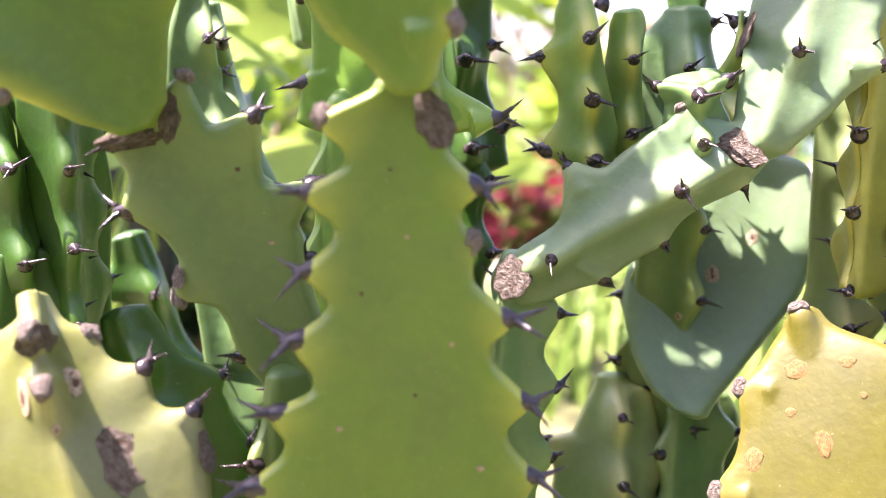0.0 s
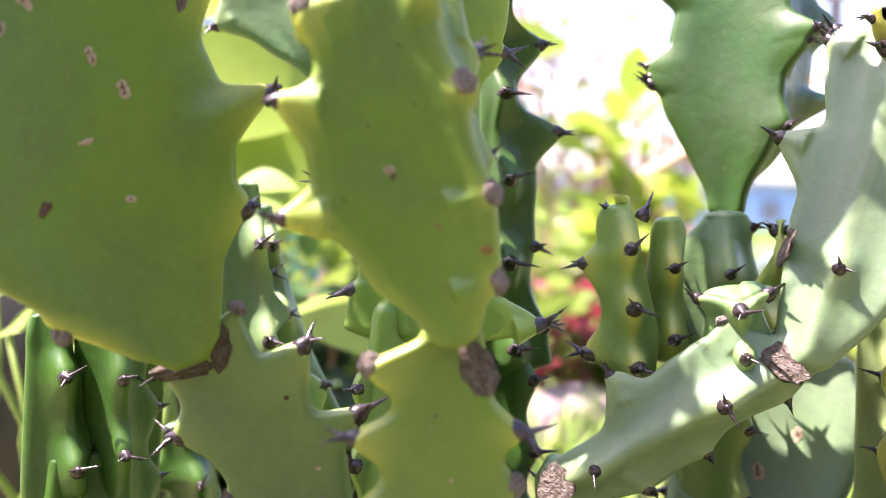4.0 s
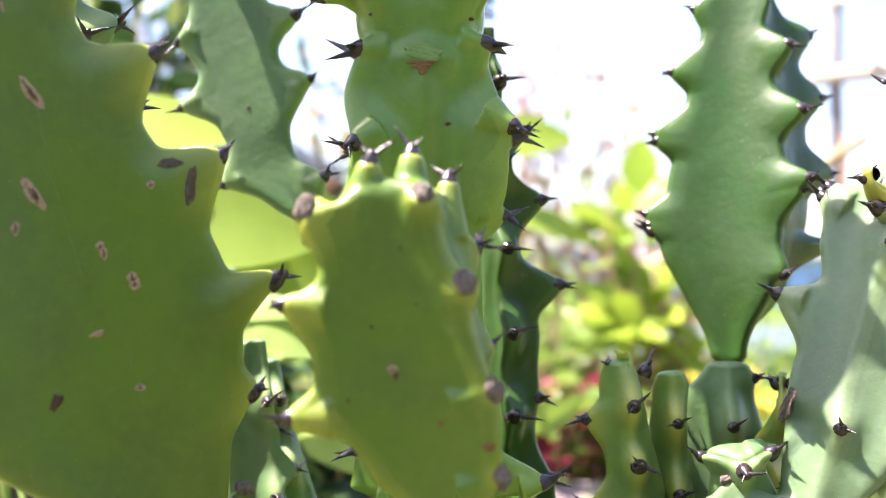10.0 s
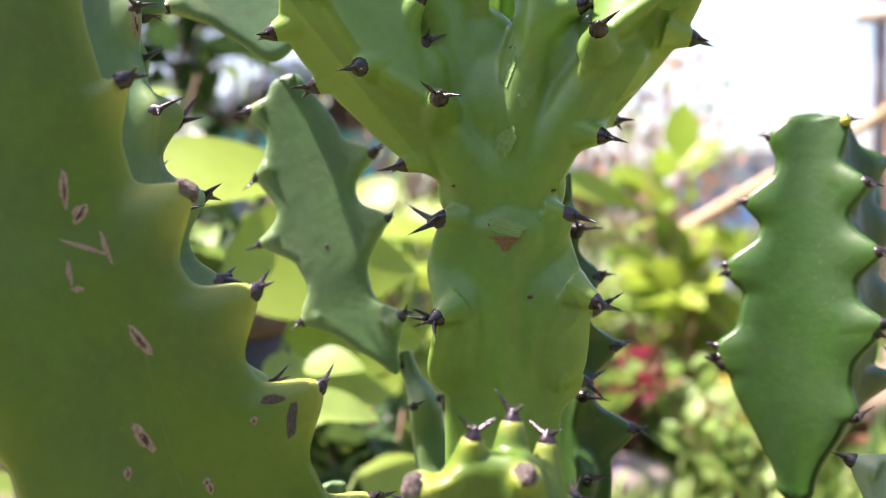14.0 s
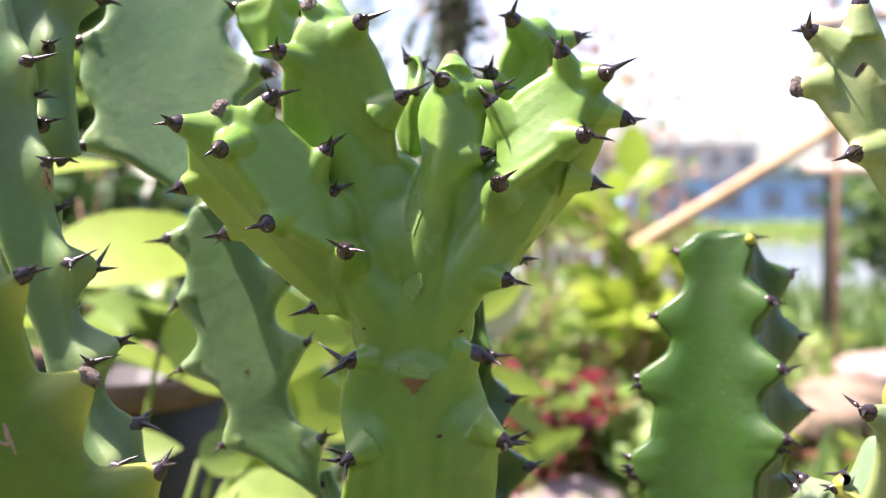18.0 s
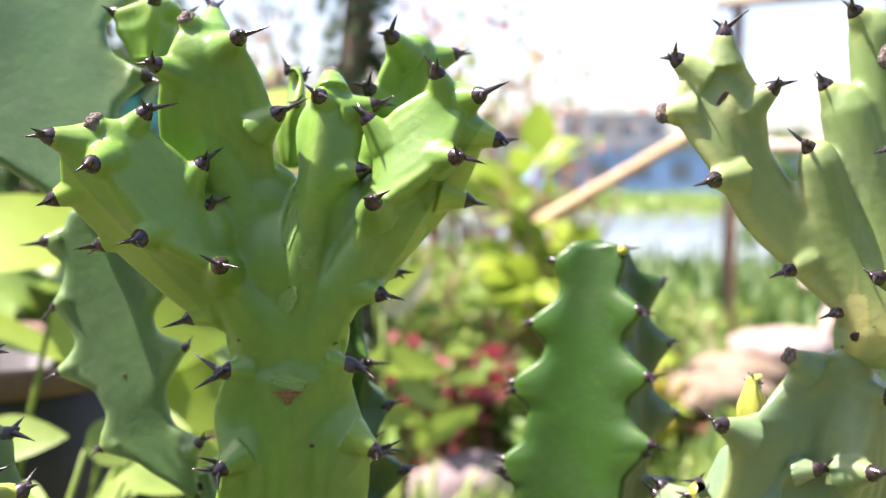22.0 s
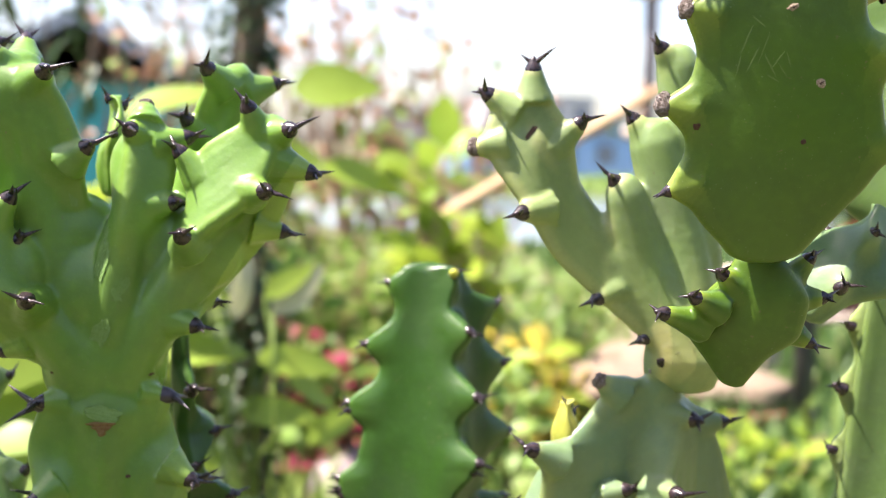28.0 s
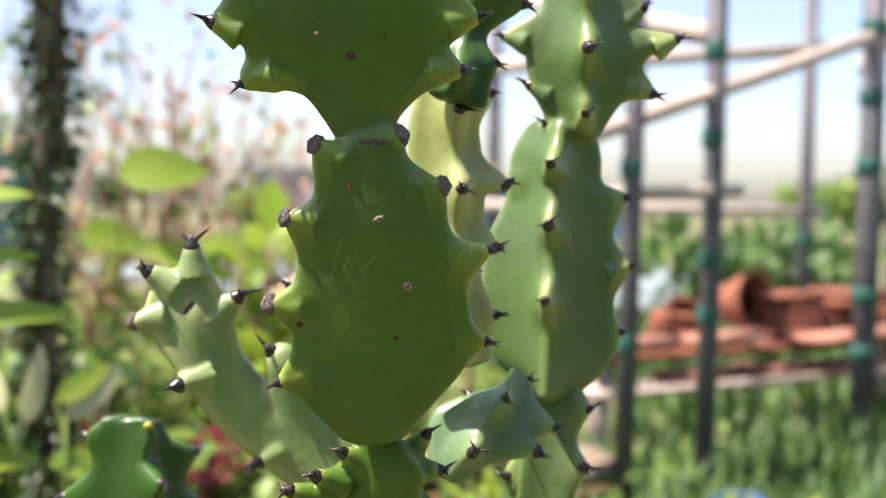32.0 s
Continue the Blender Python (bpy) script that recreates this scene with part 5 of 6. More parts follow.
stem(right, (0.2794, 0.3850, 0.5837), (0.3111, 0.3950, 0.6284), -17.5, [(170, [(0.052, 19.6), (0.463, 21.5), (0.825, 3.4)], [(0.7, 9.8, 10, 1)]),
     (-12, [(0.24, 12.6), (0.648, 26), (0.974, 15.8)], [(0.568, 29.9, 0, 1), (0.823, 30.7, 10, 1), (1.054, 8.8, 50, 1)]),
     (-80, 0.6, 2, 0.5)], mat=C_GREY, thick=3.5, spine=7, cap=0.15, bend=0, root=0.55)
stock(right, (0.21, 0.42, 0.0), (0.213, 0.416, 0.375), 0.03, C_GREY)
stock(right, (0.3, 0.43, 0.0), (0.345, 0.421, 0.63), 0.02, C_GREEN)
stock(right, (0.18, 0.42, 0.3), (0.181, 0.416, 0.48), 0.009, C_SHOOT)


# ---- scars and dry joints ----
mark(3, (-0.1272, 0.3282, 0.5038), 30, 3.0, 9.6)
mark(3, (-0.1257, 0.3283, 0.4723), 38, 3.0, 10.2)
mark(3, (-0.1295, 0.3260, 0.4619), 0, 2.6, 4.0)
mark(3, (-0.1061, 0.3361, 0.4549), 10, 2.6, 3.7)
mark(3, (-0.0973, 0.3391, 0.4457), 0, 3.3, 4.4)
mark(3, (-0.1076, 0.3358, 0.4302), 20, 4.8, 1.8)
mark(3, (-0.0956, 0.3406, 0.4134), 0, 3.3, 2.2)
mark(3, (-0.1181, 0.3303, 0.4098), -25, 2.9, 5.5, DARKS)
mark(3, (-0.0926, 0.3388, 0.4764), 0, 2.6, 2.6)
mark(3, (-0.0809, 0.3414, 0.4760), -6, 2.9, 11.7, BARKS)
mark(3, (-0.0870, 0.3397, 0.4832), 8, 7.4, 2.9, BARKS)
mark(3, (-0.1247, 0.3290, 0.4980), 12, 0.9, 6.3, PALES)
mark(3, (-0.1232, 0.3296, 0.4904), 14, 0.9, 7.4, PALES)
mark(3, (-0.1214, 0.3303, 0.4819), 15, 0.7, 8.1, PALES)
mark(3, (-0.1193, 0.3311, 0.4735), 18, 0.9, 7.3, PALES)
mark(3, (-0.1171, 0.3320, 0.4658), 20, 0.7, 6.6, PALES)
mark(3, (-0.1150, 0.3328, 0.4581), 22, 0.9, 6.2, PALES)
mark(3, (-0.1129, 0.3336, 0.4509), 20, 0.7, 5.5, PALES)
mark(3, (-0.1014, 0.3382, 0.4322), -30, 1.1, 4.0, PALES)
mark(3, (-0.0995, 0.3389, 0.4279), -20, 0.9, 5.5, PALES)
mark(3, (-0.0980, 0.3396, 0.4217), -5, 0.9, 4.8, PALES)
mark(3, (-0.0950, 0.3404, 0.4287), 30, 0.9, 3.7, PALES)
mark(3, (-0.1422, 0.3232, 0.5322), -18, 27.8, 1.5)
mark(3, (-0.1361, 0.3255, 0.5323), 20, 1.8, 10.1)
mark(3, (-0.1475, 0.3217, 0.5500), 5, 3.0, 11.0)
mark(3, (-0.1432, 0.3237, 0.5425), -30, 4.4, 6.6)
mark(3, (-0.1456, 0.3207, 0.5244), 10, 1.8, 7.3)
mark(3, (-0.1434, 0.3215, 0.5193), 0, 3.7, 1.8)
mark(3, (-0.1260, 0.3286, 0.5028), 35, 2.9, 11.0)
mark(3, (-0.1253, 0.3286, 0.4731), 38, 3.0, 10.3)
mark(3, (-0.1071, 0.3357, 0.4571), 0, 2.6, 3.0)
mark(3, (-0.0981, 0.3389, 0.4475), 0, 3.1, 3.7)
mark(48, (-0.1556, 0.4212, 0.6151), 20, 4.0, 9.6)
mark(1, (-0.0157, 0.3005, 0.4222), 0, 2.8, 2.2)
mark(1, (-0.0148, 0.3006, 0.4205), 0, 1.2, 2.2, DARKS)
mark(1, (-0.0069, 0.3009, 0.4136), -40, 0.5, 14.0, PALES)
mark(1, (-0.0022, 0.3010, 0.4074), 0, 1.6, 1.6, REDS)
mark(1, (0.0109, 0.2996, 0.4013), 0, 3.5, 2.5, REDS)
mark(1, (-0.0215, 0.2996, 0.4338), 0, 0.8, 0.8, DARKS)
mark(1, (-0.0276, 0.2987, 0.4138), 0, 0.8, 0.8, DARKS)
mark(1, (-0.0091, 0.2996, 0.4400), 0, 0.7, 0.8, DARKS)
mark(1, (-0.0137, 0.2993, 0.4555), 0, 0.8, 0.8, DARKS)
mark(0, (-0.0098, 0.3194, 0.3174), 0, 1.0, 1.3, DARKS)
mark(0, (0.0029, 0.3188, 0.3339), 0, 1.3, 1.3)
mark(0, (0.0164, 0.3204, 0.3026), 0, 1.4, 1.6)
mark(0, (-0.0162, 0.3235, 0.2763), 0, 1.9, 1.4)
mark(0, (0.0061, 0.3236, 0.2865), 0, 1.1, 1.0, DARKS)
mark(0, (-0.0021, 0.3166, 0.3532), 0, 1.0, 0.9, DARKS)
mark(0, (0.0256, 0.3225, 0.2645), 0, 2.3, 1.7)
mark(4, (-0.1038, 0.3257, 0.3015), 25, 10.6, 10.5, BARKS)
mark(4, (-0.0949, 0.3316, 0.2883), 0, 11.8, 7.8)
mark(4, (-0.0807, 0.3269, 0.2651), 30, 13.0, 19.5, BARKS)
mark(4, (-0.1082, 0.3267, 0.2853), 30, 11.2, 10.7)
mark(4, (-0.0969, 0.3205, 0.2770), 0, 2.6, 3.1)
mark(4, (-0.0568, 0.3349, 0.2656), -5, 5.7, 12.5, BARKS)
mark(5, (0.1427, 0.3820, 0.2803), 0, 7.5, 6.3, REDS)
mark(5, (0.1485, 0.3675, 0.2581), 15, 5.5, 9.6, REDS)
mark(5, (0.1275, 0.3771, 0.2494), 0, 5.7, 8.4, REDS)
mark(5, (0.1397, 0.3770, 0.2663), 0, 3.5, 3.4, REDS)
mark(5, (0.1578, 0.3749, 0.2852), 0, 5.2, 4.2, REDS)
mark(5, (0.1614, 0.3679, 0.2750), 0, 2.5, 2.5, REDS)
mark(12, (0.1430, 0.4878, 0.2981), 0, 5.9, 8.3)
mark(12, (0.1610, 0.4905, 0.3146), 0, 4.9, 6.8)
mark(29, (0.1262, 0.4794, 0.2804), 0, 4.0, 3.6)
mark(68, (0.2169, 0.3158, 0.6895), -20, 0.9, 9.6, PALES)
mark(68, (0.2194, 0.3156, 0.6833), -24, 0.9, 8.3, PALES)
mark(68, (0.2225, 0.3141, 0.6871), -18, 0.6, 10.8, PALES)
mark(68, (0.2251, 0.3140, 0.6813), 30, 0.9, 7.5, PALES)
mark(68, (0.2274, 0.3130, 0.6835), -35, 0.8, 6.2, PALES)
mark(68, (0.2292, 0.3131, 0.6798), 35, 0.6, 5.4, PALES)
mark(68, (0.2152, 0.3174, 0.6811), -12, 0.9, 6.3, PALES)
mark(68, (0.2263, 0.3142, 0.6772), 60, 0.8, 4.6, PALES)
mark(68, (0.2306, 0.3122, 0.6836), 20, 0.8, 5.0, PALES)
mark(68, (0.2202, 0.3138, 0.6958), 50, 0.8, 5.4, PALES)
mark(68, (0.2303, 0.3104, 0.7006), 20, 3.7, 2.1)
mark(68, (0.2421, 0.3112, 0.6760), -35, 3.4, 2.9)
mark(68, (0.2039, 0.3241, 0.6606), 0, 2.5, 2.6, DARKS)
mark(68, (0.2385, 0.3145, 0.6561), 0, 1.8, 1.7, DARKS)
mark(68, (0.2200, 0.3124, 0.7123), -15, 2.1, 3.3, REDS)
mark(68, (0.2181, 0.3067, 0.7586), 0, 3.3, 2.9, DARKS)
mark(68, (0.2060, 0.3076, 0.7660), 0, 1.7, 1.6)
mark(68, (0.2296, 0.3034, 0.7668), 0, 1.2, 1.2, DARKS)
mark(2, (-0.0703, 0.3657, 0.3144), 0, 8.2, 7.6, BARKS)
mark(2, (-0.0502, 0.3606, 0.3499), 0, 1.6, 1.5, DARKS)
mark(2, (-0.0400, 0.3645, 0.3260), 0, 2.0, 1.5)
mark(71, (0.3427, 0.4013, 0.6900), 20, 3.0, 8.1)
mark(71, (0.3560, 0.4041, 0.6710), -30, 1.5, 16.4, PALES)
mark(30, (-0.0096, 0.4254, 0.5330), 0, 11.2, 2.1, REDS)
mark(30, (-0.0096, 0.4253, 0.5314), 0, 7.3, 2.4, REDS)
mark(30, (-0.0096, 0.4252, 0.5295), 0, 3.4, 3.3, REDS)
# pale patches that put sun highlights on the crown into its colour
mark(30, (-0.0115, 0.4250, 0.5699), -30, 7, 15, LIT_BLOOMS)
mark(30, (-0.0000, 0.4250, 0.5905), -35, 4, 8, LIT_BLOOMS)
mark(30, (-0.0121, 0.4250, 0.6020), -8, 6, 15, LIT_BLOOMS)
mark(30, (-0.0144, 0.4250, 0.6088), 0, 4, 9, LIT_BLOOMS)
mark(30, (-0.0194, 0.4250, 0.6214), 12, 3, 11, LIT_BLOOMS)
mark(30, (-0.0093, 0.4250, 0.5376), 80, 6, 14, LIT_BLOOMS)
mark(30, (-0.0171, 0.4250, 0.6145), 0, 3, 8, LIT_BLOOMS)
mark(30, (-0.0035, 0.4250, 0.5871), 30, 3, 6, LIT_BLOOMS)
mark(42, (-0.0898, 0.4944, 0.5263), 0, 1.8, 1.7, DARKS)
mark(30, (-0.0322, 0.4307, 0.5525), 0, 2.0, 1.2, DARKS)
mark(30, (0.0099, 0.4335, 0.5520), 0, 3.1, 1.4, DARKS)
mark(30, (0.0007, 0.4313, 0.5092), 0, 2.2, 1.5, DARKS)
mark(63, (0.1671, 0.4151, 0.6594), -35, 2.0, 7.2, DARKS)
mark(63, (0.1752, 0.4218, 0.6136), 0, 2.9, 1.5, DARKS)
bud(22, (0.1527, 0.5129, 0.5866), (-0.46, -0.85, 0.26), 4.9)
bud(30, (-0.0878, 0.4149, 0.6274), (-0.01, -0.09, -1.00), 3.5)
joint(0, (0.0094, 0.3147, 0.3678), 28, 8.9, 16.0, 0.8)
joint(2, (-0.0715, 0.3592, 0.3650), -12, 6.5, 16.0, 1.0)
joint(2, (-0.0824, 0.3595, 0.3592), 14, 21.0, 6.5, 0.9)
joint(10, (0.1273, 0.4096, 0.3573), -35, 19.4, 12.9, 1.2)
joint(10, (0.0462, 0.4312, 0.3050), 30, 14.8, 15.0, 1.4)
joint(10, (0.1329, 0.4280, 0.3991), 20, 34.2, 10.0, 0.9)
joint(68, (0.2252, 0.3104, 0.7284), 0, 17.0, 1.8, 0.2)


# ---- ground, pond and far bank ----
def sheet(name, x0, x1, y0, y1, z, mat, label, cat, nx=2, ny=2, bumpy=0.0):
    vs = [(x0 + (x1 - x0) * i / nx, y0 + (y1 - y0) * j / ny, z + bumpy * noise.noise(Vector((i * 0.7, j * 0.7, 3)))) for j in range(ny + 1) for i in range(nx + 1)]
    fs = [(j * (nx + 1) + i, j * (nx + 1) + i + 1, (j + 1) * (nx + 1) + i + 1, (j + 1) * (nx + 1) + i) for j in range(ny) for i in range(nx)]
    return tagged(mesh_ob(name, vs, fs, mat), label, cat, kind="structure")


gv, gf = [], []
rings = [0, 0.3, 0.7, 1.2, 2, 3, 4.5, 6.2, 9, 14, 22, 40, 90, 250, 900, 3000]
for r in rings:
    for i in range(48):
        a = 2 * math.pi * i / 48
        x, y = 0.4 + r * math.cos(a), 0.6 + r * math.sin(a)
        gv.append((x, y, 0.03 * noise.noise(Vector((x * 1.3, y * 1.3, 0))) if r < 5 else 0.0))
for k in range(len(rings) - 1):
    q = k * 48
    gf += [(q + i, q + 48 + i, q + 48 + (i + 1) % 48, q + (i + 1) % 48) for i in range(48)]
tagged(mesh_ob("ground", gv, gf, SOIL), "uneven mossy soil with low green growth", "ground", kind="structure")
# plain unseen walls that close the place behind and beside the camera, added to cut low skylight
for name, x0, y0, x1, y1 in (("garden_wall_south", -3.0, -1.6, 3.6, -1.6), ("garden_wall_west", -3.0, 1.0, -3.0, -1.6), ("garden_wall_east", 3.6, -1.6, 3.6, 0.6)):
    cx, cy, ln = (x0 + x1) / 2, (y0 + y1) / 2, max(abs(x1 - x0), abs(y1 - y0)) + 0.2
    sx, sy = (ln, 0.2) if y0 == y1 else (0.2, ln - 0.44)
    vs = [(cx + a * sx / 2, cy + c * sy / 2, z) for z in (-0.1, 1.3) for a, c in ((-1, -1), (1, -1), (1, 1), (-1, 1))]
    tagged(mesh_ob(name, vs, [(0, 3, 2, 1), (4, 5, 6, 7), (0, 1, 5, 4), (1, 2, 6, 5), (2, 3, 7, 6), (3, 0, 4, 7)], UNSEEN_WALL, smooth=False), "unseen plain wall added to hold back skylight", "wall", kind="structure")
pv = []
for i in range(40):
    a = 2 * math.pi * i / 40
    k = 1 + 0.08 * math.sin(3 * a) + 0.05 * math.sin(5 * a + 1)
    pv.append((3.6 + 3.9 * k * math.cos(a), 10.2 + 3.6 * k * math.sin(a), 0.02))
tagged(mesh_ob("pond", pv + [(3.6, 10.2, 0.02)], [(i, (i + 1) % 40, 40) for i in range(40)], m_water), "pale still pond reflecting the bright sky", "water", kind="structure")


# ---- foliage builders ----
def blade(L, W, fold=0.25, curl=0.5, n=5, point=0.75):
    """A pointed, folded, curling leaf along +y from the origin: vertices and faces."""
    vs, fs = [], []
    y = z = 0.0
    for j in range(n + 1):
        f = j / n
        w = W * 0.5 * math.sin(math.pi * min(1, f ** point * 0.97 + 0.03)) ** 0.8
        vs += [(-w, y, z + fold * w), (0, y, z), (w, y, z + fold * w)]
        ang = curl * (f - 0.2)
        y += L / n * math.cos(ang)
        z -= L / n * math.sin(ang)
    for j in range(n):
        q = j * 3
        fs += [(q, q + 1, q + 4, q + 3), (q + 1, q + 2, q + 5, q + 4)]
    return np.array(vs), fs


def many_leaves(spots, L, W, seed, up=0.3, curl=0.5, spread=0.35):
    """Leaves at (place, outward way) spots in one mesh."""
    r = random.Random(seed)
    V, Fc = [], []
    for p, way in spots:
        k = 1 + spread * r.uniform(-1, 1)
        vs, fs = blade(L * k, W * k, 0.3, curl + r.uniform(-0.4, 0.6), 4)
        d = (Vector(way) + Vector((r.uniform(-0.6, 0.6), r.uniform(-0.6, 0.6), up + r.uniform(-0.5, 0.5)))).normalized()
        m = d.to_track_quat("Y", "Z").to_matrix() @ Matrix.Rotation(r.uniform(-0.8, 0.8), 3, "Y")
        at = len(V)
        V += [tuple(m @ Vector(q) + Vector(p)) for q in vs]
        Fc += [tuple(i + at for i in f) for f in fs]
    return V, Fc


def tube(path, r0, r1, k=7):
    vs, fs = [], []
    n = len(path)
    for j, p in enumerate(path):
        p = Vector(p)
        d = (Vector(path[min(j + 1, n - 1)]) - Vector(path[max(j - 1, 0)])).normalized()
        x = d.orthogonal().normalized()
        y = d.cross(x)
        r = r0 + (r1 - r0) * j / (n - 1)
        vs += [tuple(p + r * (math.cos(2 * math.pi * i / k) * x + math.sin(2 * math.pi * i / k) * y)) for i in range(k)]
    for j in range(n - 1):
        fs += [(j * k + i, j * k + (i + 1) % k, (j + 1) * k + (i + 1) % k, (j + 1) * k + i) for i in range(k)]
    fs += [tuple(range(k - 1, -1, -1)), tuple((n - 1) * k + i for i in range(k))]
    return vs, fs


def wiggle(p, q, n, amp, seed):
    r = random.Random(seed)
    p, q = Vector(p), Vector(q)
    out = []
    for j in range(n + 1):
        f = j / n
        k = math.sin(math.pi * f) * amp
        out.append(p.lerp(q, f) + Vector((r.uniform(-k, k), r.uniform(-k, k), r.uniform(-k, k) * 0.5)))
    return out


def bush(name, at, size, count, L, W, mat, label, category, seed, stems=7, up=0.3, low=0.15, twig=TWIG, extra=None, curl=0.5):
    """A leafy plant on thin stems: at its foot; size = half width, half depth, height."""
    r = random.Random(seed)
    top = thing(name, at, label, category)
    at = Vector(at)
    spots, groups = [], {}
    for k in range(stems):
        a = 2 * math.pi * (k + r.random()) / stems
        f = r.uniform(0.35, 1.0)
        end = at + Vector((size[0] * f * math.cos(a), size[1] * f * math.sin(a), size[2] * r.uniform(0.7, 1.0)))
        path = wiggle(at + Vector((r.uniform(-0.02, 0.02), r.uniform(-0.02, 0.02), -0.02)), end, 6, size[2] * 0.08, seed * 31 + k)
        mesh_ob("stalk", *tube(path, 0.004 + 0.006 * size[2], 0.0015), twig, top)
        for j in range(count // stems):
            g = low + (1 - low) * r.random() ** 0.8
            i = min(5, int(g * 6))
            p = path[i].lerp(path[i + 1], g * 6 - i)
            off = Vector((r.gauss(0, 1), r.gauss(0, 1), r.gauss(0, 0.7)))
            p = p + off * size[0] * 0.16
            spots.append((p, off.normalized()))
    cut = len(spots) if extra is None else int(len(spots) * (1 - extra[1]))
    r.shuffle(spots)
    mesh_ob("crown", *many_leaves(spots[:cut], L, W, seed, up, curl), mat, top)
    if extra is not None:
        mesh_ob("crown", *many_leaves(spots[cut:], L * 1.1, W * 1.1, seed + 1, up, curl), extra[0], top, extra[2])
    return top


def leafy(name, at, leaves, mat, label, category, stem_mat=None):
    """A plant of few large leaves, each its own part: leaves = (tip place, length, width, heading, pitch, roll)."""
    top = thing(name, at, label, category)
    for k, (p, L, W, head, pitch, roll) in enumerate(leaves):
        vs, fs = blade(L, W, 0.18, 0.5, 9, 0.7)
        m = Matrix.Translation(p) @ Euler((radians(pitch), radians(roll), radians(head)), "YXZ").to_matrix().to_4x4()
        mesh_ob("leaf", [m @ Vector(v) for v in vs], fs, mat, top)
        mesh_ob("leaf_stalk", *tube(wiggle(at, p, 6, 0.03, k), 0.004, 0.002), stem_mat or LF_GREEN, top)
    return top


# ---- plants behind the succulents ----
leafy("broadleaf_plant", (-0.30, 0.90, 0.0), [
    ((-0.21, 0.82, 0.50), 0.150, 0.094, -85, 0, 72), ((-0.165, 0.84, 0.445), 0.110, 0.080, -85, -4, 72), ((-0.30, 0.82, 0.555), 0.170, 0.079, -75, 8, 45), ((-0.36, 0.85, 0.50), 0.200, 0.072, -60, -12, 20), 
    ((-0.24, 1.00, 0.50), 0.120, 0.055, -40, -20, 10), ((-0.15, 0.80, 0.40), 0.080, 0.045, -70, 5, 45), ((-0.11, 0.86, 0.33), 0.120, 0.058, -100, -15, 35), ((-0.40, 0.86, 0.60), 0.150, 0.058, -80, 20, 20)],
    LF_YELLOW, "yellow-green broad leaves glowing in the sun behind the succulents", "plant")
sprout = random.Random(23)
leafy("broadleaf_plant", (-0.24, 0.74, 0.0), [((sprout.uniform(-0.32, -0.13), sprout.uniform(0.68, 0.80), 0.28 + 0.16 * sprout.random() ** 0.8), sprout.uniform(0.045, 0.075), sprout.uniform(0.028, 0.042),
       sprout.uniform(-150, -40), sprout.uniform(-20, 25), sprout.uniform(25, 65)) for _ in range(22)],
      LF_GREEN, "light green rounded leaves in front of a black pot", "plant")
leafy("broadleaf_plant", (0.16, 2.45, 0.0), [
    ((0.10, 2.36, 0.765), 0.20, 0.11, -88, 5, 65), ((0.16, 2.34, 0.60), 0.22, 0.08, -80, -14, 50), ((0.02, 2.40, 0.63), 0.20, 0.09, -60, -5, 55),
    ((0.28, 2.40, 0.62), 0.18, 0.07, -100, -20, 60), ((-0.06, 2.42, 0.52), 0.20, 0.10, 80, -10, -50), ((-0.16, 2.38, 0.56), 0.22, 0.11, 70, -5, -50)],
    LF_YELLOW, "tall plant with large pale green leaves", "plant")
leafy("broadleaf_plant", (0.02, 1.42, 0.0), [
    ((0.04, 1.34, 0.38), 0.120, 0.042, -80, -8, 60), ((-0.02, 1.36, 0.40), 0.120, 0.048, 75, -15, -55), ((0.05, 1.33, 0.46), 0.080, 0.030, -70, 30, 65),
    ((0.02, 1.36, 0.31), 0.104, 0.042, -95, -5, 60), ((-0.05, 1.33, 0.33), 0.112, 0.048, 95, -10, -60), ((0.08, 1.40, 0.34), 0.104, 0.036, -60, -30, 60),
    ((0.10, 1.35, 0.27), 0.104, 0.036, -80, 25, 70), ((-0.10, 1.38, 0.45), 0.120, 0.054, 85, 5, -60), ((0.00, 1.36, 0.24), 0.104, 0.042, 100, 20, -50)],
    LF_YELLOW, "yellow-green broad-leaved plant round the foot of a tree", "plant")
leafy("broadleaf_plant", (-0.14, 1.44, 0.0), [
    ((-0.07, 1.40, 0.550), 0.150, 0.056, -85, 6, 28), ((-0.11, 1.40, 0.610), 0.140, 0.056, -80, 14, 28), ((-0.13, 1.42, 0.680), 0.150, 0.066, -88, 18, 28),
    ((-0.09, 1.34, 0.465), 0.120, 0.056, -85, -8, 28), ((-0.07, 1.32, 0.385), 0.110, 0.056, -78, 4, 28), ((-0.16, 1.38, 0.510), 0.120, 0.060, -95, 0, 28)],
    LF_YELLOW, "plant with bright yellow-green tongue-shaped leaves beside a tree", "plant")
leafy("dry_leaf_plant", (0.03, 1.30, 0.0), [((0.01, 1.33, 0.43), 0.11, 0.035, -30, 62, 70), ((0.06, 1.33, 0.44), 0.10, 0.04, -60, 35, 75), ((-0.01, 1.32, 0.45), 0.07, 0.03, 30, 50, -60)],
      LF_CREAM, "pale dry curled leaves on a thin stalk", "plant")

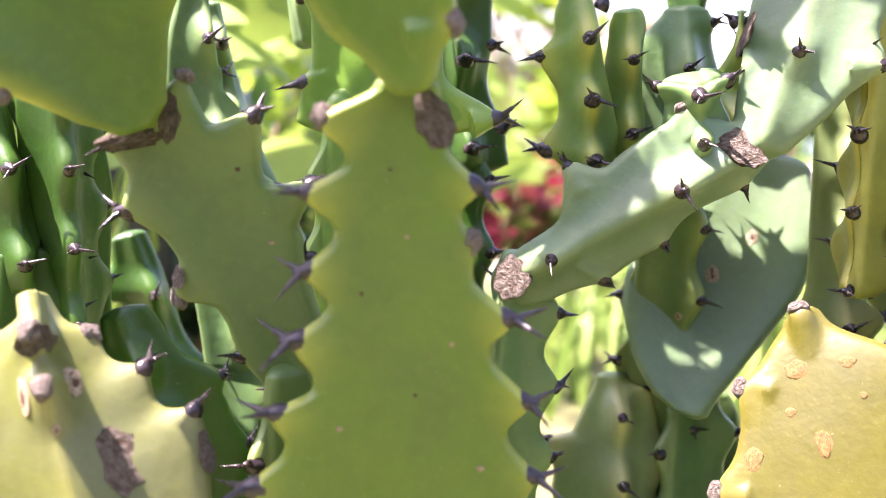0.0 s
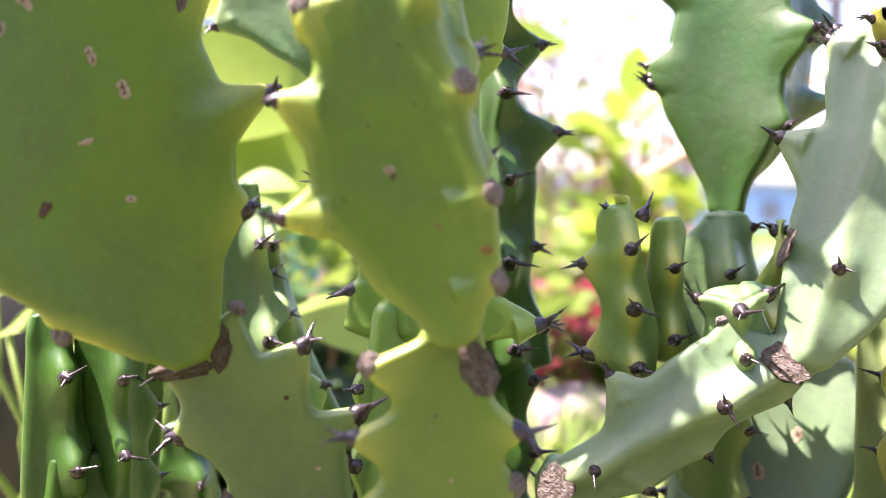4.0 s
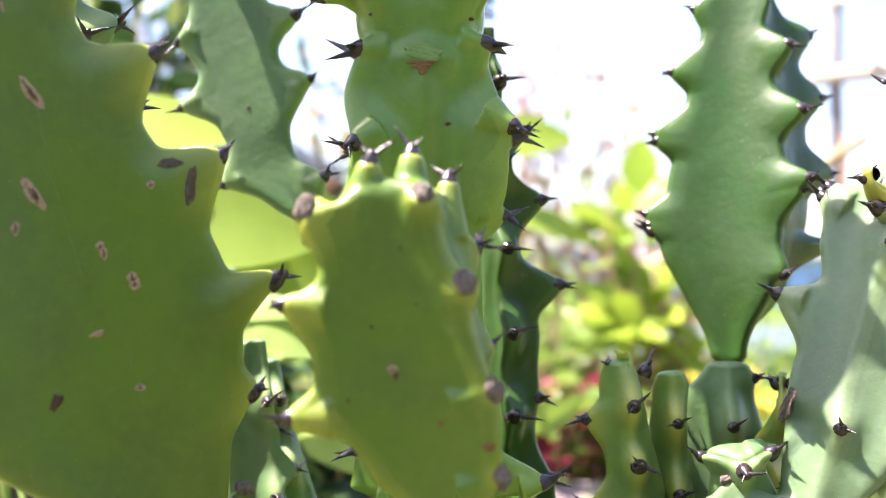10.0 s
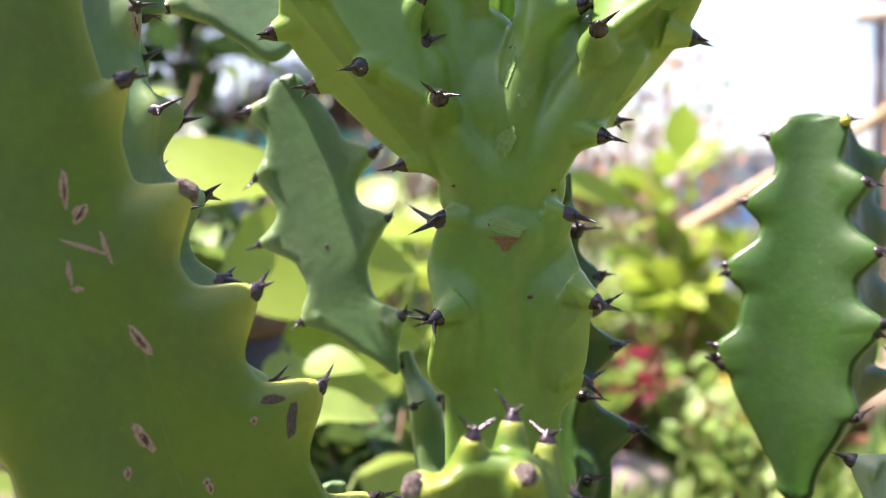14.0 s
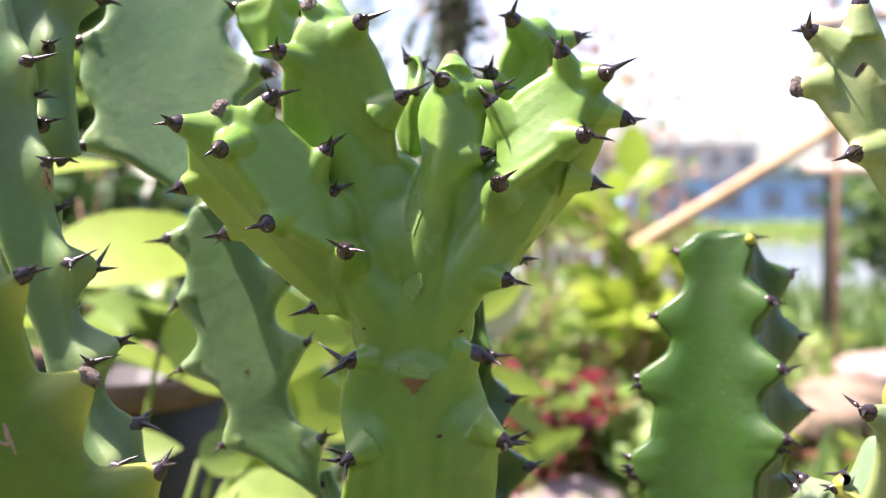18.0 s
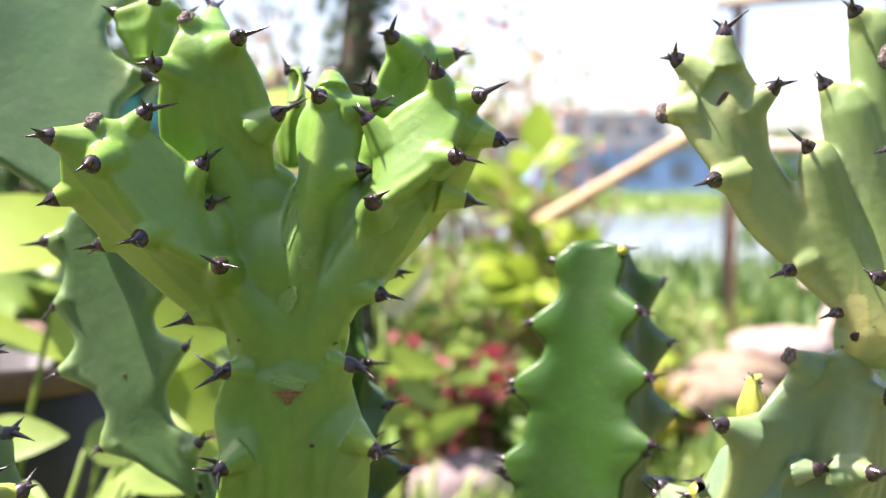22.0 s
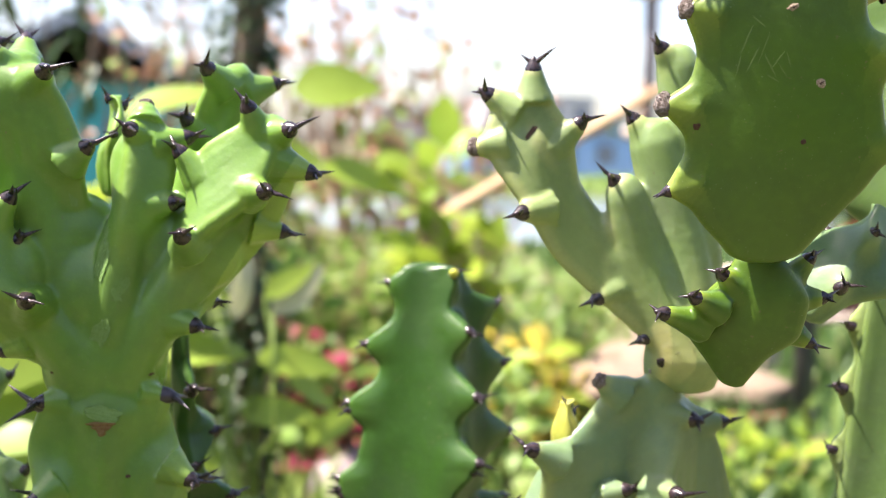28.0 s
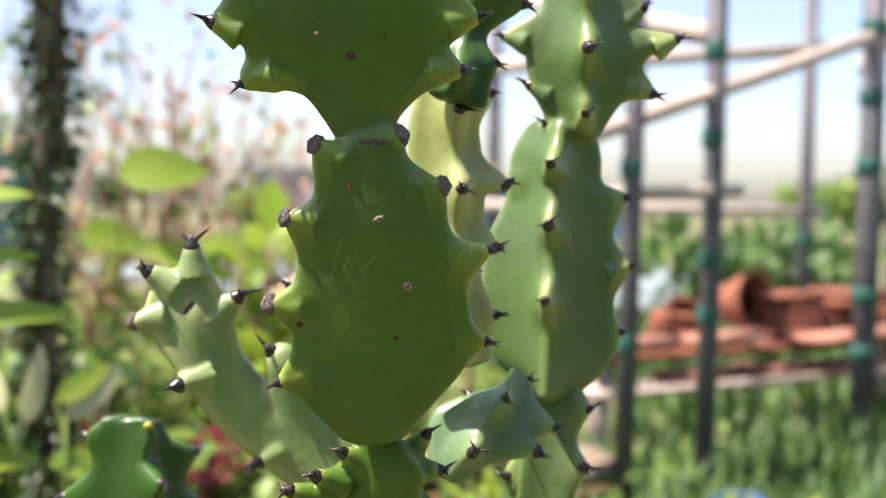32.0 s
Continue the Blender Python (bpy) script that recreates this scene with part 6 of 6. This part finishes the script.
# ivy-clad trunk
trunk = thing("tree", (0.03, 1.50, 0.0), "dark slender tree trunk clad in small ivy leaves", "tree")
path = wiggle((0.035, 1.50, -0.02), (0.0, 1.52, 1.7), 10, 0.012, 4)
mesh_ob("trunk", *tube(path, 0.024, 0.019, 10), BARK, trunk)
r = random.Random(11)
spots = []
for k in range(3600):
    f = r.random() * 0.98
    i = int(f * 10)
    a = r.uniform(0, 2 * math.pi)
    o = Vector((math.cos(a), math.sin(a), 0))
    spots.append((path[i].lerp(path[i + 1], f * 10 - i) + o * r.uniform(0.012, 0.036), o))
mesh_ob("crown", *many_leaves(spots, 0.020, 0.010, 12, -0.3), LF_IVY, trunk)

# flowering and coloured undergrowth
for k, (x, y, s) in enumerate(((0.16, 1.90, 1.0), (0.27, 1.98, 0.8), (0.08, 2.02, 0.7))):
    bush("coleus", (x, y, 0.0), (0.10 * s, 0.08 * s, 0.36 * s), 110, 0.05, 0.035, LF_RED, "low plant with crimson and green leaves", "plant", 40 + k, extra=(LF_GREEN, 0.4, "green leaves"))
for k, (x, y, s) in enumerate(((0.56, 2.10, 1.0), (0.66, 2.2, 0.8))):
    bush("golden_shrub", (x, y, 0.0), (0.09 * s, 0.08 * s, 0.27 * s), 90, 0.07, 0.035, LF_GOLD, "small shrub with yellow variegated leaves", "shrub", 50 + k, extra=(LF_YELLOW, 0.3, "lime leaves"))
for k, (x, y, w, h, mat, L) in enumerate((
        (0.41, 2.35, 0.09, 0.68, LF_YELLOW, 0.12), (0.50, 2.40, 0.09, 0.50, LF_YELLOW, 0.09), (0.31, 2.55, 0.12, 0.42, LF_GREEN, 0.045), (0.20, 2.65, 0.14, 0.45, LF_GREEN, 0.045),
        (-0.10, 2.1, 0.15, 0.50, LF_GREEN, 0.06), (-0.30, 1.9, 0.18, 0.55, LF_YELLOW, 0.07), (-0.45, 1.5, 0.18, 0.62, LF_GREEN, 0.07), (-0.62, 1.7, 0.2, 0.75, LF_DARK, 0.07),
        (0.45, 1.85, 0.12, 0.24, LF_GRASS, 0.05), (0.62, 2.5, 0.16, 0.30, LF_GREEN, 0.05), (0.78, 2.7, 0.18, 0.27, LF_GRASS, 0.05), (0.15, 2.8, 0.2, 0.55, LF_GREEN, 0.06),
        (0.50, 3.0, 0.2, 0.28, LF_GRASS, 0.06), (0.95, 3.0, 0.2, 0.28, LF_GREEN, 0.06), (-0.02, 3.0, 0.22, 0.6, LF_YELLOW, 0.07), (0.36, 2.0, 0.1, 0.28, LF_GRASS, 0.05),
        (0.86, 1.7, 0.16, 0.20, LF_YELLOW, 0.05), (1.2, 1.6, 0.16, 0.18, LF_YELLOW, 0.05), (0.04, 2.3, 0.12, 0.42, LF_MID, 0.06), (0.20, 2.32, 0.10, 0.44, LF_GREEN, 0.05), (-0.14, 2.3, 0.12, 0.36, LF_MID, 0.06), (-0.20, 1.15, 0.14, 0.40, LF_MID, 0.06), (-0.34, 1.1, 0.14, 0.40, LF_GREEN, 0.06), (-0.08, 1.2, 0.1, 0.34, LF_DARK, 0.05))):
    bush("green_shrub", (x, y, 0.0), (w, w * 0.8, h), 56 if y == 2.35 or y == 2.40 else 150, L, L * 0.55, mat, "leafy green shrub in the sunny bed", "shrub", 60 + k, stems=8)
# airy shrub with brown leaves against the sky
for k, (x, y, w, h, n) in enumerate(((0.36, 2.8, 0.16, 1.15, 100), (0.10, 2.85, 0.16, 1.20, 90), (0.62, 3.1, 0.2, 1.05, 60), (0.24, 3.0, 0.2, 1.25, 80), (-0.25, 3.0, 0.2, 1.2, 70), (0.50, 2.7, 0.1, 0.95, 50))):
    bush("dry_shrub", (x, y, 0.0), (w, w * 0.7, h), n, 0.045, 0.026, LF_BROWN, "airy twiggy shrub with dry reddish-brown leaves", "shrub", 90 + k, stems=9, low=0.45, extra=(LF_GREEN, 0.25, "green leaves"))
# tall dark shade behind on the far side of the bed
for k, (x, y, w, h) in enumerate(((-0.95, 2.2, 0.3, 1.35), (-0.64, 2.2, 0.2, 1.2), (-1.0, 1.4, 0.3, 1.2), (-0.32, 1.25, 0.13, 0.50))):
    bush("dark_shrub", (x, y, 0.0), (w, w * 0.8, h), 420, 0.09, 0.045, LF_DARK, "dense dark green shrub in shade", "shrub", 110 + k, stems=9, extra=(LF_GREEN, 0.35, "lighter green leaves"))


# grassy growth in the foreground bed, joined as one sheet of blades
def grass(name, x0, x1, y0, y1, count, h, mat, label, seed, w=0.006):
    r = random.Random(seed)
    V, Fc = [], []
    for _ in range(count):
        x, y = r.uniform(x0, x1), r.uniform(y0, y1)
        k = h * r.uniform(0.45, 1.1) * (0.7 + 0.6 * abs(noise.noise(Vector((x * 3, y * 3, seed)))))
        vs, fs = blade(k, w * r.uniform(0.6, 1.5), 0.3, r.uniform(0.1, 1.4), 4, 0.5)
        m = Matrix.Rotation(r.uniform(0, 6.28), 3, "Z") @ Matrix.Rotation(radians(r.uniform(55, 88)), 3, "X")
        at = len(V)
        V += [tuple(m @ Vector(q) + Vector((x, y, -0.005))) for q in vs]
        Fc += [tuple(i + at for i in f) for f in fs]
    return tagged(mesh_ob(name, V, Fc, mat), label, "grass", kind="stuff")


grass("grass", 0.7, 2.6, 1.3, 2.6, 3600, 0.25, LF_MID, "fresh green grassy growth beside the bed", 3, 0.016)
grass("grass", 0.7, 2.6, 1.3, 2.5, 1300, 0.17, LF_GRASS, "broad bright green weeds beside the bed", 9, 0.034)
grass("grass", -0.6, 0.9, 1.2, 3.2, 3500, 0.20, LF_GREEN, "low green growth between the plants", 4, 0.012)
grass("grass", -2.0, 5.0, 3.0, 6.4, 6000, 0.10, LF_GRASS, "meadow grass before the pond", 5, 0.025)
grass("grass", -4.0, 12.0, 14.0, 22.0, 4000, 0.22, LF_GRASS, "grassy far bank of the pond", 6, 0.09)
grass("grass", 1.5, 7.0, 2.6, 6.5, 5000, 0.25, LF_MID, "grass under the pot racks", 8, 0.025)


# ---- posts, beams, pots and stones ----
def lathe(profile, k=28):
    vs, fs = [], []
    for r, z in profile:
        vs += [(r * math.cos(2 * math.pi * i / k), r * math.sin(2 * math.pi * i / k), z) for i in range(k)]
    for j in range(len(profile) - 1):
        fs += [(j * k + i, j * k + (i + 1) % k, (j + 1) * k + (i + 1) % k, (j + 1) * k + i) for i in range(k)]
    return vs, fs


def put(vs, m):
    return [m @ Vector(v) for v in vs]


def box_mesh(sx, sy, sz, bevel=0.004):
    bm = bmesh.new()
    bmesh.ops.create_cube(bm, size=1)
    bmesh.ops.scale(bm, vec=(sx, sy, sz), verts=bm.verts)
    bmesh.ops.bevel(bm, geom=bm.edges[:], offset=bevel, segments=2, affect="EDGES")
    vs, fs = [v.co.copy() for v in bm.verts], [[v.index for v in f.verts] for f in bm.faces]
    bm.free()
    return vs, fs


def post(x, y, h, r, ties):
    top = thing("post", (x, y, 0.0), "weathered grey pole wrapped with green plastic ties", "post", "nursery posts")
    mesh_ob("pole", *tube([(x, y, -0.03), (x + 0.004, y, h * 0.5), (x, y, h)], r, r * 0.97, 14), STEEL, top)
    for z in ties:
        vs, fs = lathe([(r * 1.06, -0.022), (r * 1.14, -0.018), (r * 1.16, 0.0), (r * 1.13, 0.018), (r * 1.05, 0.022)], 14)
        mesh_ob("tie", put(vs, Matrix.Translation((x, y, z)) @ Matrix.Rotation(0.12, 4, "X")), fs, GREEN_TIE, top)
    return top


post(1.17, 2.10, 1.55, 0.022, (0.42, 0.80))
post(1.42, 2.20, 1.60, 0.024, (0.47, 0.60, 0.88, 1.08))
post(1.99, 2.40, 1.62, 0.031, (0.35, 0.50, 0.84, 1.02, 1.20))
for x, y in ((2.05, 4.0), (3.0, 4.2), (2.7, 3.2), (1.6, 4.4)):
    post(x, y, 1.75, 0.03, (0.6,))


def beam(p, q, w, h, label):
    p, q = Vector(p), Vector(q)
    vs, fs = box_mesh((q - p).length, w, h)
    m = Matrix.Translation((p + q) / 2) @ (q - p).to_track_quat("X", "Z").to_matrix().to_4x4()
    return tagged(mesh_ob("beam", put(vs, m), fs, WOOD), label, "beam", "timber rails")


beam((1.05, 2.07, 0.86), (2.10, 2.43, 1.215), 0.024, 0.036, "sloping old timber rail fixed to the posts")
beam((1.10, 2.15, 0.74), (1.50, 2.20, 0.76), 0.02, 0.03, "thin timber rail between two posts")
beam((1.5, 4.4, 1.30), (3.1, 4.2, 1.45), 0.05, 0.06, "timber rail of the shade frame")
beam((1.5, 4.4, 0.72), (3.1, 4.2, 0.72), 0.04, 0.05, "timber rail of the shade frame")
beam((1.99, 2.43, 1.10), (2.75, 3.2, 1.5), 0.04, 0.05, "timber rafter of the shade frame")
beam((1.42, 2.23, 1.12), (1.6, 4.4, 1.62), 0.04, 0.05, "timber rafter of the shade frame")


def flowerpot(m, s, label):
    top = thing("flowerpot", (0, 0, 0), label, "flowerpot", "terracotta pots")
    top.matrix_world = m
    w = s
    vs, fs = lathe([(0.001, 0), (0.30 * w, 0), (0.31 * w, 0.01), (0.44 * w, 0.68 * w), (0.42 * w, 0.70 * w), (0.40 * w, 0.68 * w), (0.28 * w, 0.04 * w), (0.001, 0.035 * w)])
    mesh_ob("wall", put(vs, m), fs, TERRA, top)
    vs, fs = lathe([(0.44 * w, 0.66 * w), (0.50 * w, 0.67 * w), (0.515 * w, 0.72 * w), (0.51 * w, 0.83 * w), (0.48 * w, 0.85 * w), (0.45 * w, 0.83 * w), (0.43 * w, 0.68 * w)])
    mesh_ob("rim", put(vs, m), fs, TERRA, top)
    return top


bench = thing("bench", (1.9, 2.62, 0.0), "low rough timber bench stacked with clay pots", "bench")
for k, (p, q) in enumerate((((1.25, 2.50, 0.33), (2.6, 2.85, 0.33)), ((1.23, 2.60, 0.33), (2.58, 2.95, 0.33)), ((1.21, 2.70, 0.33), (2.55, 3.05, 0.33)))):
    vs, fs = box_mesh((Vector(q) - Vector(p)).length, 0.085, 0.028)
    mesh_ob("plank", put(vs, Matrix.Translation((Vector(p) + Vector(q)) / 2) @ (Vector(q) - Vector(p)).to_track_quat("X", "Z").to_matrix().to_4x4()), fs, TERRA if k == 0 else WOOD, bench)
p, q = Vector((1.25, 2.52, 0.236)), Vector((2.55, 2.86, 0.236))
vs, fs = box_mesh((q - p).length, 0.10, 0.026)
mesh_ob("shelf", put(vs, Matrix.Translation((p + q) / 2) @ (q - p).to_track_quat("X", "Z").to_matrix().to_4x4()), fs, WOOD, bench)
for x, y in ((1.3, 2.55), (1.27, 2.68), (2.5, 2.88), (2.47, 2.98)):
    vs, fs = box_mesh(0.05, 0.05, 0.32)
    mesh_ob("leg", put(vs, Matrix.Translation((x, y, 0.158))), fs, WOOD, bench)
lay = lambda x, y, z, rx, ry, rz: Matrix.Translation((x, y, z)) @ Euler((radians(rx), radians(ry), radians(rz))).to_matrix().to_4x4()
flowerpot(lay(1.80, 2.82, 0.435, 80, 0, 20), 0.17, "empty terracotta pot lying on its side, mouth forward")
for x, y, s, rx in ((1.62, 2.66, 0.10, 0), (1.52, 2.62, 0.11, 180), (2.50, 2.93, 0.14, 180)):
    flowerpot(lay(x, y, 0.346 + (0.85 * s if rx else 0), rx, 0, 0), s, "small terracotta flowerpot on the bench")
flowerpot(lay(1.66, 2.76, 0.400, 84, 0, -35), 0.12, "small terracotta pot lying on its side on the bench")


def slab(p, q, w, h, label, mat):
    """A rough board of fired clay or timber lying between two places."""
    p, q = Vector(p), Vector(q)
    vs, fs = box_mesh((q - p).length, w, h, 0.006)
    vs = [v + Vector((0, 0.012 * noise.noise(v * 9), 0.008 * noise.noise(v * 7 + Vector((3, 0, 0))))) for v in vs]
    m = Matrix.Translation((p + q) / 2) @ (q - p).to_track_quat("X", "Z").to_matrix().to_4x4()
    return tagged(mesh_ob("clay_board", put(vs, m), fs, mat), label, "board", "clay boards")


CLAY_PINK = plain("pinkish_clay", (0.40, 0.20, 0.14), (0.30, 0.13, 0.085), 16, 0.85, 0.5, 0.003)
slab((1.26, 2.49, 0.360), (1.50, 2.55, 0.366), 0.09, 0.028, "pinkish clay board lying on the bench", CLAY_PINK)
slab((1.56, 2.56, 0.360), (1.80, 2.63, 0.372), 0.08, 0.026, "broken pinkish clay board lying on the bench", CLAY_PINK)
slab((1.95, 2.60, 0.358), (2.36, 2.70, 0.372), 0.10, 0.026, "pinkish clay board lying on the bench", CLAY_PINK)
heap = random.Random(31)
for k in range(5):
    for x in (1.98, 2.24):
        y, d = 2.76 + (x - 1.98) * 0.27 + heap.uniform(-0.015, 0.015), heap.uniform(-0.02, 0.02)
        slab((x - 0.11 + d, y - 0.03, 0.361 + 0.027 * k), (x + 0.12 + d, y + 0.03, 0.361 + 0.027 * k), heap.uniform(0.12, 0.15), 0.024, "brick-red clay board in a loose stack on the bench", TERRA)
for x, y in ((1.62, 2.60), (1.90, 2.66), (2.16, 2.72)):
    d = heap.uniform(-0.03, 0.03)
    slab((x - 0.13, y - 0.035 + d, 0.266), (x + 0.12, y + 0.035, 0.272), heap.uniform(0.08, 0.11), 0.028, "pinkish clay board on the lower shelf of the bench", CLAY_PINK)


def stone(at, size, seed, label, mat=STONE, turn=0.0):
    bm = bmesh.new()
    bmesh.ops.create_icosphere(bm, subdivisions=4, radius=1.0)
    for v in bm.verts:
        n0 = v.co.copy()
        v.co *= 1 + 0.16 * noise.fractal(n0 * 1.1 + Vector((seed * 3.7, 0, 0)), 1.0, 2.0, 4)
        v.co.z = math.copysign(abs(v.co.z) ** 0.75, v.co.z)
    vs, fs = [v.co.copy() for v in bm.verts], [[q.index for q in f.verts] for f in bm.faces]
    bm.free()
    m = Matrix.Translation(at) @ Matrix.Rotation(turn, 4, "Z") @ Matrix.Diagonal((*size, 1))
    return tagged(mesh_ob("stone", put(vs, m), fs, mat), label, "stone", "garden stones")


for x, y, z, s in ((1.07, 2.20, 0.0, 0.13), (0.93, 2.42, 0.0, 0.14), (0.80, 2.22, 0.0, 0.15)):
    vs, fs = lathe([(0.001, 0), (s * 0.62, 0), (s * 0.66, 0.01), (s * 0.80, 0.075), (s * 0.86, 0.078), (s * 0.88, 0.10), (s * 0.84, 0.106), (s * 0.74, 0.10), (0.001, 0.095)])
    tagged(mesh_ob("clay_saucer", put(vs, Matrix.Translation((x, y, z))), fs, TERRA), "broad shallow terracotta bowl under a stone", "bowl", "stone bowls")
stone((1.07, 2.20, 0.137), (0.125, 0.10, 0.034), 1, "flat pale stone slab laid on a clay bowl")
stone((0.93, 2.42, 0.152), (0.12, 0.10, 0.05), 2, "rounded pale stone resting on a clay bowl")
stone((1.04, 2.46, 0.205), (0.125, 0.10, 0.050), 3, "whitish boulder resting on a reddish stone", STONE_WHITE)
stone((1.04, 2.46, 0.075), (0.12, 0.11, 0.10), 8, "reddish brown stone under the whitish boulder", TERRA)
stone((0.80, 2.22, 0.145), (0.13, 0.10, 0.045), 4, "flat tan stone resting on a clay bowl")
stone((0.23, 1.85, 0.055), (0.11, 0.08, 0.06), 5, "dull mauve stone among the red plants", plain("mauve_stone", (0.30, 0.24, 0.24), (0.22, 0.17, 0.17), 14, 0.9, 0.6, 0.005))

# leaning bamboo pole
pole = thing("bamboo_pole", (0.42, 2.6, 0.45), "dry tan bamboo pole leaning across the bed", "pole")
p0, p1 = Vector((0.42, 2.6, 0.45)), Vector((1.02, 2.6, 0.81))
mesh_ob("cane", *tube([p0.lerp(p1, k / 6) for k in range(7)], 0.017, 0.013, 12), BAMBOO, pole)
for k in range(1, 7):
    d = (p1 - p0).normalized().to_track_quat("Z", "Y").to_matrix().to_4x4()
    vs, fs = lathe([(0.0145, -0.004), (0.0172, -0.002), (0.0172, 0.002), (0.0145, 0.004)], 12)
    mesh_ob("node_ring", put(vs, Matrix.Translation(p0.lerp(p1, k / 7 + 0.03)) @ d), fs, BAMBOO, pole)
prop = thing("prop_stake", (0.46, 2.62, 0.0), "thin wooden stake under the low end of the bamboo pole", "stake")
mesh_ob("cane", *tube([(0.46, 2.624, -0.03), (0.46, 2.624, 0.46)], 0.008, 0.007, 8), TWIG, prop)
prop = thing("prop_stake", (0.95, 2.62, 0.0), "thin wooden stake holding the bamboo pole", "stake")
mesh_ob("cane", *tube([(0.98, 2.62, -0.03), (0.97, 2.62, 0.82)], 0.008, 0.007, 8), TWIG, prop)

# blue tub, dark planter
vs, fs = lathe([(0.001, 0.01), (0.08, 0), (0.085, 0.01), (0.11, 0.15), (0.118, 0.155), (0.118, 0.165), (0.105, 0.165), (0.08, 0.02), (0.001, 0.02)])
tagged(mesh_ob("tub", put(vs, Matrix.Translation((1.38, 1.98, 0.02)) @ Matrix.Scale(0.5, 4)), fs, BLUE), "blue plastic tub half hidden in grass", "tub")
stone((1.38, 1.98, 0.0), (0.07, 0.07, 0.028), 9, "stone under a blue tub")
planter = thing("planter", (-0.31, 0.99, 0.0), "black nursery pot with a brown rim", "planter")
vs, fs = lathe([(0.001, 0), (0.10, 0), (0.135, 0.43), (0.13, 0.435), (0.09, 0.02), (0.001, 0.02)])
mesh_ob("wall", put(vs, Matrix.Translation((-0.31, 0.99, 0.0))), fs, plain("black_plastic", (0.012, 0.012, 0.012), (0.02, 0.02, 0.02), 20, 0.5, 0.2, 0.001), planter)
vs, fs = lathe([(0.134, 0.43), (0.142, 0.433), (0.143, 0.452), (0.138, 0.456), (0.13, 0.445), (0.13, 0.43)])
mesh_ob("rim", put(vs, Matrix.Translation((-0.31, 0.99, 0.0))), fs, BARK_RIM, planter)


# ---- far buildings and trees ----
def house(x, y, w, d, h, wall, roof, label, rows=1, cols=4, gable=0.0):
    top = thing("building", (x, y, 0.0), label, "building", "far buildings")
    vs, fs = box_mesh(w, d, h, 0.02)
    mesh_ob("wall", put(vs, Matrix.Translation((x, y, h / 2))), fs, wall, top, smooth=False)
    if gable:
        o = 0.08 * w
        vs = [(x + sx * (w / 2 + o), y + sy * (d / 2 + o), h) for sx in (-1, 1) for sy in (-1, 1)] + [(x, y - d / 2 - o, h + gable), (x, y + d / 2 + o, h + gable)]
        vs += [(p[0], p[1], p[2] + 0.08) for p in vs]
        fs = [(0, 4, 5, 1), (2, 3, 5, 4), (6, 7, 11, 10), (8, 10, 11, 9), (0, 2, 4), (1, 5, 3), (6, 10, 8), (7, 9, 11), (0, 1, 7, 6), (2, 8, 9, 3), (0, 6, 8, 2), (1, 3, 9, 7)]
        mesh_ob("roof", vs, fs, roof, top, smooth=False)
    else:
        vs, fs = box_mesh(w * 1.04, d * 1.04, 0.06 * h, 0.01)
        mesh_ob("roof", put(vs, Matrix.Translation((x, y, h * 1.03))), fs, roof, top, smooth=False)
    for j in range(rows):
        for i in range(cols):
            vs, fs = box_mesh(w / cols * 0.45, 0.06, h / rows * 0.45, 0.01)
            mesh_ob("window", put(vs, Matrix.Translation((x - w / 2 + w * (i + 0.5) / cols, y - d / 2, h * (j + 0.55) / rows))), fs, PANE, top, smooth=False)
    return top


house(6.4, 25.0, 4.5, 3.0, 0.95, WALL_BLUE, ROOF_GREY, "low blue shed across the pond", 1, 5)
house(10.8, 27.0, 3.0, 3.0, 0.8, WALL_BLUE, ROOF_GREY, "low blue shed across the pond", 1, 4)
house(14.5, 62.0, 6.0, 6.0, 3.3, WALL_GREY, ROOF_GREY, "pale grey far building with flat roof", 2, 4)
house(8.0, 64.0, 5.0, 6.0, 2.6, WALL_GREY, ROOF_GREY, "pale grey far building with flat roof", 2, 3)
house(20.5, 66.0, 6.0, 6.0, 2.2, WALL_BLUE, ROOF_GREY, "bluish far building beyond the pond", 1, 5)
house(-0.95, 6.4, 0.95, 1.0, 0.95, plain("teal_wall", (0.03, 0.30, 0.33), (0.04, 0.36, 0.38), 3, 0.6, 0.2, 0.004), ROOF_GREY, "small teal hut with a grey gabled roof", 1, 2, 0.28)
rr = random.Random(5)
for k in range(26):
    x = -30 + k * 4.2 + rr.uniform(-1, 1)
    y = 40 + rr.uniform(-6, 25)
    s = rr.uniform(0.9, 1.7)
    if 3 < x / y * 40 < 16:
        s *= 0.55
    bush("far_tree", (x, y, 0.0), (1.3 * s, 1.2 * s, 2.0 * s), 240, 0.5, 0.32, LF_DARK if k % 2 else LF_GREEN, "distant round-crowned green tree", "tree", 200 + k, stems=7, twig=BARK, low=0.3)
for k in range(1, 14):
    bush("hedge_tree", (2.2 + k * 0.75, 6.8 + 0.5 * math.sin(k * 2.1), 0.0), (0.45, 0.4, 0.62 + 0.12 * math.sin(k * 1.7)), 260, 0.14, 0.09, LF_MID, "rounded hedge shrub beyond the pot racks", "shrub", 240 + k, twig=BARK)
for k, (x, y, h) in enumerate(((-0.62, 3.2, 1.5), (-1.3, 3.4, 1.7), (-0.2, 4.6, 1.8))):
    bush("weeping_tree", (x, y, 0.0), (0.35, 0.3, h), 130 if x > -1 else 420, 0.12, 0.025, LF_DARK, "tree with drooping narrow dark leaves", "tree", 270 + k, twig=BARK, low=0.5, up=-0.6)
